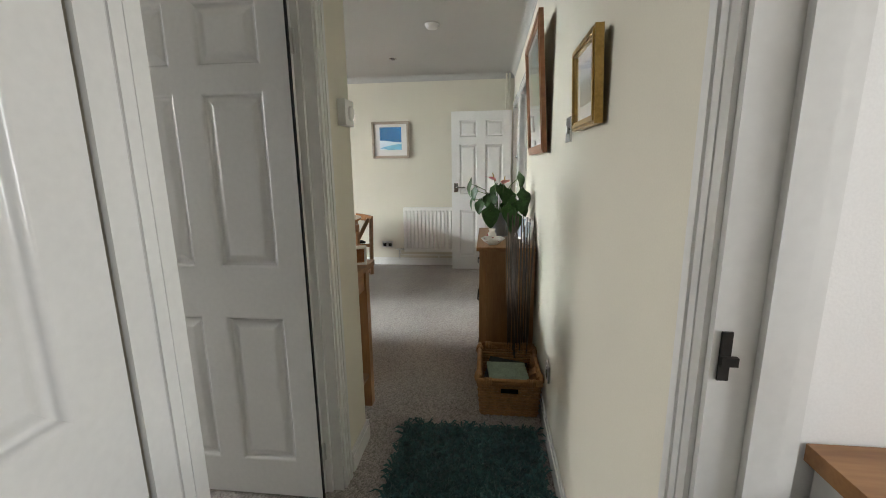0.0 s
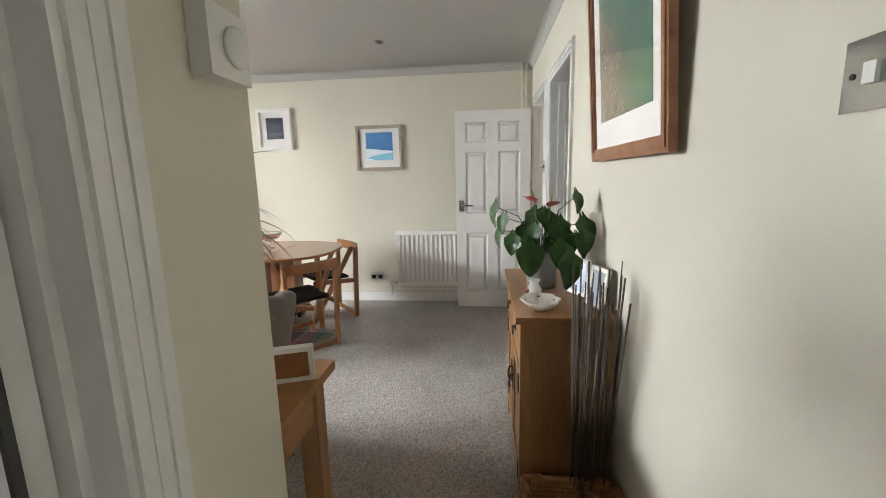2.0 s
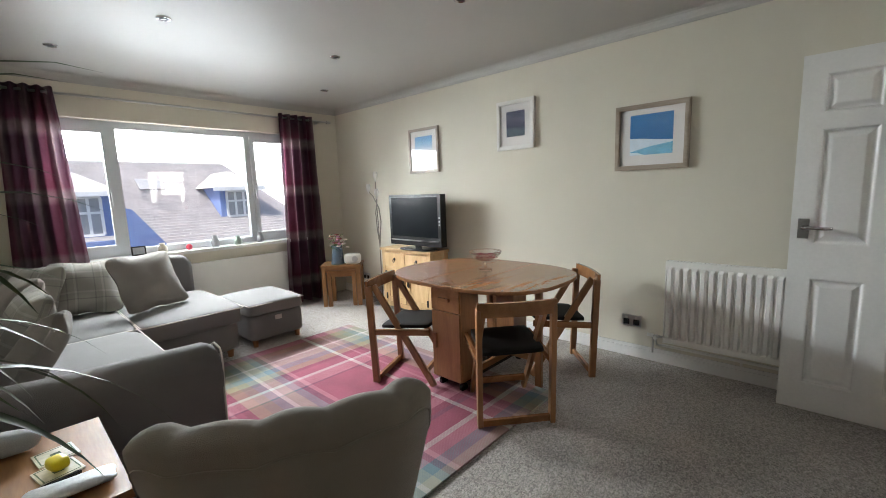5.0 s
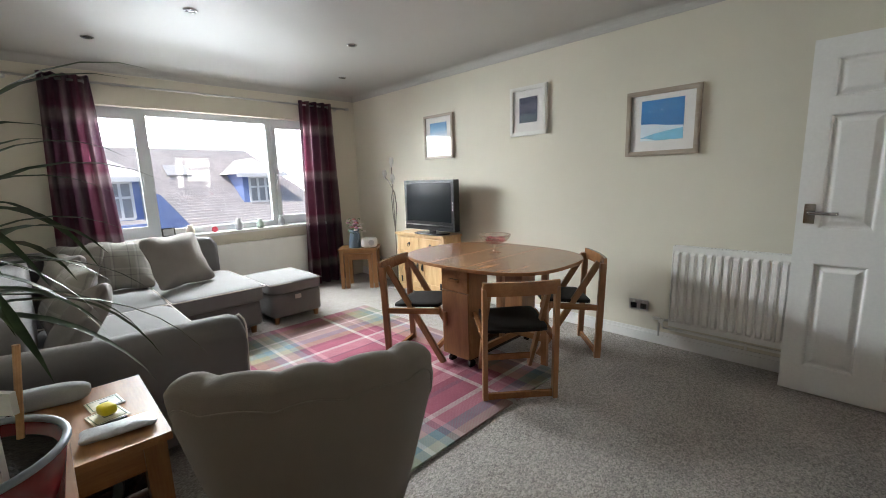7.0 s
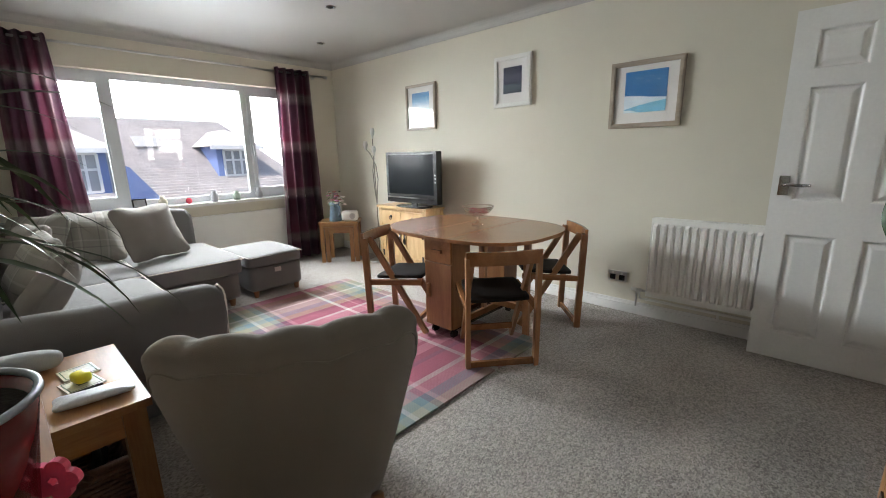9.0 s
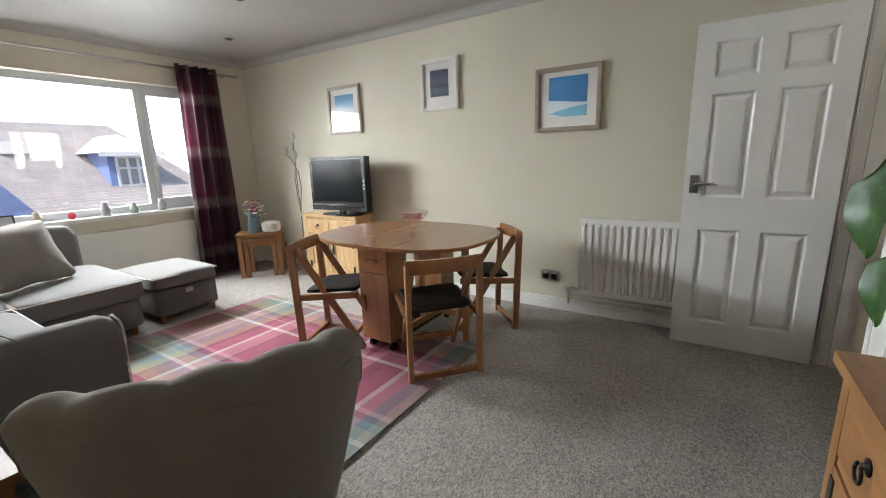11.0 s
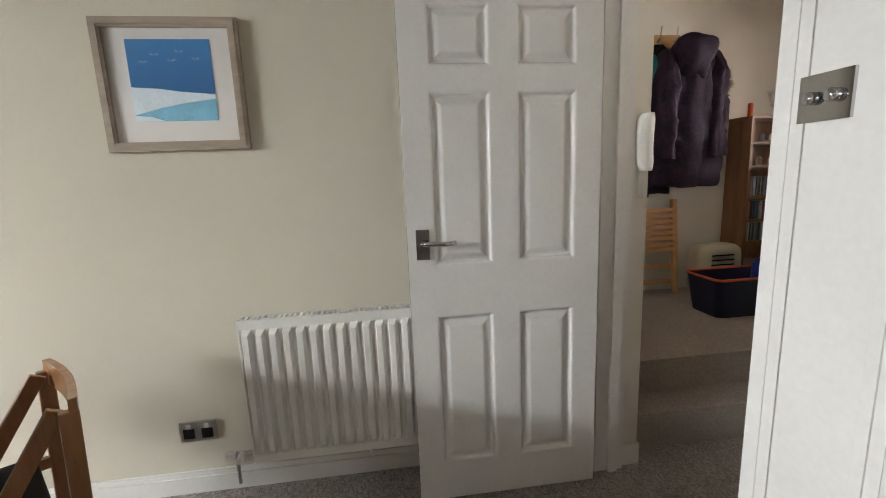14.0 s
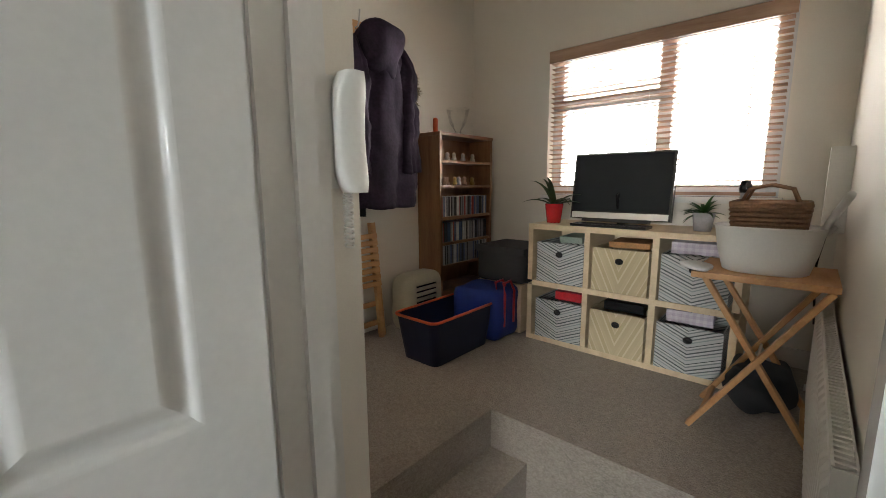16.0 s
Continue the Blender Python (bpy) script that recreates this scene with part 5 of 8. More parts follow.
for outline in (((-0.143, -0.004), (-0.05, -0.010), (0.03, -0.022), (0.143, -0.032), (0.143, -0.047), (0.02, -0.064), (-0.05, -0.078), (-0.143, -0.102)), ((-0.143, -0.125), (-0.04, -0.125), (-0.09, -0.108), (-0.143, -0.104))):
    bm.faces.new([bm.verts.new((x, -0.0121, z)) for x, z in outline])
part("sandbank", bm, SAND, sea_picture, "pale sandbank")
bm = bmesh.new()
for x, z in ((-0.09, 0.08), (-0.05, 0.105), (0.005, 0.085), (0.035, 0.115), (0.09, 0.09)):
    for k in (-1, 1):
        bm.faces.new([bm.verts.new(p) for p in ((x, -0.0119, z), (x + k * 0.014, -0.0119, z + 0.007), (x + k * 0.012, -0.0119, z + 0.003))])
part("gulls", bm, SAND, sea_picture, "small pale birds")
picture("white frame with a small dark night print", pose(-2.215, 5.758, 1.895), 0.39, 0.43, 0.035, FRAMEWHITE, [(-0.095, 0.095, -0.10, 0.12, NIGHT)])
picture("pale limed frame with a light seashore print", pose(-3.385, 5.758, 1.775), 0.45, 0.475, 0.028, FRAMEWASH, [(-0.13, 0.13, -0.15, 0.15, SHORE)])
picture("large brown wooden frame with a garden print", Matrix.Translation((0.462, 2.805, 1.725)) @ Matrix.Rotation(radians(-90), 4, "Z") @ Matrix.Rotation(radians(3.5), 4, "X"), 0.73, 0.66, 0.045, FRAMEOAK, [(-0.245, 0.245, -0.19, 0.25, GARDEN)])
picture("small gilt frame with a hillside print", Matrix.Translation((0.482, 1.58, 1.56)) @ Matrix.Rotation(radians(-90), 4, "Z") @ Matrix.Rotation(radians(2.5), 4, "X"), 0.285, 0.24, 0.024, GILT, [(-0.075, 0.075, -0.055, 0.06, HILL)])

LEAFG = mat("anthurium_leaf", (0.028, 0.08, 0.017), 0.38, var=0.45, scale=16, fine=70, bump=0.15, spec=0.28)
LEAFD = mat("dracaena_leaf", (0.034, 0.062, 0.022), 0.5, spec=0.3, var=0.35, scale=10, fine=80)
STEM = mat("green_stem", (0.10, 0.16, 0.05), 0.5, var=0.2)
BARK = mat("grey_bark", (0.16, 0.13, 0.10), 0.9, var=0.3, fine=90, bump=0.5)
SOIL = mat("potting_soil", (0.03, 0.022, 0.016), 1.0, var=0.5, scale=40, fine=160, bump=0.9)
ZINC = mat("grey_zinc_pot", (0.30, 0.33, 0.37), 0.45, 0.3, var=0.1)
REDPOT = mat("dark_red_glaze", (0.15, 0.013, 0.015), 0.2, var=0.1)
PINKF = mat("red_spathe", (0.62, 0.06, 0.08), 0.3, var=0.15)
CORAL = mat("coral_spathe", (0.65, 0.22, 0.16), 0.35, var=0.15)
PORCELAIN = mat("white_porcelain", (0.78, 0.76, 0.72), 0.15, var=0.03)
ROSE = mat("rose_transfer", (0.40, 0.10, 0.15), 0.25, var=0.4, scale=60)


def heart_leaf(bm, m, l, w, droop=0.35):
    """A heart-shaped blade from its stalk towards +y, with two back lobes, folded along the midrib."""
    n, k = 14, 5
    rows = []
    for i in range(n + 1):
        t = i / n
        half = w / 2 * min(1.0, 3.2 * t + 0.28) * (1 - t ** 2.1) ** 0.75
        row = []
        for j in range(-k, k + 1):
            s = j / k
            lobe = 0.20 * l * math.sin(3.1416 * min(1, abs(s) * 1.15)) * (1 - t) ** 4
            x, y = s * half, t * l - lobe
            z = -droop * l * t * t + 0.16 * half * abs(s) ** 1.5 - 0.03 * l * abs(s) * math.sin(t * 8)
            row.append(bm.verts.new(m @ Vector((x, y, z))))
        rows.append(row)
    for a, b in zip(rows, rows[1:]):
        for j in range(2 * k):
            bm.faces.new((a[j], a[j + 1], b[j + 1], b[j]))


def anthurium():
    rng = random.Random(5)
    th = thing("anthurium", "anthurium with glossy heart-shaped leaves in a grey pot", "potted plant", pose(0.275, 3.27, 0.836))
    bm = bmesh.new()
    lathe(bm, [(0.065, 0), (0.075, 0.10), (0.083, 0.165), (0.086, 0.17), (0.082, 0.172), (0.076, 0.16), (0.06, 0.15), (0.001, 0.15)], 28)
    part("pot", bm, ZINC, th, "grey metal pot", smooth=True)
    bm = bmesh.new()
    lathe(bm, [(0.074, 0.151), (0.04, 0.158), (0.001, 0.161)], 18, closed=True)
    part("soil", bm, SOIL, th, "dark soil")
    # across, up, towards the room, blade length, dip
    leaves = [(-0.215, 0.20, 0.02, 0.125, 78), (-0.16, 0.155, 0.08, 0.095, 72), (-0.11, 0.07, 0.12, 0.10, 70), (-0.03, 0.02, 0.13, 0.155, 84), (0.03, 0.16, 0.02, 0.11, 58), (-0.05, 0.17, -0.05, 0.10, 60),
              (0.08, 0.13, 0.06, 0.125, 66), (0.12, 0.08, 0.10, 0.125, 74), (0.14, -0.01, 0.17, 0.16, 84), (0.21, 0.14, 0.10, 0.135, 66), (0.15, 0.25, 0.04, 0.10, 72), (0.10, 0.04, 0.15, 0.12, 78), (-0.09, 0.13, -0.10, 0.10, 56),
              (0.05, 0.10, -0.13, 0.11, 50), (-0.14, 0.06, -0.06, 0.10, 64), (0.0, 0.18, -0.02, 0.09, 40), (-0.05, 0.05, 0.05, 0.10, 68), (0.06, 0.06, 0.04, 0.11, 66), (-0.19, 0.09, 0.05, 0.10, 76), (-0.07, 0.11, 0.07, 0.09, 62),
              (0.17, 0.06, 0.02, 0.12, 60), (-0.02, 0.11, 0.10, 0.10, 72), (0.02, 0.05, -0.06, 0.09, 50), (0.19, 0.09, 0.13, 0.11, 80)]
    for u, z, f, l, dip in leaves:
        tip = Vector((0.96 * u - 0.28 * f, -0.28 * u - 0.96 * f, 0.17 + z))
        tip.x = min(tip.x, 0.15)
        a = math.atan2(tip.y - 0.10, tip.x - 0.03)
        bm = bmesh.new()
        tube(bm, [(0.012 * math.cos(a), 0.012 * math.sin(a), 0.155), Vector((tip.x * 0.5, tip.y * 0.5, 0.17 + (z + 0.05) * 0.62)), tip], 0.0026, 6)
        st = part("stalk", bm, STEM, th, smooth=True)
        bm = bmesh.new()
        heart_leaf(bm, Matrix.Translation(tip) @ Matrix.Rotation(a - 1.5708 + rng.uniform(-0.35, 0.35), 4, "Z") @ Matrix.Rotation(radians(-dip), 4, "X") @ Matrix.Translation((0, -0.2 * l, 0)), l, l * 0.86, 0.16)
        part("leaf", bm, LEAFG, st, "glossy heart-shaped leaf", smooth=True)
    for az, r, z, mm in ((-140, 0.05, 0.235, PINKF), (-70, 0.07, 0.215, CORAL)):
        a = radians(az)
        tip = Vector((r * math.cos(a), r * math.sin(a), 0.16 + z))
        bm = bmesh.new()
        tube(bm, [(0, 0, 0.155), tip * 0.6, tip], 0.0025, 6)
        st = part("stalk", bm, STEM, th, smooth=True)
        bm = bmesh.new()
        heart_leaf(bm, Matrix.Translation(tip) @ Matrix.Rotation(a - 1.5708, 4, "Z") @ Matrix.Rotation(radians(25), 4, "X"), 0.085, 0.07, 0.1)
        part("spathe", bm, mm, st, "red flower spathe", smooth=True)
        bm = bmesh.new()
        rod(bm, tip, tip + Vector((0.02 * math.cos(a), 0.02 * math.sin(a), 0.05)), 0.005, 0.003, 8)
        part("spadix", bm, GILT, st, "yellow flower spike")


anthurium()


def dracaena():
    rng = random.Random(11)
    th = thing("dracaena", "dracaena with long arching leaves in a dark red pot", "potted plant", pose(-0.745, 2.33, 0.839))
    bm = bmesh.new()
    lathe(bm, [(0.085, 0), (0.098, 0.09), (0.109, 0.152), (0.106, 0.152), (0.098, 0.135), (0.001, 0.13)], 36)
    pot = part("pot", bm, REDPOT, th, "dark red glazed pot", smooth=True)
    bm = bmesh.new()
    tube(bm, [(0.1085 * math.cos(6.28318 * k / 40), 0.1085 * math.sin(6.28318 * k / 40), 0.155) for k in range(41)], 0.005, 8)
    part("rim", bm, ZINC, pot, "pale grey rim", smooth=True)
    bm = bmesh.new()
    lathe(bm, [(0.1, 0.136), (0.06, 0.143), (0.001, 0.147)], 20, closed=True)
    part("soil", bm, SOIL, th, "dark soil")
    bm = bmesh.new()
    tube(bm, [(-0.02, 0, 0.135), (-0.025, 0.01, 0.30), (-0.01, 0.005, 0.36), (0.0, 0, 0.42)], 0.019, 10, 0.015)
    part("trunk", bm, BARK, th, "slim grey stem", smooth=True)
    for i in range(74):
        az, l = rng.uniform(0, 6.283), rng.uniform(0.25, 0.40)
        lift = rng.uniform(-0.1, 1.2)
        if math.cos(az - 0.6) > 0.5:
            l *= 0.85
        base = Vector((0.0, 0, rng.uniform(0.33, 0.43)))
        bm = bmesh.new()
        n, prev = 9, None
        w0 = rng.uniform(0.009, 0.0155)
        p, d = base.copy(), Vector((math.cos(az) * math.cos(lift), math.sin(az) * math.cos(lift), math.sin(lift)))
        side = Vector((-math.sin(az), math.cos(az), 0))
        for j in range(n + 1):
            t = j / n
            w = w0 * (0.55 + 0.9 * t if t < 0.4 else 1.5 * (1 - t) + 0.01)
            row = [bm.verts.new(p - side * w + Vector((0, 0, 0.25 * w))), bm.verts.new(p), bm.verts.new(p + side * w + Vector((0, 0, 0.25 * w)))]
            if prev:
                for k in range(2):
                    bm.faces.new((prev[k], prev[k + 1], row[k + 1], row[k]))
            prev = row
            p = p + d * (l / n)
            d = (d + Vector((0, 0, -0.16 - 0.10 * t))).normalized()
        part("leaf", bm, LEAFD, th, smooth=True)
    bm = bmesh.new()
    rod(bm, (-0.06, 0.06, 0.13), (-0.065, 0.075, 0.27), 0.0045)
    part("cane", bm, PINEZ, th, "thin support cane")


dracaena()
th = thing("garden_cross", "small white wooden cross stuck in the plant pot", "ornament", pose(-0.685, 2.375, 0.978, 0, 0, 40) @ Matrix.Diagonal((0.85, 0.85, 0.98, 1)))
boxpart("upright", (-0.013, 0.013, -0.004, 0.004, 0.0, 0.17), FRAMEWHITE, th, bevel=0.002)
boxpart("crossbar", (-0.05, 0.05, -0.0035, 0.0045, 0.095, 0.122), FRAMEWHITE, th, bevel=0.002)
HOTPINK = mat("pink_plastic", (0.75, 0.08, 0.16), 0.4, var=0.08)
bm = bmesh.new()
for k in range(5):
    rod(bm, (0.022 * math.cos(1.2566 * k), 0, 0.03 + 0.022 * math.sin(1.2566 * k)), (0.022 * math.cos(1.2566 * k), 0.012, 0.03 + 0.022 * math.sin(1.2566 * k)), 0.016, seg=14)
lump("flower_ornament", bm, HOTPINK, "pink flower-shaped ornament on the console table", "ornament", pose(-0.72, 2.428, 0.84, 0, 0, 50) @ Matrix.Scale(0.8, 4))
th = thing("photo_frame", "small white-edged photo frame standing on the console", "photo frame", pose(-0.50, 2.30, 0.838, -14, 0, 200))
bm = bmesh.new()
for d in ((-0.075, 0.075, -0.008, 0.008, 0.092, 0.105), (-0.075, 0.075, -0.008, 0.008, 0.0, 0.013), (-0.075, -0.062, -0.008, 0.008, 0.013, 0.092), (0.062, 0.075, -0.008, 0.008, 0.013, 0.092)):
    box(bm, *d)
part("frame", bm, FRAMEWHITE, th, bevel=0.001)
boxpart("backing", (-0.062, 0.062, -0.004, 0.003, 0.013, 0.092), BEECH, th, "brown backing", 0)
bm = bmesh.new()
lathe(bm, [(0.028, 0), (0.03, 0.005), (0.022, 0.02), (0.024, 0.10), (0.034, 0.12)], 18, closed=True)
bmesh.ops.solidify(bm, geom=bm.faces[:], thickness=0.002)
lump("glass_vase", bm, GLASSWARE, "small clear glass vase on the console table", "vase", pose(-0.60, 2.22, 0.838), smooth=True)
PASTEL_GREY = mat("grey_jersey", (0.34, 0.35, 0.36), 0.9, var=0.1, fine=300, bump=0.3)
th = thing("tabletop_speaker", "grey rounded tabletop speaker with a silvery domed top", "speaker", pose(-1.90, 2.285, 0.5675, 0, 0, 30) @ Matrix.Scale(0.85, 4))
bm = bmesh.new()
lathe(bm, [(0.045, 0), (0.056, 0.012), (0.06, 0.05), (0.054, 0.085), (0.001, 0.088)], 28)
part("body", bm, PASTEL_GREY, th, smooth=True)
bm = bmesh.new()
rod(bm, (0.058, -0.012, 0.045), (0.066, -0.012, 0.045), 0.016, seg=18)
part("dial", bm, BLACK, th, "dark round dial")
bm = bmesh.new()
lathe(bm, [(0.053, 0.089), (0.05, 0.108), (0.036, 0.124), (0.012, 0.131), (0.001, 0.132)], 28)
part("dome", bm, CHROME, th, "bright silvery dome", smooth=True)
bm = bmesh.new()
soft(bm, 0.075, 0.30, 0.07, pose(0, 0, 0.036), 3.2, 8, wrinkle=0.006)
lump("grey_roll", bm, PASTEL_GREY, "rolled grey cloth lying on the side table", "cloth roll", pose(-1.965, 2.36, 0.568, 0, 0, -12), smooth=True)
th = thing("tablet_computer", "dark tablet with a pale edge leaning on the sofa arm", "tablet", pose(-1.965, 2.185, 0.5705, -14, 0, -70))
boxpart("case", (-0.02, 0.20, 0.0, 0.01, 0, 0.17), WHITEPL, th, "pale edge", 0.003)
boxpart("screen", (-0.014, 0.194, -0.0015, -0.0002, 0.006, 0.164), SCREEN, th, "dark glass", 0)
DARKWICK = mat("dark_rope_wicker", (0.11, 0.055, 0.03), 0.7, var=0.4, scale=30, fine=150, bump=0.5)
COASTER = mat("cream_coaster", (0.62, 0.58, 0.42), 0.4, var=0.1, scale=50)
COASTERG = mat("green_coaster_line", (0.10, 0.14, 0.06), 0.5, var=0.1)
for k, (x, y, r) in enumerate(((-1.825, 2.532, 8), (-1.715, 2.528, 12))):
    th = thing("coaster", "cream coaster with a green border on the side table", "coaster", pose(x, y, 0.568, 0, 0, r), "coasters")
    boxpart("mat", (-0.048, 0.048, -0.048, 0.048, 0, 0.005), COASTER, th, bevel=0.003)
    bm = bmesh.new()
    for d in ((-0.042, 0.042, 0.039, 0.042), (-0.042, 0.042, -0.042, -0.039), (-0.042, -0.039, -0.039, 0.039), (0.039, 0.042, -0.039, 0.039)):
        box(bm, d[0], d[1], d[2], d[3], 0.0052, 0.0057)
    box(bm, -0.012, 0.012, -0.012, 0.012, 0.0052, 0.0056)
    part("border", bm, COASTERG, th, "dark green line", 0)
YELLOW = mat("yellow_plastic", (0.80, 0.68, 0.02), 0.3, var=0.05)
bm = bmesh.new()
soft(bm, 0.06, 0.045, 0.035, pose(0, 0, 0.0176), 3.5, 6)
lump("yellow_tub", bm, YELLOW, "small yellow plastic pot on a coaster", "pot", pose(-1.725, 2.53, 0.574, 0, 0, 20), smooth=True)
POUCH = mat("silver_pouch", (0.48, 0.49, 0.50), 0.4, 0.2, var=0.15, scale=30, fine=90, bump=0.6)
bm = bmesh.new()
soft(bm, 0.20, 0.085, 0.026, pose(0, 0, 0.0135), 5, 12, pillow=0.6, wrinkle=0.006)
lump("silver_pouch", bm, POUCH, "crumpled silver pouch on the side table", "pouch", pose(-1.575, 2.545, 0.569, 0, 0, 84), smooth=True)
bm = bmesh.new()
soft(bm, 0.015, 0.11, 0.012, pose(0, 0, 0.0065), 5, 4)
lump("pen", bm, BLACK, "dark pen beside the pouch on the side table", "pen", pose(-1.645, 2.52, 0.568, 0, 0, 10), smooth=True)
WICKER = mat("golden_wicker", (0.36, 0.17, 0.055), 0.6, var=0.3, scale=30, fine=150, bump=0.4)


def wicker_basket(name, label, m, w, d, h, mm, rim=0.012, taper=0.9):
    """An open basket of woven withies: stakes with strands passing in front and behind."""
    th = thing(name, label, "basket", m)
    bm = bmesh.new()
    rows, n = max(6, int(h / 0.016)), 0
    def ring(k):
        s = taper + (1 - taper) * k
        return w / 2 * s, d / 2 * s
    for j in range(rows):
        a, b = ring(j / rows)
        z = 0.008 + j * h / rows
        pts = []
        m_ = 64
        for i in range(m_ + 1):
            t = (i % m_) / m_ * 4
            e, f = int(t), t % 1 * 2 - 1
            x, y = ((f * a, -b), (a, f * b), (-f * a, b), (-a, -f * b))[e]
            o = 0.0035 * (1 if (i + j) % 2 else -1)
            nx, ny = ((0, -1), (1, 0), (0, 1), (-1, 0))[e]
            pts.append((x + nx * o, y + ny * o, z))
        tube(bm, pts, h / rows * 0.52, 5)
    part("weave", bm, mm, th, smooth=True)
    a, b = ring(1)
    bm = bmesh.new()
    for r0, zz in ((rim, h), (rim * 0.8, h - rim * 1.4)):
        for p, q in (((-a, -b), (a, -b)), ((a, -b), (a, b)), ((a, b), (-a, b)), ((-a, b), (-a, -b))):
            rod(bm, (*p, zz), (*q, zz), r0, seg=8)
    part("rim", bm, mm, th, "thick woven rim", smooth=True)
    a0, b0 = ring(0)
    boxpart("base", (-a0, a0, -b0, b0, 0.001, 0.012), mm, th, bevel=0)
    return th


papers_basket = wicker_basket("wicker_basket", "golden wicker basket of papers on the carpet", pose(0.315, 2.545, 0.0), 0.33, 0.46, 0.215, WICKER)
for x, y, along in ((-0.165, -0.17, "y"), (0.165, -0.17, "y"), (-0.165, 0.17, "y"), (0.165, 0.17, "y"), (-0.115, -0.23, "x"), (0.115, -0.23, "x"), (-0.115, 0.23, "x"), (0.115, 0.23, "x")):
    bm = bmesh.new()
    for k in range(5):
        d = (k - 2) * 0.009
        c = Vector((x + (d if along == "x" else 0), y + (d if along == "y" else 0), 0.206))
        side = Vector((0, 1, 0)) if along == "x" else Vector((1, 0, 0))
        tube(bm, [c + side * 0.017 * math.cos(t) + Vector((0, 0, 0.022 * math.sin(t))) for t in np.linspace(0, 6.283, 13)], 0.0046, 6)
    part("rim_wrap", bm, WICKER, papers_basket, "wrapped cane binding", smooth=True)
for y in (-0.2375, 0.2375):
    boxpart("hand_hole", (-0.045, 0.045, y - 0.004, y + 0.004, 0.150, 0.172), BLACK, papers_basket, "dark hand hole", 0.003)
rope = wicker_basket("rope_basket", "dark rope basket on the side table's shelf", pose(-1.74, 2.40, 0.1405), 0.36, 0.40, 0.20, DARKWICK, 0.013, 0.95)
for x in (-0.19, 0.19):
    bm = bmesh.new()
    tube(bm, [(x, -0.09, 0.19), (x * 1.03, -0.05, 0.235), (x * 1.03, 0.05, 0.235), (x, 0.09, 0.19)], 0.011, 8)
    part("handle", bm, DARKWICK, rope, "rope handle", smooth=True)
th = thing("photo_frame", "grey photo frame standing in the rope basket", "photo frame", pose(-1.73, 2.50, 0.155, -12, 0, 0))
boxpart("frame", (-0.10, 0.10, -0.006, 0.006, 0, 0.21), IRON, th, bevel=0.002)
boxpart("photo", (-0.08, 0.08, -0.0075, -0.0062, 0.02, 0.19), PASTEL_GREY, th, "pale grey photo", 0)
boxpart("photo_back", (-0.08, 0.08, 0.0062, 0.0075, 0.02, 0.19), PASTEL_GREY, th, "pale grey card", 0)
MAGG = mat("pale_green_cover", (0.32, 0.40, 0.30), 0.4, var=0.25, scale=18)
MAGD = mat("dark_cover", (0.04, 0.04, 0.04), 0.4, var=0.3, scale=18)
for k, (mm, lab, rx, y) in enumerate(((MAGG, "pale green magazine lying in the wicker basket", 12, 2.50), (MAGD, "dark folded newspaper in the wicker basket", 20, 2.57))):
    bm = bmesh.new()
    box(bm, -0.115, 0.115, -0.15, 0.15, 0, 0.014)
    lump("magazine", bm, mm, lab, "magazine", pose(0.325 - 0.03 * k, y, 0.085 + 0.03 * (1 - k), rx, 4, 8 - 20 * k), 0.002, group="papers in the basket")
CANE = mat("dark_cane", (0.075, 0.052, 0.036), 0.6, var=0.35, scale=20, fine=120)
rng = random.Random(3)
for i in range(34):
    bm = bmesh.new()
    bx, by = rng.uniform(0.33, 0.46), rng.uniform(2.785, 2.80)
    tx, ty, tz = bx + rng.uniform(-0.05, 0.025) , 2.75 + rng.uniform(-0.17, 0.03), rng.uniform(0.90, 1.06)
    tx = min(tx, 0.488)
    tube(bm, [(bx, by, 0.004), (bx * 0.6 + tx * 0.4 + rng.uniform(-0.006, 0.006), by * 0.6 + ty * 0.4, tz * 0.45), (tx, ty, tz)], rng.uniform(0.002, 0.0034), 7)
    lump("garden_cane", bm, CANE, "dark bamboo cane leaning beside the sideboard", "cane", smooth=True, group="bundle of canes")
TEAL = mat("teal_shag_wool", (0.045, 0.12, 0.118), 0.95, var=0.45, scale=30, fine=90, spec=0.1, sheen=0.3)


def shag_rug():
    rng = random.Random(9)
    th = thing("shag_rug", "shaggy dark teal rug on the corridor carpet", "rug", pose(0.115, 1.62, 0.001))
    boxpart("backing", (-0.335, 0.335, -0.60, 0.58, 0, 0.012), TEAL, th, bevel=0.004)
    bm = bmesh.new()
    for i in range(5200):
        x, y = rng.uniform(-0.345, 0.345), rng.uniform(-0.61, 0.60)
        a, l, r = rng.uniform(0, 6.283), rng.uniform(0.03, 0.055), rng.uniform(0.003, 0.0055)
        lean = rng.uniform(0.4, 1.0)
        p0 = Vector((x, y, 0.008))
        d = Vector((math.cos(a) * lean, math.sin(a) * lean - 0.3, 0.75))
        p1 = p0 + d * l * 0.6
        p2 = p1 + Vector((d.x, d.y, 0.05)) * l * 0.6
        s = Vector((-math.sin(a), math.cos(a), 0)) * r
        v = [bm.verts.new(q) for q in (p0 - s, p0 + s, p1 + s, p1 - s, p1 + Vector((0, 0, r * 1.6)), p2)]
        for f in ((0, 1, 2, 3), (0, 3, 4), (1, 4, 2), (3, 2, 5), (3, 5, 4), (4, 5, 2), (0, 4, 1)):
            bm.faces.new([v[k] for k in f])
    ob = part("shag", bm, TEAL, th, "long shaggy pile")
    ob["kind"] = "stuff"


shag_rug()
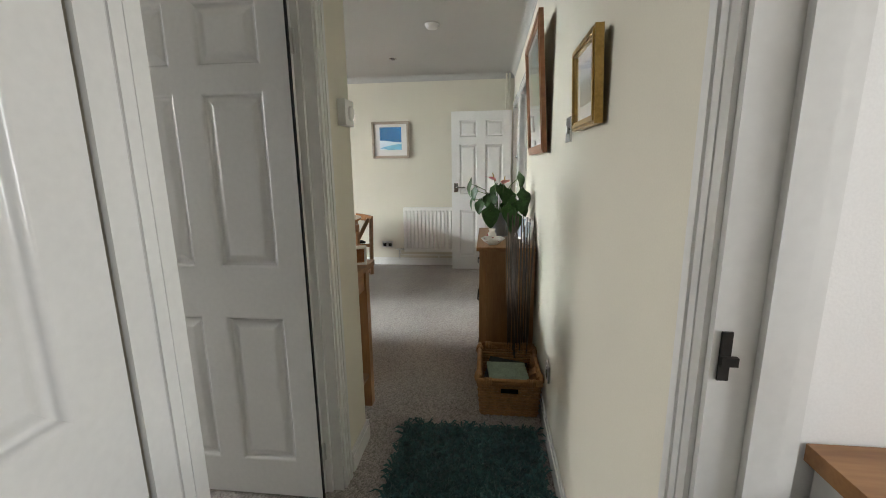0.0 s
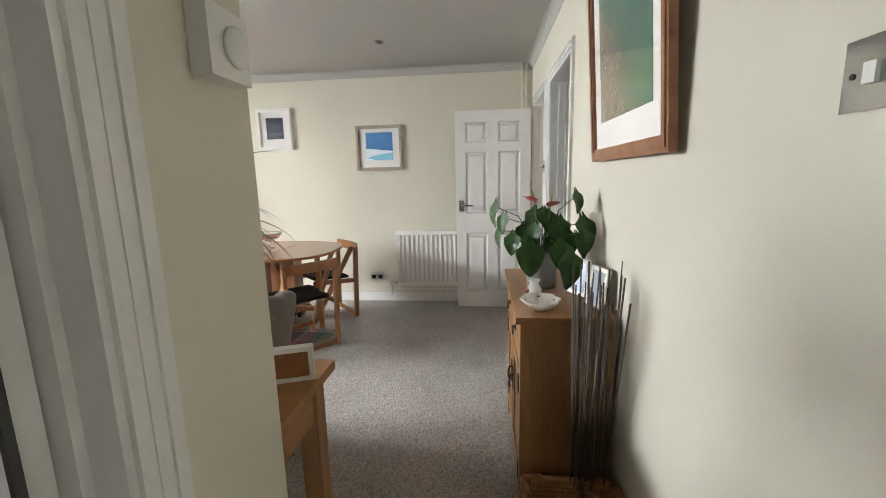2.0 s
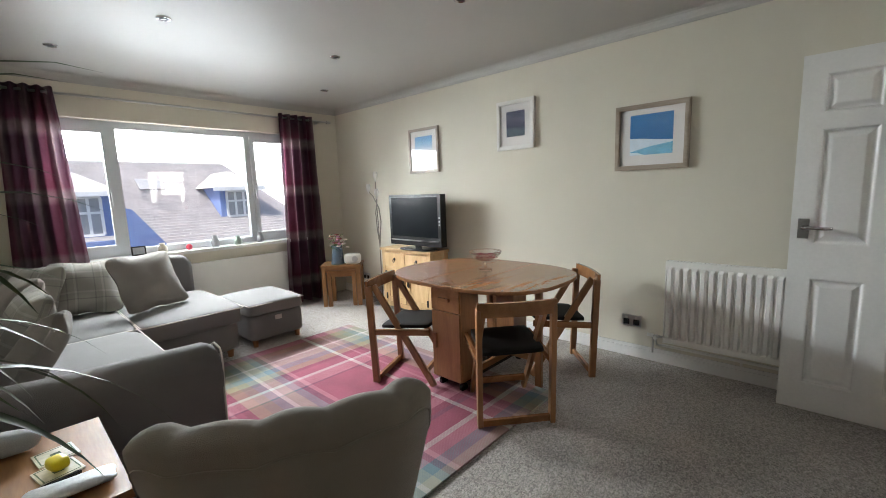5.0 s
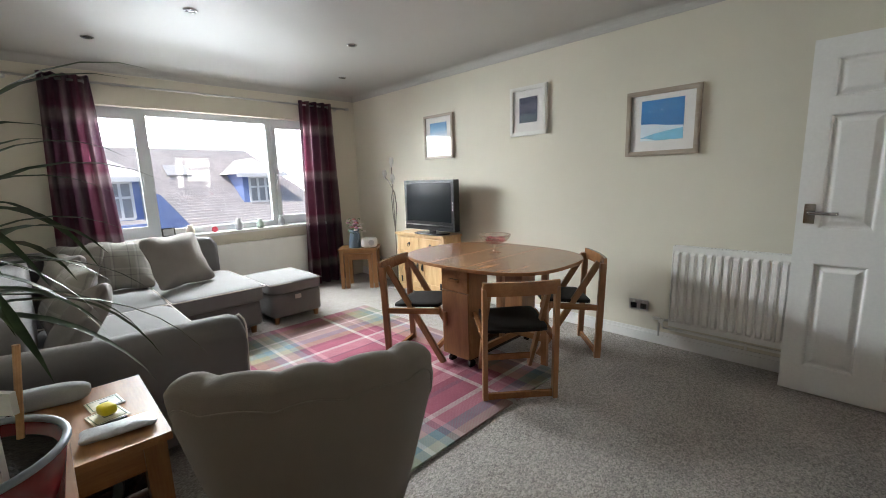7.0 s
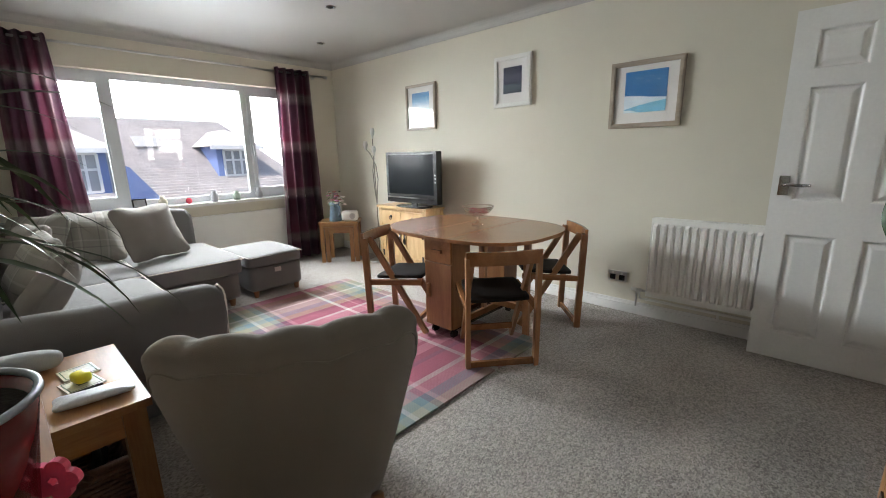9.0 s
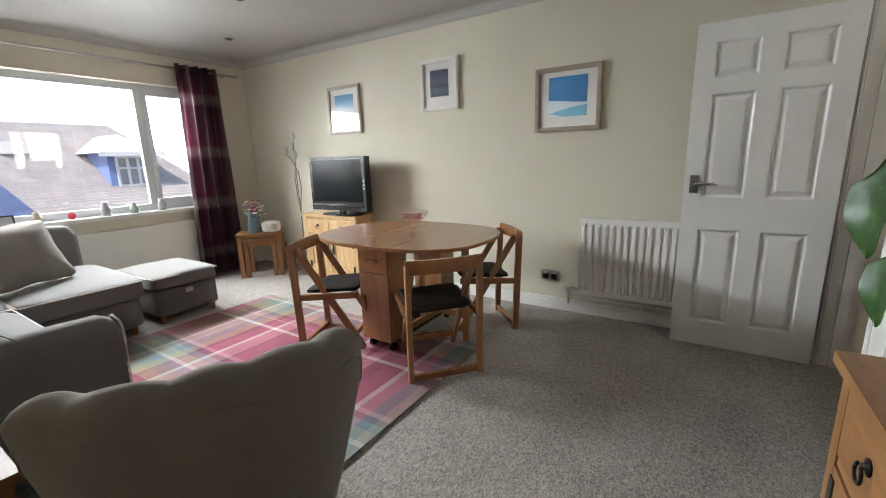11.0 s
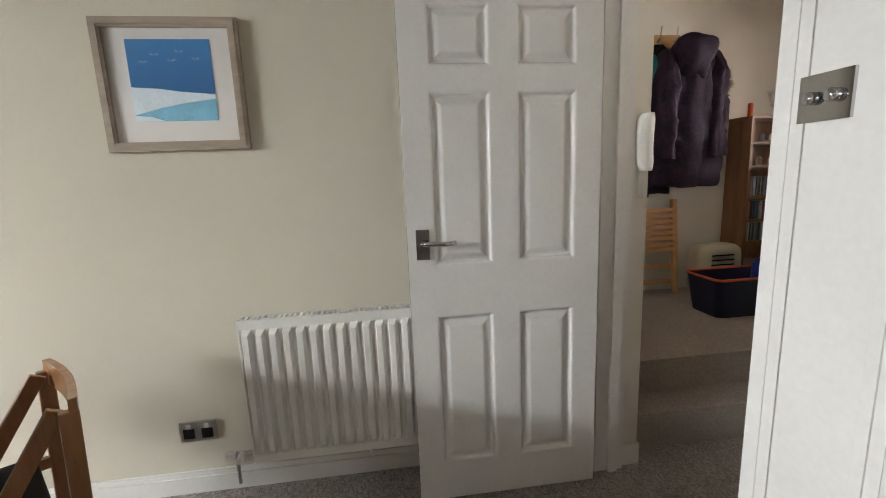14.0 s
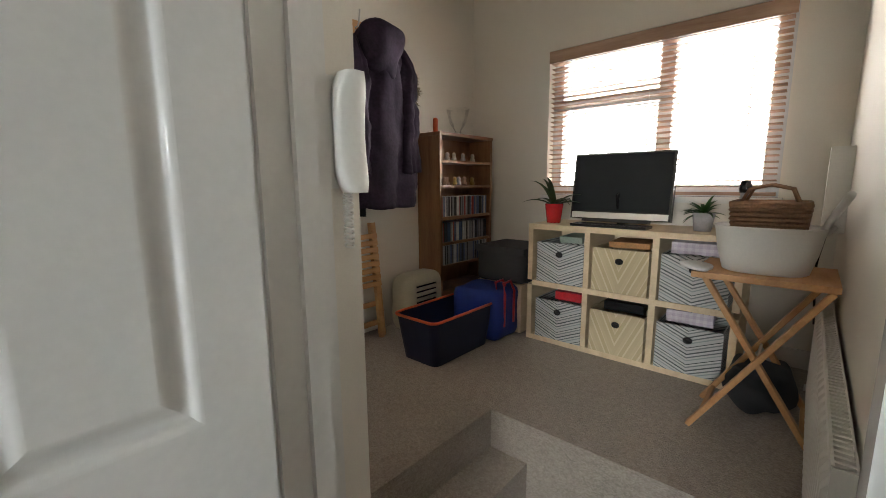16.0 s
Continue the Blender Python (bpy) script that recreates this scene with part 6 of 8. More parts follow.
# on the sideboard
th = thing("porcelain_dish", "white fluted porcelain dish with rose sprigs on the sideboard", "dish", pose(0.225, 2.925, 0.836))
bm = bmesh.new()
n = 48
rows = []
for r, z in ((0.03, 0.0), (0.035, 0.003), (0.055, 0.018), (0.075, 0.04), (0.071, 0.041), (0.052, 0.022), (0.03, 0.008), (0.001, 0.007)):
    rows.append([bm.verts.new((1.0 * r * (1 + 0.06 * math.cos(8 * 6.28318 * i / n) * (r > 0.05)) * math.cos(6.28318 * i / n), 1.15 * r * (1 + 0.06 * math.cos(8 * 6.28318 * i / n) * (r > 0.05)) * math.sin(6.28318 * i / n), z)) for i in range(n)])
for a, b in zip(rows, rows[1:]):
    for i in range(n):
        bm.faces.new((a[i], a[(i + 1) % n], b[(i + 1) % n], b[i]))
bm.faces.new(rows[0][::-1])
part("bowl", bm, PORCELAIN, th, smooth=True)
for k in range(5):
    a = 1.2566 * k + 0.3
    bm = bmesh.new()
    bmesh.ops.create_icosphere(bm, subdivisions=1, radius=0.008, matrix=Matrix.Translation((0.061 * math.cos(a), 0.070 * math.sin(a), 0.029)) @ Matrix.Diagonal((1, 1, 0.5, 1)))
    part("rose_sprig", bm, ROSE, th, "painted rose", smooth=True)
th = thing("porcelain_vase", "tiny white porcelain vase with rose sprigs on the sideboard", "vase", pose(0.22, 3.085, 0.836))
bm = bmesh.new()
lathe(bm, [(0.022, 0), (0.03, 0.018), (0.032, 0.035), (0.02, 0.055), (0.018, 0.062), (0.026, 0.075), (0.023, 0.075), (0.015, 0.06), (0.001, 0.05)], 24)
part("body", bm, PORCELAIN, th, smooth=True)
bm = bmesh.new()
bmesh.ops.create_icosphere(bm, subdivisions=1, radius=0.012, matrix=pose(-0.026, -0.012, 0.03))
part("rose_sprig", bm, ROSE, th, "painted rose", smooth=True)
for x, y, r, lab in ((0.405, 3.12, -62, "white-edged photo frame leaning on the sideboard"), (0.43, 2.95, -75, "pale photo frame standing on the sideboard")):
    th = thing("photo_frame", lab, "photo frame", pose(x, y, 0.838, -12, 0, r), "frames on the sideboard")
    bm = bmesh.new()
    for d in ((-0.06, 0.06, -0.007, 0.007, 0.14, 0.155), (-0.06, 0.06, -0.007, 0.007, 0.0, 0.015), (-0.06, -0.045, -0.007, 0.007, 0.015, 0.14), (0.045, 0.06, -0.007, 0.007, 0.015, 0.14)):
        box(bm, *d)
    part("frame", bm, FRAMEWHITE, th, bevel=0.001)
    boxpart("photo", (-0.045, 0.045, -0.003, 0.003, 0.015, 0.14), ZINC, th, "dull grey photo", 0)


# ---- fittings on the walls ----
def socket(label, m, w=0.145, h=0.085, switches=2, mm=BRUSHED):
    """A wall plate, back at y = 0, looking to -y."""
    th = thing("wall_socket", label, "socket", m)
    boxpart("plate", (-w / 2, w / 2, -0.008, 0, -h / 2, h / 2), mm, th, bevel=0.002)
    for i in range(switches):
        c = (i - (switches - 1) / 2) * w / 2
        boxpart("outlet", (c - 0.022, c + 0.022, -0.0095, -0.008, -h / 2 + 0.012, h / 2 - 0.03), BLACK, th, "black socket insert", 0.001)
        boxpart("rocker", (c - 0.008, c + 0.008, -0.012, -0.008, h / 2 - 0.026, h / 2 - 0.01), WHITEPL, th, "small rocker", 0.001)
    return th


socket("steel double socket on the lounge wall", pose(-1.18, 5.757, 0.285))
socket("dark double socket near the television", pose(-4.55, 5.757, 0.25))
EAST = Matrix.Rotation(radians(-90), 4, "Z")
socket("steel socket low on the corridor wall", Matrix.Translation((0.498, 2.22, 0.33)) @ EAST, 0.085, 0.085, 1)
th = thing("light_switch", "square steel light switch on the corridor wall", "light switch", Matrix.Translation((0.498, 1.945, 1.462)) @ EAST)
boxpart("plate", (-0.045, 0.045, -0.007, 0, -0.045, 0.045), CHROME, th, bevel=0.002)
boxpart("rocker", (-0.009, 0.009, -0.013, -0.007, -0.013, 0.013), WHITEPL, th, "white rocker", 0.002)
for s in (-1, 1):
    bm = bmesh.new()
    rod(bm, (s * 0.03, -0.0085, 0), (s * 0.03, -0.006, 0), 0.004, seg=10)
    part("screw", bm, IRON, th)
setting("switch_board", [(0.486, 0.4985, 4.619, 4.771, 0.001, 2.06)], GLOSS, "white painted board between two door frames", "trim", 0.002)
th = thing("dimmer_switch", "polished chrome double dimmer switch on the door frame", "dimmer switch", Matrix.Translation((0.486, 4.735, 1.415)) @ EAST)
boxpart("plate", (-0.048, 0.048, -0.007, 0, -0.043, 0.043), CHROME, th, bevel=0.002)
for s in (-0.02, 0.02):
    bm = bmesh.new()
    lathe(bm, [(0.012, 0), (0.012, 0.012), (0.009, 0.016), (0.001, 0.017)], 20)
    bmesh.ops.rotate(bm, matrix=Matrix.Rotation(radians(90), 3, "X"), verts=bm.verts)
    bmesh.ops.translate(bm, vec=(s, -0.007, 0), verts=bm.verts)
    part("knob", bm, CHROME, th, "round chrome knob", smooth=True)
th = thing("thermostat", "white wall thermostat with a round dial", "thermostat", Matrix.Translation((-0.398, 1.985, 1.548)) @ Matrix.Rotation(radians(90), 4, "Z"))
boxpart("case", (-0.05, 0.05, -0.032, 0, -0.05, 0.05), WHITEPL, th, bevel=0.008)
bm = bmesh.new()
lathe(bm, [(0.03, 0), (0.03, 0.006), (0.024, 0.009), (0.001, 0.009)], 24)
bmesh.ops.rotate(bm, matrix=Matrix.Rotation(radians(90), 3, "X"), verts=bm.verts)
bmesh.ops.translate(bm, vec=(0.012, -0.032, 0), verts=bm.verts)
part("dial", bm, WHITEPL, th, "round dial", smooth=True)


# ---- on and round the lounge furniture ----
bm = bmesh.new()
th = thing("glass_bowl", "footed clear glass bowl of dried petals on the table", "bowl", pose(-1.93, 4.88, 0.751))
lathe(bm, [(0.05, 0), (0.045, 0.006), (0.01, 0.014), (0.009, 0.05), (0.03, 0.062), (0.09, 0.09), (0.118, 0.125), (0.122, 0.142), (0.118, 0.142), (0.112, 0.126), (0.086, 0.096), (0.02, 0.07), (0.001, 0.068)], 36)
part("bowl", bm, GLASSWARE, th, "clear glass bowl", smooth=True)
PETAL = mat("dried_petals", (0.28, 0.04, 0.05), 0.8, var=0.6, scale=70)
bm = bmesh.new()
rng = random.Random(2)
for i in range(90):
    r, a = 0.075 * rng.random() ** 0.5, rng.uniform(0, 6.283)
    bmesh.ops.create_icosphere(bm, subdivisions=1, radius=rng.uniform(0.006, 0.013), matrix=Matrix.Translation((r * math.cos(a), r * math.sin(a), 0.098 + 0.018 * rng.random())) @ Matrix.Rotation(rng.uniform(0, 3), 4, "X") @ Matrix.Diagonal((1, 1, 0.35, 1)))
ob = part("petals", bm, PETAL, th, "dried red petals", smooth=True)
ob["kind"] = "stuff"


LAMPSTEEL = mat("dull_nickel", (0.22, 0.20, 0.17), 0.35, 0.8, var=0.1)


def floor_lamp():
    th = thing("floor_lamp", "slim steel floor lamp with three bud-shaped shades, unlit", "floor lamp", pose(-4.02, 5.58, 0))
    bm = bmesh.new()
    lathe(bm, [(0.12, 0), (0.12, 0.008), (0.1, 0.016), (0.015, 0.022), (0.001, 0.022)], 28)
    part("base", bm, BRUSHED, th, "round steel base", smooth=True)
    for pts in ([(0, 0, 0.02), (0.0, 0, 0.75), (-0.015, 0, 1.15), (-0.02, 0.0, 1.5)], [(0.0, 0, 0.70), (0.02, 0, 0.85), (0.045, 0, 1.0), (0.02, 0, 1.16), (-0.08, 0, 1.30), (-0.15, -0.01, 1.36)], [(0.0, 0, 0.72), (-0.03, 0, 0.9), (-0.045, 0, 1.1), (-0.01, 0.0, 1.24), (-0.01, 0.0, 1.3)]):
        bm = bmesh.new()
        tube(bm, pts, 0.006, 8)
        part("stem", bm, LAMPSTEEL, th, "thin curved stem", smooth=True)
    for x, y, z in ((-0.02, 0, 1.5), (-0.15, -0.01, 1.36), (-0.01, 0, 1.3)):
        bm = bmesh.new()
        lathe(bm, [(0.008, -0.03), (0.012, 0), (0.022, 0.015), (0.027, 0.045), (0.02, 0.085)], 14, (x, y, z), closed=True)
        bmesh.ops.solidify(bm, geom=bm.faces[:], thickness=0.0015)
        part("shade", bm, PORCELAIN, th, "small white glass bud", smooth=True)


floor_lamp()
BLUEJUG = mat("blue_grey_enamel", (0.10, 0.145, 0.19), 0.35, var=0.12)
th = thing("flower_jug", "blue-grey jug of mixed flowers on the nest of tables", "vase of flowers", pose(-4.43, 5.25, 0.501) @ Matrix.Scale(1.2, 4))
bm = bmesh.new()
lathe(bm, [(0.062, 0), (0.065, 0.01), (0.05, 0.11), (0.044, 0.16), (0.055, 0.19), (0.05, 0.19), (0.04, 0.16), (0.001, 0.14)], 24)
tube(bm, [(0.05, 0, 0.165), (0.085, 0, 0.155), (0.09, 0, 0.11), (0.056, 0, 0.06)], 0.007, 8)
part("jug", bm, BLUEJUG, th, "blue-grey jug", smooth=True)
rng = random.Random(8)
FLOWERS = [mat("white_petal", (0.70, 0.62, 0.58), 0.6, var=0.2), mat("mauve_petal", (0.40, 0.16, 0.26), 0.6, var=0.25), mat("rust_petal", (0.30, 0.07, 0.05), 0.6, var=0.3), LEAFG]
for i in range(34):
    a, r, z = rng.uniform(0, 6.283), 0.11 * rng.random() ** 0.6, rng.uniform(0.2, 0.33)
    p = Vector((r * math.cos(a), r * math.sin(a), z - r * 0.5))
    bm = bmesh.new()
    tube(bm, [(0, 0, 0.15), (p.x * 0.3, p.y * 0.3, 0.2), p], 0.0018, 5)
    st = part("stem", bm, STEM, th, smooth=True)
    bm = bmesh.new()
    k = i % 4
    if k == 3:
        heart_leaf(bm, Matrix.Translation(p) @ Matrix.Rotation(a, 4, "Z"), 0.06, 0.03)
        part("leaf", bm, LEAFG, st, smooth=True)
    else:
        for q in range(7):
            t = 0.8976 * q
            bmesh.ops.create_icosphere(bm, subdivisions=1, radius=0.011, matrix=Matrix.Translation(p + Vector((0.013 * math.cos(t), 0.013 * math.sin(t), 0))) @ Matrix.Diagonal((1, 1, 0.6, 1)))
        part("flower", bm, FLOWERS[k], st, "small flower head", smooth=True)
th = thing("radio", "small white rounded radio on the nest of tables", "radio", pose(-4.28, 5.36, 0.501, 0, 0, 47))
bm = bmesh.new()
soft(bm, 0.20, 0.11, 0.13, pose(0, 0, 0.066), 4, 8)
part("case", bm, WHITEPL, th, smooth=True)
bm = bmesh.new()
rod(bm, (0.035, -0.052, 0.065), (0.035, -0.058, 0.065), 0.035, seg=22)
part("speaker", bm, BRUSHED, th, "grey speaker grille")
PASTEL = [mat("stoneware_cream", (0.50, 0.45, 0.36), 0.5, var=0.15), mat("sage_glaze", (0.30, 0.36, 0.30), 0.4, var=0.15), mat("grey_glaze", (0.33, 0.33, 0.34), 0.35, var=0.1), mat("red_felt", (0.55, 0.05, 0.08), 0.8, var=0.15)]
SILLZ = W_Z0 + 0.009
for y, h, k, lab in ((3.62, 0.10, 0, "squat cream pot on the window sill"), (4.12, 0.13, 2, "grey bottle vase on the window sill"), (4.36, 0.10, 1, "sage green pot on the window sill"), (4.62, 0.12, 2, "slim grey bottle on the window sill")):
    bm = bmesh.new()
    lathe(bm, [(0.036, 0), (0.042, h * 0.3), (0.04, h * 0.55), (0.022, h * 0.8), (0.025, h), (0.02, h), (0.016, h * 0.8), (0.001, h * 0.6)], 20)
    lump("sill_pot", bm, PASTEL[k], lab, "pot", pose(-5.06, y, SILLZ), smooth=True, group="window sill ornaments")
bm = bmesh.new()
lathe(bm, [(0.001, -0.012), (0.018, -0.011), (0.029, -0.005), (0.031, 0.0), (0.029, 0.005), (0.018, 0.011), (0.001, 0.012)], 24)
bmesh.ops.rotate(bm, matrix=Matrix.Rotation(radians(90), 3, "Y"), verts=bm.verts)
lump("round_ornament", bm, PASTEL[3], "round red ornament standing on the window sill", "ornament", pose(-5.06, 3.86, SILLZ + 0.031), smooth=True)
th = thing("photo_frame", "dark little photo frame on the window sill", "photo frame", pose(-5.06, 3.42, SILLZ, -10, 0, 90))
boxpart("frame", (-0.06, 0.06, -0.006, 0.006, 0, 0.09), IRON, th, bevel=0.002)
boxpart("photo", (-0.048, 0.048, -0.0075, -0.0062, 0.012, 0.078), PASTEL[2], th, bevel=0)


# ---- landing ----
def cube_shelf():
    th = thing("cube_shelf", "pale birch cube shelf unit of six compartments", "shelf unit", pose(2.39, 5.10, 0.351))
    w, h, d, t = 1.07, 0.715, 0.385, 0.03
    for z in (0, h / 2 - t / 2, h - t):
        a = t if 0 < z < h - t else 0
        boxpart("shelf", (0, d, a, w - a, z, z + t), BIRCH, th, bevel=0.002)
    for k in range(4):
        y = k * (w - t) / 3
        for z0, z1 in ((t, h / 2 - t / 2), (h / 2 + t / 2, h - t)):
            boxpart("upright", (0.001, d, y, y + t, z0, z1), BIRCH, th, bevel=0.002)
    boxpart("back", (d, d + 0.004, 0, w, 0, h), BIRCH, th, bevel=0)


cube_shelf()
def chevron_mat(name, period, slope, stops):
    """Printed card: stripes that rise to the middle of the box and fall again."""
    m = bpy.data.materials.new(name)
    m.use_nodes = True
    n, l = m.node_tree.nodes, m.node_tree.links
    n["Principled BSDF"].inputs["Roughness"].default_value = 0.8
    tc, sp, ab, mu, dv, fr, rp = (n.new("ShaderNode" + k) for k in ("TexCoord", "SeparateXYZ", "Math", "Math", "Math", "Math", "ValToRGB"))
    ab.operation, mu.operation, dv.operation, fr.operation = "ABSOLUTE", "MULTIPLY_ADD", "DIVIDE", "FRACT"
    mu.inputs[1].default_value, dv.inputs[1].default_value = slope, period
    l.new(tc.outputs["Object"], sp.inputs[0])
    l.new(sp.outputs[1], ab.inputs[0])
    l.new(ab.outputs[0], mu.inputs[0])
    l.new(sp.outputs[2], mu.inputs[2])
    l.new(mu.outputs[0], dv.inputs[0])
    l.new(dv.outputs[0], fr.inputs[0])
    l.new(fr.outputs[0], rp.inputs[0])
    rp.color_ramp.interpolation = "CONSTANT"
    while len(rp.color_ramp.elements) < len(stops):
        rp.color_ramp.elements.new(0.99)
    for e, (p, c) in zip(rp.color_ramp.elements, stops):
        e.position, e.color = p, (*c, 1)
    l.new(rp.outputs[0], n["Principled BSDF"].inputs["Base Color"])
    return m


ZIG = chevron_mat("grey_zigzag_card", 0.085, -0.45, [(0, (0.55, 0.55, 0.53)), (0.12, (0.10, 0.11, 0.11)), (0.2, (0.50, 0.50, 0.48)), (0.34, (0.22, 0.24, 0.24)), (0.42, (0.55, 0.55, 0.52)), (0.52, (0.06, 0.07, 0.07)), (0.57, (0.50, 0.51, 0.50)), (0.75, (0.30, 0.34, 0.33)), (0.82, (0.52, 0.52, 0.50)), (0.92, (0.16, 0.17, 0.17))])
CHEV = chevron_mat("cream_chevron_card", 0.16, -2.2, [(0, (0.52, 0.42, 0.26)), (0.3, (0.64, 0.55, 0.38)), (0.42, (0.50, 0.40, 0.24)), (0.7, (0.62, 0.52, 0.35)), (0.78, (0.55, 0.45, 0.28))])


def storage_box(y, z, mm, label, slump=0.0):
    th = thing("storage_box", label, "storage box", pose(2.385, y, z), "fabric boxes in the cube shelf")
    w, h, d = 0.285, 0.235, 0.30
    bm = bmesh.new()
    t = 0.006
    for q in ((0, t, -w / 2, w / 2, 0, h), (d, d + t, -w / 2, w / 2, 0, h), (t, d, -w / 2, -w / 2 + t, 0, h), (t, d, w / 2 - t, w / 2, 0, h), (t, d, -w / 2 + t, w / 2 - t, 0, t)):
        box(bm, *q)
    part("box", bm, mm, th, bevel=0.002)
    bm = bmesh.new()
    tube(bm, [(-0.004, 0.016 * math.cos(a), h - 0.065 + 0.012 * math.sin(a)) for a in np.linspace(0, 6.283, 18)], 0.005, 8)
    rod(bm, (-0.003, 0, h - 0.065), (-0.0005, 0, h - 0.065), 0.012, seg=14)
    part("ring_handle", bm, IRON, th, "dark metal eyelet handle", smooth=True)


for y, z, mm, lab in ((5.965, 0.383, ZIG, "grey patterned card box with an eyelet"), (5.965, 0.727, ZIG, "grey patterned card box with an eyelet"), (5.63, 0.383, CHEV, "cream chevron card box with an eyelet"), (5.63, 0.727, CHEV, "cream chevron card box with an eyelet"), (5.29, 0.383, ZIG, "grey patterned card box with an eyelet"), (5.29, 0.727, ZIG, "grey patterned card box with an eyelet")):
    storage_box(y, z, mm, lab)
REDP = mat("red_packet", (0.45, 0.02, 0.03), 0.35, var=0.2, scale=20)
LILAC = plaid_mat("lilac_check_card", (0.03, [(0, (0.60, 0.52, 0.60)), (0.5, (0.72, 0.66, 0.70))]), (0.03, [(0, (0.58, 0.50, 0.58)), (0.5, (0.74, 0.68, 0.72))]), axes=(1, 2), weave=50)
for y, z, dims, mm, lab, nm in ((5.92, 0.62, (0.16, 0.05), REDP, "red packet on top of a storage box", "packet"), (5.61, 0.62, (0.2, 0.045), BLACK, "black case on top of a storage box", "case"), (5.30, 0.62, (0.2, 0.06), LILAC, "lilac checked box on a storage box", "small_box"), (5.30, 0.964, (0.2, 0.055), LILAC, "lilac checked box on a storage box", "small_box"), (5.60, 0.964, (0.2, 0.03), WICKER, "brown folder on a storage box", "folder"), (5.92, 0.964, (0.13, 0.035), PASTEL[1], "grey-green wallet on a storage box", "wallet")):
    bm = bmesh.new()
    box(bm, 0, 0.22, -dims[0] / 2, dims[0] / 2, 0, dims[1])
    lump(nm, bm, mm, lab, "box", pose(2.43, y, z, 0, 0, 4), 0.006)
TOPZ = 1.067
th = thing("desktop_computer", "black all-in-one computer with a silver lower edge", "computer", pose(2.60, 5.73, TOPZ, 0, 0, -90) @ Matrix.Rotation(radians(-8), 4, "X"))
boxpart("casing", (-0.275, 0.275, -0.005, 0.04, 0.03, 0.41), BLACK, th, bevel=0.01)
boxpart("screen", (-0.262, 0.262, -0.0075, -0.0055, 0.075, 0.40), SCREEN, th, "dark glossy screen", 0.001)
boxpart("lower_edge", (-0.265, 0.265, -0.010, -0.0055, 0.034, 0.068), BRUSHED, th, "silver lower edge", 0.002)
bm = bmesh.new()
bar(bm, (0, 0.03, 0.2), (0, 0.12, 0.008), 0.16, 0.012, (1, 0, 0))
box(bm, -0.18, 0.18, -0.06, 0.0, 0.012, 0.03)
part("stand", bm, BLACK, th)
bm = bmesh.new()
box(bm, -0.20, 0.20, -0.06, 0.06, 0, 0.014)
lump("keyboard", bm, BLACK, "thin black keyboard in front of the computer", "keyboard", pose(2.47, 5.72, TOPZ, 0, 0, -90), 0.004)
REDGL = mat("bright_red_glaze", (0.45, 0.015, 0.02), 0.15, var=0.08)


def potted(label, m, pot_m, pr, ph, leaves, l, lift, lm, seed, w=0.016):
    rng = random.Random(seed)
    th = thing("potted_plant", label, "potted plant", m)
    bm = bmesh.new()
    lathe(bm, [(pr * 0.75, 0), (pr, ph), (pr * 0.92, ph), (pr * 0.85, ph * 0.85), (0.001, ph * 0.85)], 24)
    part("pot", bm, pot_m, th, smooth=True)
    for i in range(leaves):
        az = 6.28318 * i / leaves * 2.4 + rng.uniform(-0.3, 0.3)
        ll, lf = l * rng.uniform(0.6, 1.1), rng.uniform(*lift)
        bm = bmesh.new()
        p, d = Vector((0, 0, ph * 0.85)), Vector((math.cos(az) * math.cos(lf), math.sin(az) * math.cos(lf), math.sin(lf)))
        s, prev = Vector((-math.sin(az), math.cos(az), 0)), None
        for j in range(7):
            t = j / 6
            ww = w * (1 - t * t) + 0.0006
            row = [bm.verts.new(p + s * ww), bm.verts.new(p - Vector((0, 0, ww * 0.6))), bm.verts.new(p - s * ww)]
            if prev:
                for k in range(2):
                    bm.faces.new((prev[k], prev[k + 1], row[k + 1], row[k]))
            prev = row
            p = p + d * ll / 6
            d = (d + Vector((0, 0, -0.22))).normalized()
        part("leaf", bm, lm, th, smooth=True)


potted("aloe with long arching leaves in a bright red pot", pose(2.53, 6.08, TOPZ), REDGL, 0.055, 0.115, 11, 0.30, (0.4, 1.2), LEAFD, 4)
potted("small bushy green plant in a glass pot", pose(2.56, 5.30, TOPZ), PASTEL[2], 0.05, 0.09, 30, 0.13, (0.1, 1.3), LEAFG, 6, 0.011)
th = thing("glass_bottle", "small dark-topped glass bottle on the cube shelf", "bottle", pose(2.52, 5.14, TOPZ))
bm = bmesh.new()
lathe(bm, [(0.03, 0), (0.032, 0.12), (0.02, 0.16), (0.016, 0.19), (0.001, 0.19)], 18)
part("body", bm, PASTEL[2], th, smooth=True)
bm = bmesh.new()
lathe(bm, [(0.022, 0.19), (0.026, 0.21), (0.02, 0.24), (0.001, 0.245)], 16)
part("stopper", bm, BLACK, th, "dark stopper", smooth=True)


def bookcase():
    th = thing("bookcase", "tall brown wooden bookcase holding discs and figurines", "bookcase", pose(2.27, 6.78, 0.351))
    w, d, h, t = 0.60, 0.21, 1.295, 0.022
    for x in (0, w - t):
        boxpart("side", (x, x + t, 0, d, 0, h - t), WALNUT, th, bevel=0.002)
    boxpart("top", (-0.004, w + 0.004, -0.004, d, h - t, h), WALNUT, th, bevel=0.002)
    for z in (0.03, 0.19, 0.37, 0.53, 0.71, 0.925, 1.095):
        boxpart("shelf", (t, w - t, 0.004, d - 0.008, z, z + 0.018), WALNUT, th, bevel=0.001)
    boxpart("back", (t, w - t, d - 0.008, d, 0.0, h - t), WALNUT, th, bevel=0)


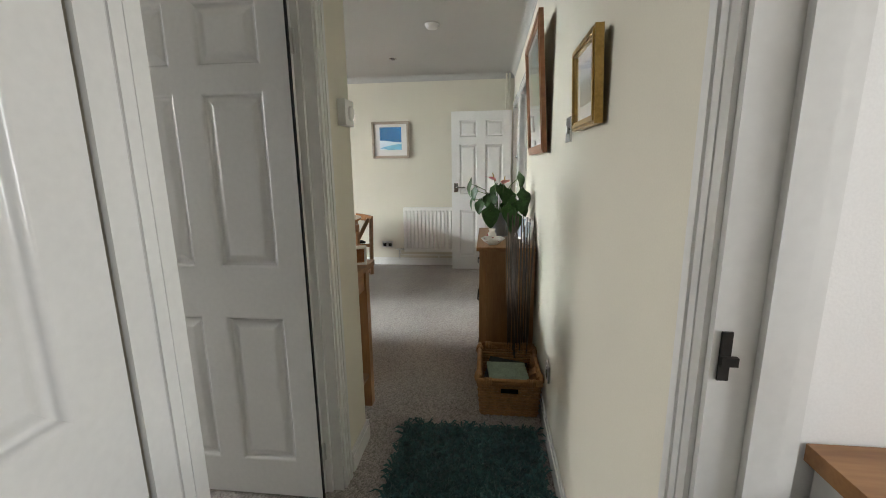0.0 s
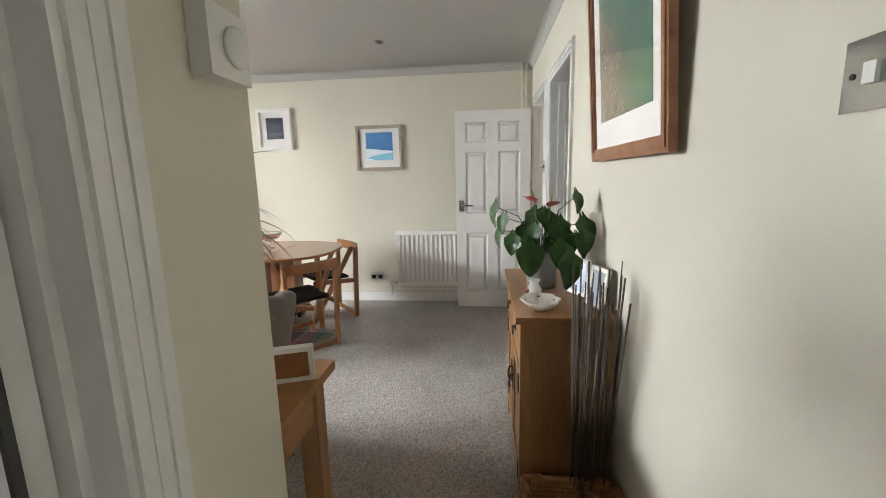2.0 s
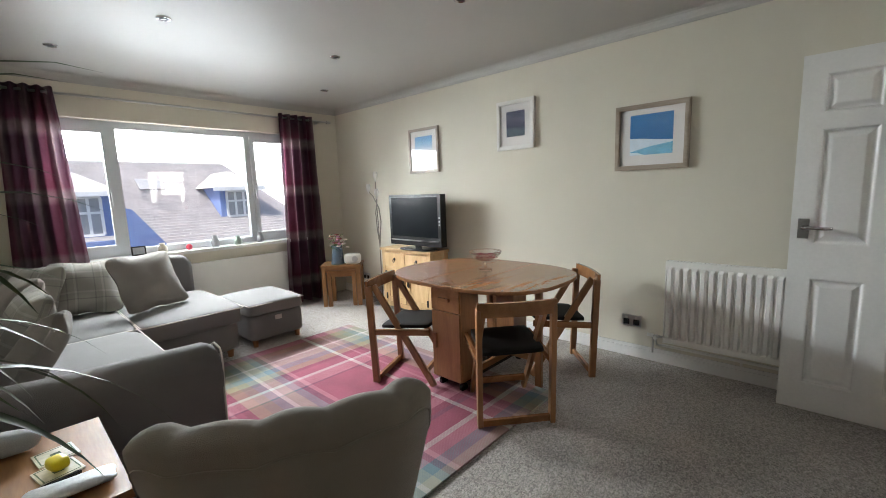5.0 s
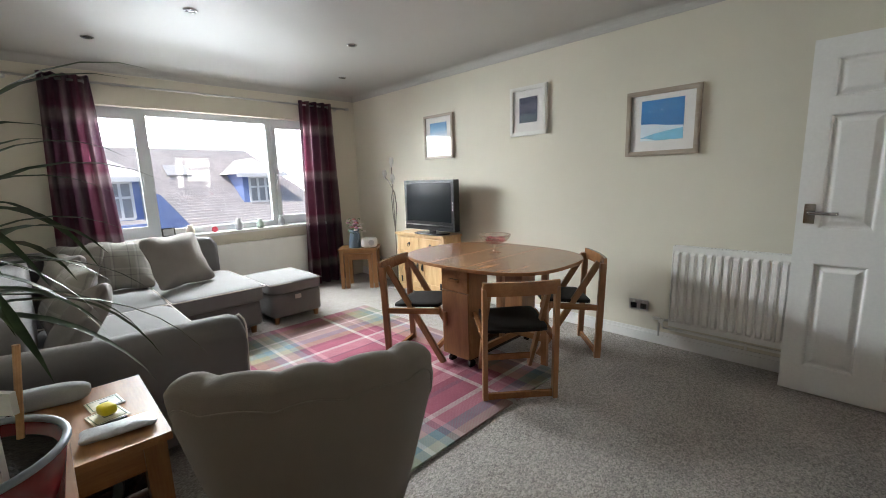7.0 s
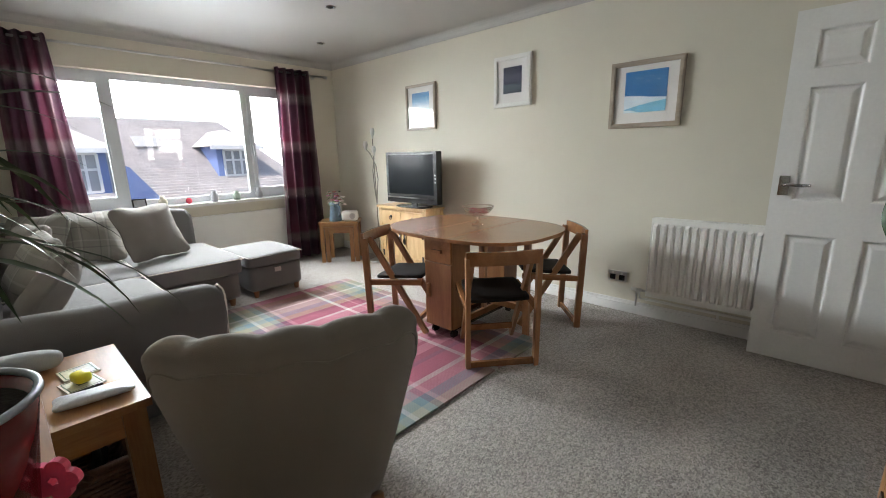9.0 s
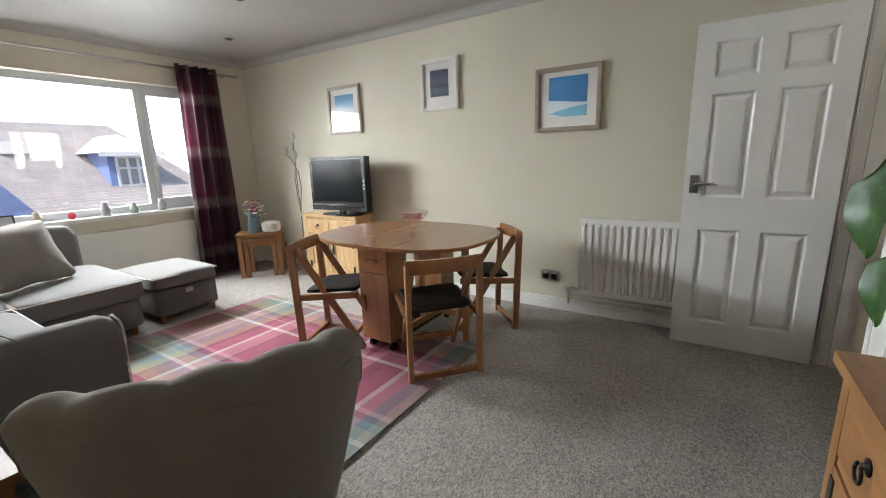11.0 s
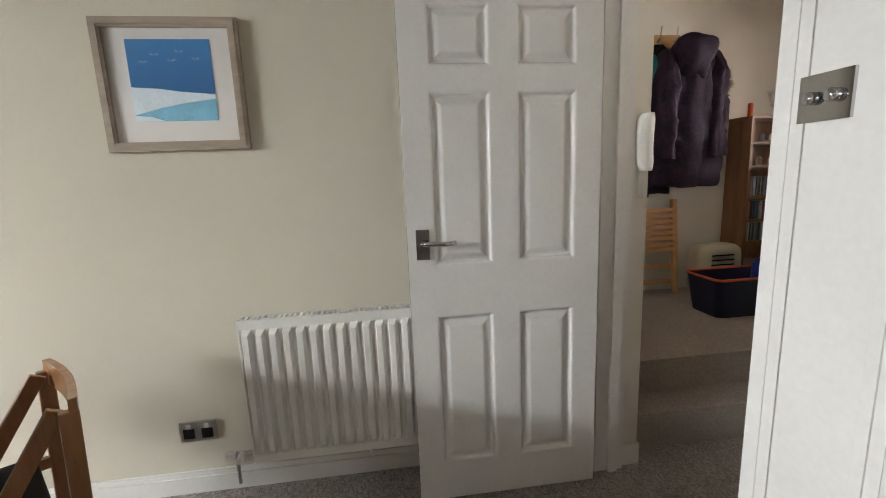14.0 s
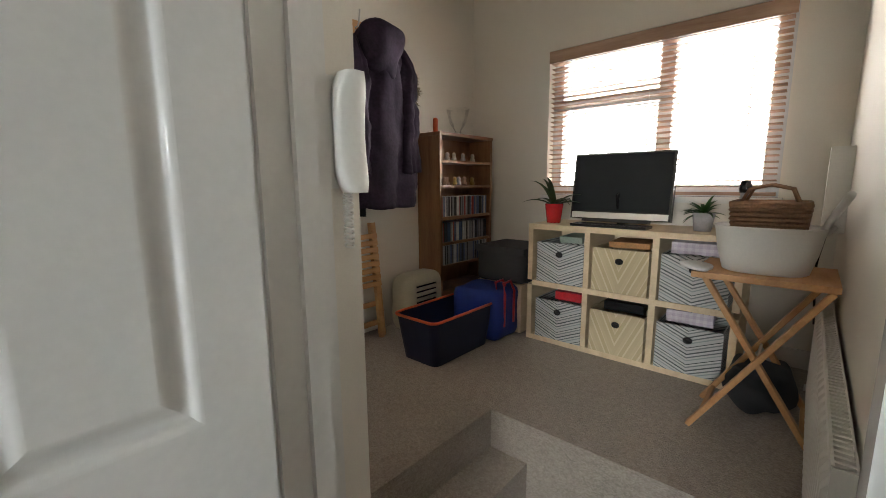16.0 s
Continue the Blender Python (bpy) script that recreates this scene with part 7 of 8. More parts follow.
bookcase()
rng = random.Random(21)
CASES = [mat("disc_case_%s" % n, c, 0.35, var=0.2, scale=40) for n, c in (("white", (0.55, 0.55, 0.55)), ("black", (0.03, 0.03, 0.035)), ("grey", (0.25, 0.26, 0.28)), ("blue", (0.08, 0.12, 0.25)), ("red", (0.30, 0.05, 0.05)))]
me = {}
for k, c in enumerate(CASES):
    bm = bmesh.new()
    box(bm, 0, 0.0105, 0, 0.125, 0, 0.135)
    me[k] = mesh_of("disc_case", bm, c)
for z in (0.558, 0.738):
    x = 2.30
    while x < 2.83:
        k = rng.choice((0, 0, 1, 1, 2, 2, 3, 4))
        if rng.random() > 0.06:
            ob = new("disc_case", me[k])
            ob.matrix_basis = pose(x, 6.80 + rng.uniform(0, 0.008), 0.351)
            ob.location.z = 0.351 + (0.5485 if z < 0.6 else 0.7285)
            tagged(ob, "thin plastic disc case standing in the bookcase", "disc case", "disc cases in the bookcase")
        x += 0.0125
x = 2.30
while x < 2.83:
    ob = new("disc_case", me[rng.choice((0, 1, 2, 2, 3))])
    ob.matrix_basis = pose(x, 6.80, 0.351 + 0.3885)
    tagged(ob, "thin plastic disc case standing in the bookcase", "disc case", "disc cases in the bookcase")
    x += 0.0125
for i in range(13):
    z = (0.9435, 1.1135)[i % 2] if i < 10 else 0.7285
    x = 2.33 + 0.5 * ((i // 2) / 5.0) + rng.uniform(-0.02, 0.02) if i < 10 else 2.36 + (i - 10) * 0.16
    if i >= 10:
        z = 0.9435
        x += 0.045
    bm = bmesh.new()
    lathe(bm, [(0.016, 0), (0.02, 0.015), (0.012, 0.03), (0.015, 0.042), (0.010, 0.055), (0.001, 0.06)], 14)
    bmesh.ops.create_icosphere(bm, subdivisions=1, radius=0.008, matrix=pose(0.014, 0, 0.045))
    lump("figurine", bm, (GILT, PASTEL[0], BLINDWOOD, PASTEL[2])[i % 4], "small ornamental figurine on a bookcase shelf", "figurine", pose(x, 6.86, 0.351 + z + 0.0005), smooth=True, group="figurines")
ORANGE = mat("orange_plastic", (0.65, 0.09, 0.02), 0.4, var=0.08)
bm = bmesh.new()
lathe(bm, [(0.016, 0), (0.017, 0.09), (0.012, 0.1), (0.001, 0.1)], 16)
lump("orange_candle", bm, ORANGE, "short orange candle on top of the bookcase", "candle", pose(2.34, 6.88, 1.647), smooth=True)
bm = bmesh.new()
lathe(bm, [(0.07, 0), (0.03, 0.01), (0.02, 0.03), (0.06, 0.09), (0.085, 0.19)], 24, closed=True)
bmesh.ops.solidify(bm, geom=bm.faces[:], thickness=0.003)
lump("glass_vase", bm, GLASSWARE, "tall clear glass vase on top of the bookcase", "vase", pose(2.58, 6.88, 1.647), smooth=True)


# coats on their rail
th = thing("coat_rail", "pine coat rail with metal hooks on the landing wall", "coat rail", pose(1.58, 6.998, 2.2))
boxpart("board", (-0.24, 0.24, -0.02, 0, -0.045, 0.04), PINEZ, th, bevel=0.004)
for x in (-0.19, -0.065, 0.065, 0.19):
    bm = bmesh.new()
    tube(bm, [(x, -0.02, 0.0), (x, -0.045, 0.0), (x, -0.06, 0.03), (x, -0.068, 0.085)], 0.005, 8)
    tube(bm, [(x, -0.02, -0.015), (x, -0.04, -0.03), (x, -0.05, -0.015)], 0.005, 8)
    part("hook", bm, BRUSHED, th, "metal double hook", smooth=True)
TEALC = mat("teal_waterproof", (0.01, 0.22, 0.22), 0.55, var=0.25, scale=9, fine=60, bump=0.2)
PURPLE = mat("dark_purple_quilting", (0.024, 0.014, 0.029), 0.75, var=0.4, scale=9, fine=60, bump=0.3, spec=0.2)
CHARCOAL = mat("charcoal_padding", (0.02, 0.018, 0.021), 0.75, var=0.4, scale=9, fine=60, bump=0.3, spec=0.2)
FUR = mat("grey_brown_fur", (0.30, 0.24, 0.17), 0.95, var=0.5, scale=40, fine=200, bump=0.9)
MAROON = mat("maroon_cloth", (0.10, 0.01, 0.02), 0.8, var=0.3)


def coat(name, label, m, w, h, t, mm, seed, quilt=0.0, sleeves=True):
    """A hung coat: a folded, creased body, its top at z = 0, back at y = 0, with sleeves."""
    th = thing(name, label, "coat", m, "coats on the rail")
    def shape(w, h, t, x0, z0, seed):
        bm = bmesh.new()
        n, rows = 44, 44
        grid = []
        for j in range(rows + 1):
            v = j / rows
            prof = min(1.0, 0.22 + 1.9 * v ** 0.7) * (1 - 0.10 * max(0, v - 0.8) * 5)
            row = []
            for i in range(n):
                a = 6.28318 * i / n
                r = 1 + 0.16 * math.sin(5 * a + seed + 2 * v) * v + 0.16 * noise.noise((math.cos(a) * 2.2, math.sin(a) * 2.2 + seed, v * 4)) + 0.10 * noise.noise((math.cos(a) * 7, math.sin(a) * 7 + seed, v * 5)) + 0.16 * (0.25 - abs(noise.noise((math.cos(a) * 4, math.sin(a) * 4 + seed, v * 8)))) + 0.08 * (0.2 - abs(noise.noise((math.cos(a) * 9 + seed, math.sin(a) * 9, v * 15))))
                r += quilt * math.sin(v * 40)
                x = x0 + w / 2 * prof * math.cos(a) * r
                y = -t * 0.5 + t * 0.5 * min(1, prof * 1.2) * math.sin(a) * r
                row.append(bm.verts.new((x, min(y, -0.004), z0 - v * h + 0.02 * noise.noise((a, seed, 1)) * v)))
            grid.append(row)
        for a, b in zip(grid, grid[1:]):
            for i in range(n):
                bm.faces.new((a[i], a[(i + 1) % n], b[(i + 1) % n], b[i]))
        bm.faces.new(grid[0][::-1])
        bm.faces.new(grid[-1])
        return bm
    part("body", shape(w, h, t, 0, 0, seed), mm, th, smooth=True)
    if sleeves:
        for s in (-1, 1):
            part("sleeve", shape(w * 0.38, h * 0.72, t * 1.05, s * w * 0.36, -0.09, seed + s), mm, th, smooth=True)
    return th


coat("teal_jacket", "bright teal waterproof jacket hanging on a hook", pose(1.47, 6.955, 2.17), 0.24, 0.86, 0.13, TEALC, 1.0)
c = coat("parka", "dark purple quilted parka with a fur-trimmed hood", pose(1.80, 6.96, 2.19), 0.50, 1.02, 0.22, PURPLE, 2.3, 0.02)
bm = bmesh.new()
soft(bm, 0.26, 0.16, 0.30, pose(-0.02, -0.18, -0.16, 12, 8, 0), 3.2, 9, wrinkle=0.03)
part("hood", bm, PURPLE, c, "hanging hood", smooth=True)
bm = bmesh.new()
rng = random.Random(4)
for i in range(520):
    t = rng.uniform(-1.0, 1.0)
    p = Vector((0.22 + 0.03 * math.cos(t * 1.5) + rng.uniform(-0.025, 0.025), -0.14 + rng.uniform(-0.05, 0.05), -0.32 + 0.10 * t))
    q = p + Vector((rng.uniform(-0.01, 0.03), rng.uniform(-0.03, 0.01), rng.uniform(-0.03, 0.02)))
    rod(bm, p, q, 0.004, 0.0004, 4, False)
ob = part("fur_trim", bm, FUR, c, "grey-brown fur trim")
ob["kind"] = "stuff"
coat("padded_coat", "charcoal padded coat hanging behind the parka", pose(1.63, 6.985, 2.16), 0.30, 1.04, 0.10, CHARCOAL, 4.0)
bm = bmesh.new()
soft(bm, 0.22, 0.08, 0.20, None, 3, 7, wrinkle=0.03)
lump("maroon_bag", bm, MAROON, "maroon cloth bag hanging under the coats", "bag", pose(1.50, 6.94, 1.16), smooth=True)


def slatted_chair():
    th = thing("folded_chair", "folded pine slatted chair leaning against the wall", "folded chair", pose(1.64, 6.88, 0.352, -6, 0, 0))
    for x in (-0.20, 0.17):
        boxpart("leg", (x, x + 0.03, -0.012, 0.028, 0.0, 0.72), PINEZ, th, bevel=0.004)
    for x in (-0.165, 0.14):
        boxpart("inner_leg", (x, x + 0.025, -0.04, -0.014, 0.0, 0.66), PINEZ, th, bevel=0.004)
    for k in range(8):
        boxpart("slat", (-0.17, 0.17, -0.055, -0.042, 0.33 + k * 0.042, 0.36 + k * 0.042), PINEZ, th, bevel=0.003)
    for z in (0.08, 0.2):
        boxpart("rail", (-0.17, 0.17, -0.0125, 0.008, z, z + 0.03), PINEZ, th, bevel=0.003)


slatted_chair()
CREAMPL = mat("cream_heater_case", (0.45, 0.42, 0.32), 0.45, var=0.08)
th = thing("convector_heater", "cream rounded portable heater on the landing", "heater", pose(2.09, 6.83, 0.352, 0, 0, 0))
bm = bmesh.new()
soft(bm, 0.36, 0.17, 0.38, pose(0, 0, 0.19), 5, 8)
part("case", bm, CREAMPL, th, smooth=True)
for k in range(6):
    boxpart("vent_slot", (-0.09, 0.09, -0.087, -0.084, 0.12 + k * 0.035, 0.13 + k * 0.035), BLACK, th, bevel=0)
NAVY = mat("navy_plastic", (0.010, 0.014, 0.05), 0.4, var=0.15)


def crate():
    th = thing("plastic_crate", "dark navy plastic crate with an orange rim", "crate", pose(1.92, 6.42, 0.352, 0, 0, 0))
    bm = bmesh.new()
    def ring(sx, sy, z):
        pts = []
        for cx, cy, a0 in ((1, 1, 0), (-1, 1, 90), (-1, -1, 180), (1, -1, 270)):
            for k in range(5):
                a = radians(a0 + 22.5 * k)
                pts.append(bm.verts.new((cx * (sx - 0.04) + 0.04 * math.cos(a), cy * (sy - 0.04) + 0.04 * math.sin(a), z)))
        return pts
    rows = [ring(0.235, 0.125, 0.0), ring(0.27, 0.15, 0.25), ring(0.263, 0.143, 0.25), ring(0.23, 0.12, 0.008)]
    for a, b in zip(rows, rows[1:]):
        for i in range(20):
            bm.faces.new((a[i], a[(i + 1) % 20], b[(i + 1) % 20], b[i]))
    bm.faces.new(rows[0][::-1])
    bm.faces.new(rows[-1])
    part("tub", bm, NAVY, th, smooth=False)
    bm = bmesh.new()
    r = ring(0.273, 0.153, 0.252)
    pts = [v.co.copy() for v in r]
    bm.clear()
    tube(bm, pts + [pts[0]], 0.008, 8)
    part("rim", bm, ORANGE, th, "bright orange rim", smooth=True)


crate()
BLUEBAG = mat("royal_blue_woven", (0.012, 0.035, 0.24), 0.5, var=0.25, scale=12, fine=200, bump=0.3)
th = thing("shopping_bag", "royal blue woven bag with red handles", "bag", pose(2.26, 6.40, 0.352, 0, 0, 5))
bm = bmesh.new()
soft(bm, 0.30, 0.34, 0.32, pose(0.02, 0, 0.161), 8, 8, wrinkle=0.012)
part("body", bm, BLUEBAG, th, smooth=True)
for y in (-0.174, -0.12):
    bm = bmesh.new()
    tube(bm, [(0.06, y, 0.1), (0.06, y - 0.003, 0.3), (0.05, y + 0.02, 0.36), (-0.04, y + 0.02, 0.36), (-0.06, y - 0.003, 0.3), (-0.06, y, 0.1)], 0.008, 6)
    part("handle", bm, REDP, th, "red webbing handle", smooth=True)
GREYBOX = mat("dark_grey_felt", (0.035, 0.037, 0.042), 0.8, var=0.15, fine=200, bump=0.2)
boxw = thing("wooden_crate", "pale wooden crate standing beside the cube shelf", "crate", pose(2.62, 6.40, 0.352))
boxpart("side", (-0.20, 0.20, -0.17, -0.15, 0, 0.30), BIRCH, boxw)
boxpart("side", (-0.20, 0.20, 0.15, 0.17, 0, 0.30), BIRCH, boxw)
boxpart("end", (-0.20, -0.18, -0.149, 0.149, 0, 0.30), BIRCH, boxw)
boxpart("end", (0.18, 0.20, -0.149, 0.149, 0, 0.30), BIRCH, boxw)
boxpart("lid", (-0.20, 0.20, -0.17, 0.17, 0.301, 0.312), BIRCH, boxw)
th = thing("felt_box", "dark grey felt box on the wooden crate", "box", pose(2.58, 6.39, 0.665))
bm = bmesh.new()
soft(bm, 0.36, 0.36, 0.23, pose(0, 0, 0.116), 12, 6, wrinkle=0.004)
part("body", bm, GREYBOX, th, smooth=True)
boxpart("lid", (-0.185, 0.185, -0.185, 0.185, 0.195, 0.236), GREYBOX, th, bevel=0.006)


def tray_table():
    th = thing("folding_tray_table", "folding wooden tray table with crossed legs", "tray table", pose(2.13, 4.985, 0.352))
    boxpart("top", (-0.17, 0.21, -0.175, 0.24, 0.60, 0.622), PINEZ, th, bevel=0.006)
    for x in (-0.14, 0.14):
        for s in (-1, 1):
            bm = bmesh.new()
            bar(bm, (x + s * 0.012, -s * 0.19 + 0.02, 0.0), (x + s * 0.012, s * 0.18 + 0.02, 0.599), 0.02, 0.034, (1, 0, 0))
            part("cross_leg", bm, PINEZ, th, bevel=0.004)
    for y, z in ((-0.13, 0.06), (0.17, 0.06)):
        bm = bmesh.new()
        bar(bm, (-0.13, y, z), (0.13, y, z), 0.016, 0.025)
        part("stretcher", bm, PINEZ, th, bevel=0.003)
    bm = bmesh.new()
    rod(bm, (-0.165, 0.02, 0.30), (0.165, 0.02, 0.30), 0.005)
    part("pivot_bolt", bm, BRUSHED, th, "steel pivot bolt")


tray_table()
th = thing("washing_up_bowl", "white oval plastic bowl on the tray table", "bowl", pose(2.13, 5.02, 0.975) @ Matrix.Diagonal((0.88, 0.82, 1, 1)))
bm = bmesh.new()
n = 40
rows = []
for r, z in ((0.75, 0), (0.8, 0.005), (0.92, 0.08), (1.0, 0.165), (1.03, 0.168), (1.0, 0.172), (0.96, 0.165), (0.88, 0.08), (0.76, 0.012), (0.01, 0.01)):
    rows.append([bm.verts.new((0.15 * r * math.copysign(abs(math.cos(6.28318 * i / n)) ** 0.75, math.cos(6.28318 * i / n)), 0.20 * r * math.copysign(abs(math.sin(6.28318 * i / n)) ** 0.75, math.sin(6.28318 * i / n)), z)) for i in range(n)])
for a, b in zip(rows, rows[1:]):
    for i in range(n):
        bm.faces.new((a[i], a[(i + 1) % n], b[(i + 1) % n], b[i]))
bm.faces.new(rows[0][::-1])
part("bowl", bm, WHITEPL, th, smooth=True)
BROWNW = mat("brown_wicker", (0.17, 0.085, 0.04), 0.65, var=0.35, scale=30, fine=150, bump=0.4)
wb = wicker_basket("trug_basket", "brown wicker basket with looped handles in the bowl", pose(2.12, 5.02, 1.10), 0.18, 0.22, 0.13, BROWNW, 0.008)
for x in (-0.08, 0.08):
    bm = bmesh.new()
    tube(bm, [(x, -0.08, 0.13), (x, -0.06, 0.18), (x, 0, 0.195), (x, 0.06, 0.18), (x, 0.08, 0.135)], 0.006, 8)
    part("handle", bm, BROWNW, wb, "looped wicker handle", smooth=True)
th = thing("wall_bracket", "white plastic wall fitting with a curved arm and cable", "wall fitting", pose(2.52, 4.801, 1.10))
boxpart("box", (-0.07, 0.07, 0.0, 0.07, 0.0, 0.34), WHITEPL, th, bevel=0.008)
bm = bmesh.new()
tube(bm, [(-0.07, 0.03, 0.02), (-0.25, 0.07, 0.0), (-0.5, 0.06, 0.07), (-0.75, 0.03, 0.17)], 0.011, 8)
part("arm", bm, WHITEPL, th, "curved white arm", smooth=True)
bm = bmesh.new()
tube(bm, [(-0.05, 0.05, 0.0), (-0.15, 0.07, -0.12), (-0.12, 0.06, -0.28), (0.0, 0.05, -0.4)], 0.004, 6)
part("cable", bm, BLACK, th, "dark cable", smooth=True)
CLOTH = mat("white_cloth", (0.62, 0.61, 0.58), 0.9, var=0.08, scale=12, fine=120, bump=0.3)
bm = bmesh.new()
soft(bm, 0.14, 0.10, 0.03, pose(0, 0, 0.016), 3, 8, wrinkle=0.02)
lump("folded_cloth", bm, CLOTH, "crumpled white cloth on the tray table", "cloth", pose(1.98, 5.21, 0.975), smooth=True)
bm = bmesh.new()
soft(bm, 0.22, 0.26, 0.28, pose(0, 0, 0.141), 3.5, 9, wrinkle=0.05)
lump("plastic_bag", bm, GREYBOX, "crumpled dark bag under the tray table", "bag", pose(2.27, 5.0, 0.352) @ Matrix.Scale(0.8, 4), smooth=True)

# entry phone
th = thing("entry_phone", "white wall-mounted entry phone handset with a coiled cord", "entry phone", pose(0.664, 5.599, 1.40) @ Matrix.Diagonal((1.15, 0.85, 1.0, 1)))
boxpart("cradle", (-0.034, 0.036, -0.028, 0, -0.10, 0.10), WHITEPL, th, bevel=0.008)
bm = bmesh.new()
n = 14
rows = []
for i in range(n + 1):
    v = i / n
    z = -0.108 + 0.216 * v
    e = 1 - 0.45 * (2 * v - 1) ** 6
    out = -0.042 - 0.022 * (abs(2 * v - 1) ** 2.2)
    rows.append([bm.verts.new((x * e * 0.98 + 0.006, y, z)) for x, y in ((-0.03, -0.030), (0.03, -0.030), (0.031, out + 0.006), (0.022, out - 0.008), (-0.022, out - 0.008), (-0.031, out + 0.006))])
for a, b in zip(rows, rows[1:]):
    for k in range(6):
        bm.faces.new((a[k], a[(k + 1) % 6], b[(k + 1) % 6], b[k]))
bm.faces.new(rows[0][::-1])
bm.faces.new(rows[-1])
part("handset", bm, WHITEPL, th, "white handset", smooth=True)
bm = bmesh.new()
tube(bm, [(0.005 + 0.008 * math.cos(t), -0.02 + 0.008 * math.sin(t), -0.11 - 0.105 * (1 - abs(t / 55 - 1))) for t in np.linspace(0, 110, 330)], 0.002, 5)
part("coiled_cord", bm, WHITEPL, th, "coiled white cord", smooth=True)

# side room
th = thing("low_cabinet", "white kitchen-height cabinet with a brown wooden top", "cabinet", pose(0.715, 0.575, 0))
boxpart("top", (-0.01, 0.9, -0.25, 0.36, 0.865, 0.895), OAK, th, "brown wooden top", 0.004)
boxpart("body", (0.005, 0.89, -0.24, 0.355, 0.0, 0.864), GLOSS, th, bevel=0.003)


# ---- outside ----
SKYGLOW = bpy.data.materials.new("overcast_sky")
SKYGLOW.use_nodes = True
SKYGLOW.node_tree.nodes["Principled BSDF"].inputs["Base Color"].default_value = (0, 0, 0, 1)
SKYGLOW.node_tree.nodes["Principled BSDF"].inputs["Emission Color"].default_value = (0.94, 0.985, 1.0, 1)
SKYGLOW.node_tree.nodes["Principled BSDF"].inputs["Emission Strength"].default_value = 9.0
bm = bmesh.new()
box(bm, -151, -150, -260, 260, -4, 120)
tagged(new("backdrop", mesh_of("backdrop", bm, SKYGLOW)), "pale overcast sky beyond the houses", "sky", kind="structure")
ROOF = mat("weathered_brown_tiles", (0.50, 0.465, 0.455), 0.95, var=0.14, scale=2, fine=18, bump=0.3, spec=0.0)
BLUEWALL = mat("blue_weatherboard", (0.15, 0.21, 0.42), 0.6, var=0.1, scale=3)
GREYPANE = mat("matt_grey_pane", (0.34, 0.34, 0.35), 0.9, var=0.08, spec=0.0)
TRIMW = mat("white_fascia", (0.70, 0.70, 0.70), 0.5, var=0.05)
GROUND = mat("grey_asphalt", (0.06, 0.06, 0.06), 0.95, var=0.25, scale=0.6, fine=12)
bm = bmesh.new()
box(bm, -600, 600, -600, 600, -4.2, -4.0)
tagged(new("ground", mesh_of("ground", bm, GROUND)), "grey ground far below the windows", "ground", kind="structure")


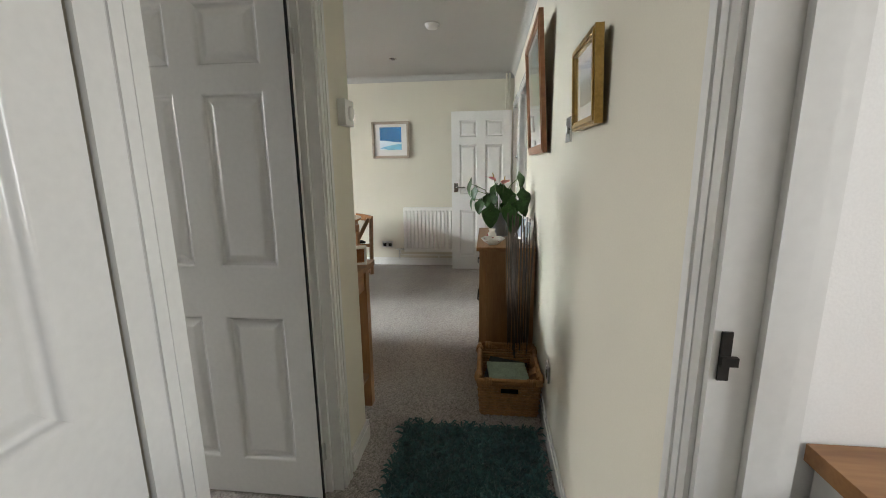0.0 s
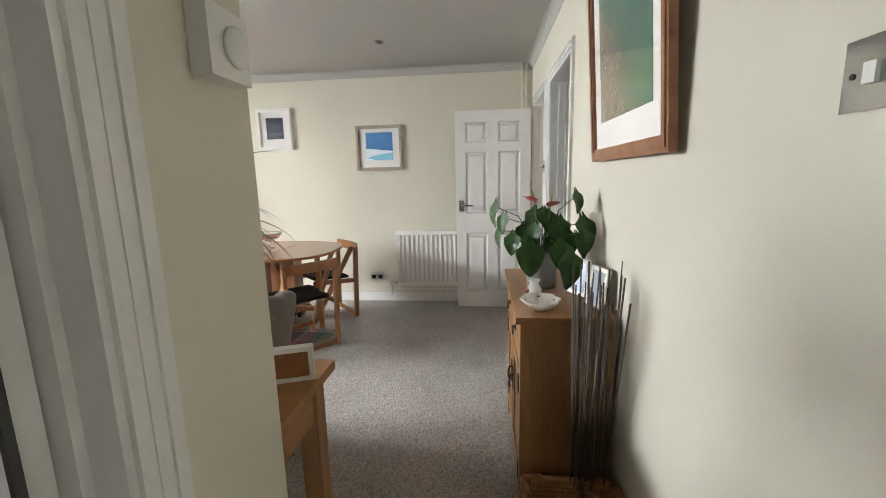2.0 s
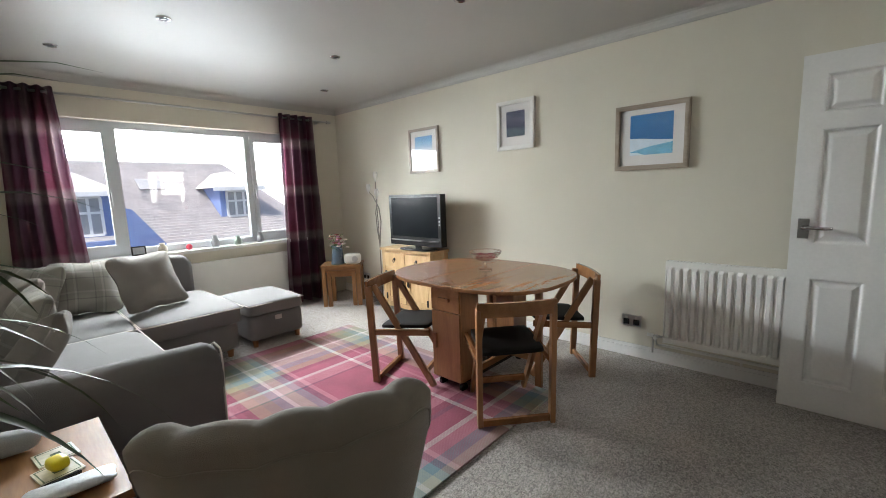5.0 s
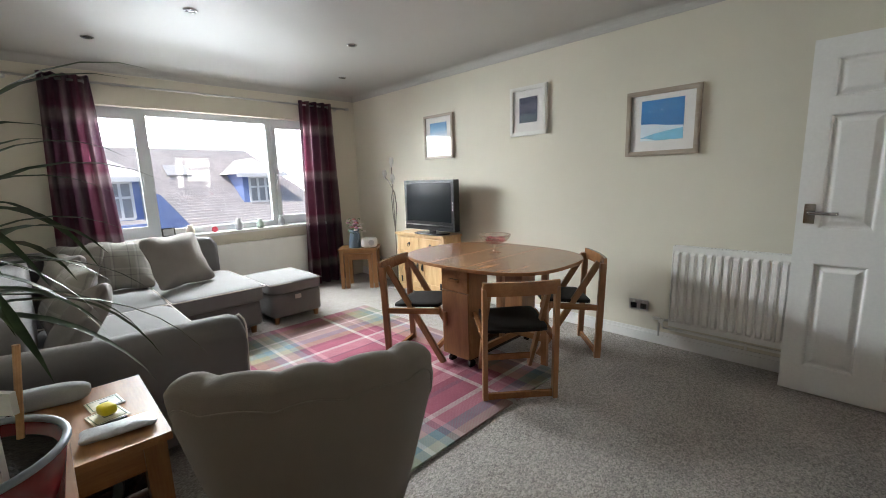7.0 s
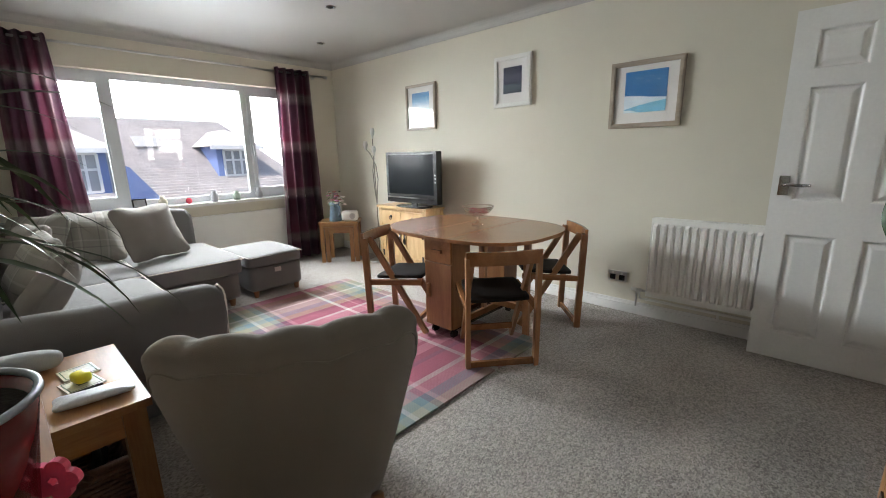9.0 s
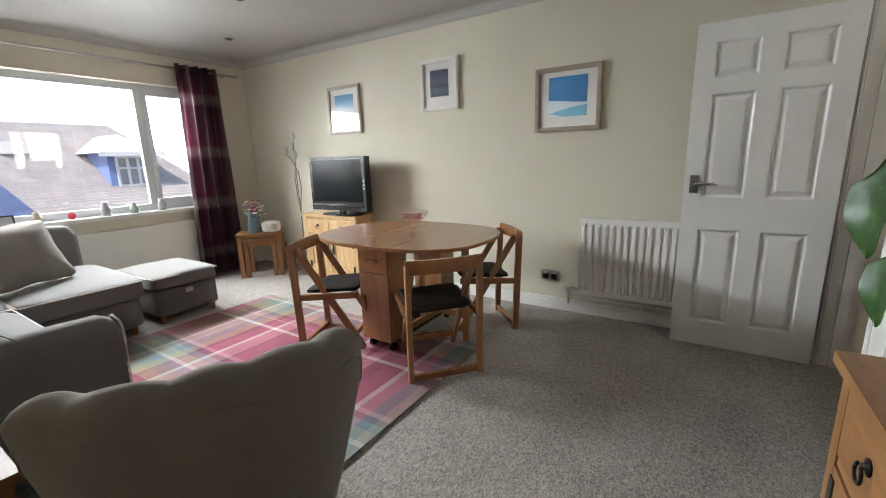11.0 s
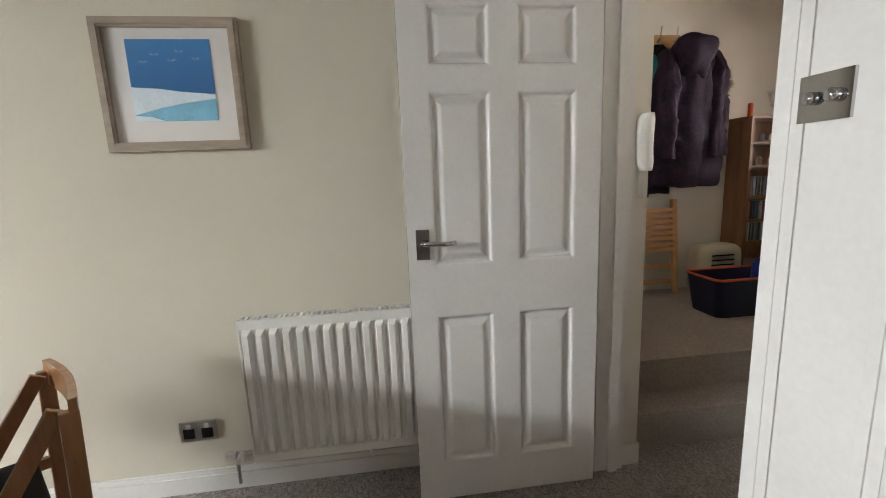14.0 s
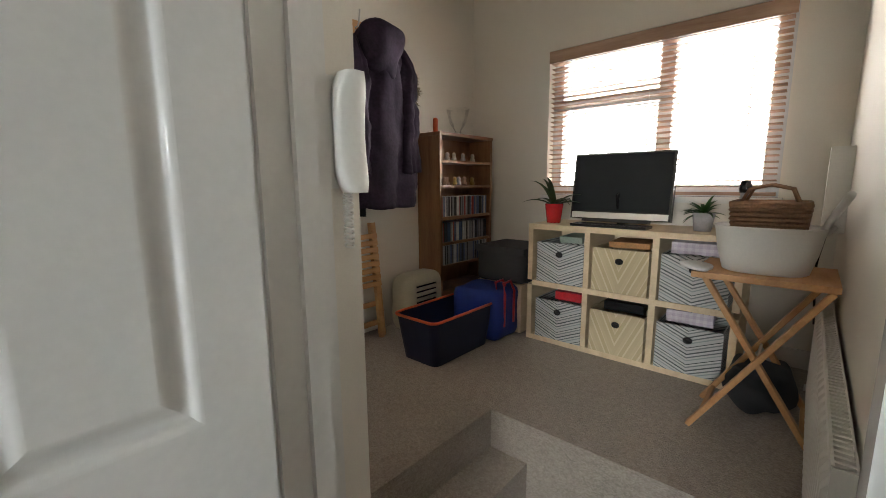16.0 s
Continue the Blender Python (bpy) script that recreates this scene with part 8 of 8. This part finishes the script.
def house():
    th = thing("house", "blue house with a brown tiled roof and white-framed dormers", "house", pose(-15.5, 0, -4.0))
    y0, y1, eave, ridge, deep = -6.0, 11.6, 4.0, 6.85, 4.4
    boxpart("wall", (-8.0, -0.5, y0 + 0.3, y1 - 0.3, 0, 3.95), BLUEWALL, th, "blue weatherboard wall", 0)
    bm = bmesh.new()
    vs = [bm.verts.new(p) for p in ((0, y0, eave), (0, y1, eave), (-deep, y1 - 2.0, ridge), (-deep, y0, ridge), (-2 * deep, y1, eave), (-2 * deep, y0, eave), (0, y0, eave - 0.12), (0, y1, eave - 0.12), (-2 * deep, y1, eave - 0.12), (-2 * deep, y0, eave - 0.12))]
    for f in ((0, 1, 2, 3), (1, 4, 2), (3, 2, 4, 5), (0, 6, 7, 1), (1, 7, 8, 4), (6, 9, 8, 7), (0, 3, 5, 9, 6)):
        bm.faces.new([vs[i] for i in f])
    roof = part("roof", bm, ROOF, th, "brown tiled roof")
    bm = bmesh.new()
    slope = (ridge - eave) / deep
    for k in range(34):
        x = -k * deep / 34
        z = eave - x * slope
        box(bm, x - 0.11, x + 0.015, y0, y1 - 2.0 * k / 34 - 0.02, z + 0.0, z + 0.085)
    part("tile_course", bm, ROOF, roof, "overlapping tile courses")
    boxpart("gutter", (0.0, 0.12, y0, y1, eave - 0.16, eave - 0.02), TRIMW, th, "white gutter", 0.01)
    def dormer(yc, w, x, h):
        z0 = eave - x * slope
        z1 = z0 + h
        back = -(z1 - eave) / slope
        bm = bmesh.new()
        v = [bm.verts.new(p) for p in ((x, yc - w / 2, z0 - 0.2), (x, yc + w / 2, z0 - 0.2), (x, yc + w / 2, z1), (x, yc - w / 2, z1), (back, yc - w / 2, z1), (back, yc + w / 2, z1))]
        for f in ((0, 1, 2, 3), (0, 3, 4), (1, 5, 2), (3, 2, 5, 4)):
            bm.faces.new([v[i] for i in f])
        dm = part("dormer", bm, BLUEWALL, th, "blue dormer cheeks")
        bm = bmesh.new()
        o = 0.28
        hh = 0.62
        v = [bm.verts.new(p) for p in ((x + o, yc - w / 2 - o, z1), (x + o, yc + w / 2 + o, z1), (x - 0.75, yc, z1 + hh), (back - 1.3, yc, z1 + hh), (back - 0.1, yc - w / 2 - o, z1), (back - 0.1, yc + w / 2 + o, z1))]
        for f in ((0, 1, 2), (1, 5, 3, 2), (0, 2, 3, 4), (0, 4, 5, 1)):
            bm.faces.new([v[i] for i in f])
        part("dormer_roof", bm, ROOF, dm, "hipped tiled dormer roof")
        boxpart("fascia", (x + o - 0.02, x + o + 0.02, yc - w / 2 - o, yc + w / 2 + o, z1 - 0.12, z1 + 0.02), TRIMW, dm, "white fascia", 0)
        bm = bmesh.new()
        ww, zb, zt = w * 0.33, z0 + 0.1, z1 - 0.14
        for yy in (-ww, -ww / 3, ww / 3, ww):
            box(bm, x, x + 0.06, yc + yy - 0.035, yc + yy + 0.035, zb, zt)
        for zz in (zb, (zb + zt) / 2 + 0.1, zt):
            box(bm, x, x + 0.055, yc - ww, yc + ww, zz - 0.035, zz + 0.035)
        part("window", bm, TRIMW, dm, "white window frame")
        boxpart("pane", (x + 0.005, x + 0.015, yc - ww, yc + ww, zb, zt), GREYPANE, dm, "grey pane", 0)
    dormer(8.85, 1.35, -0.9, 1.15)
    dormer(4.25, 1.35, -0.45, 1.35)
    bm = bmesh.new()
    for outline in (((4.95, 3.2), (6.6, 3.2), (5.3, 5.1), (4.95, 5.2)), ((3.0, 3.2), (4.95, 3.2), (4.95, 4.25), (3.0, 4.25))):
        near = [bm.verts.new((0.34, y, z)) for y, z in outline]
        far = [bm.verts.new((0.2, y, z)) for y, z in outline]
        bm.faces.new(near)
        bm.faces.new(far[::-1])
        for k in range(4):
            bm.faces.new((near[k], far[k], far[(k + 1) % 4], near[(k + 1) % 4]))
    bmesh.ops.recalc_face_normals(bm, faces=bm.faces[:])
    part("gable_wall", bm, BLUEWALL, th, "blue gable wall")
    # Pale window-shaped patch on the roof, built as a raised panel.
    boxpart("roof_window", (0, 0.05, 6.1, 6.9, 0, 0.7), GREYPANE, th, "pale window-shaped panel on the roof slope", 0.01, m=pose(-2.4, 0, eave + 2.4 * slope + 0.17, 0, -57, 0))


house()
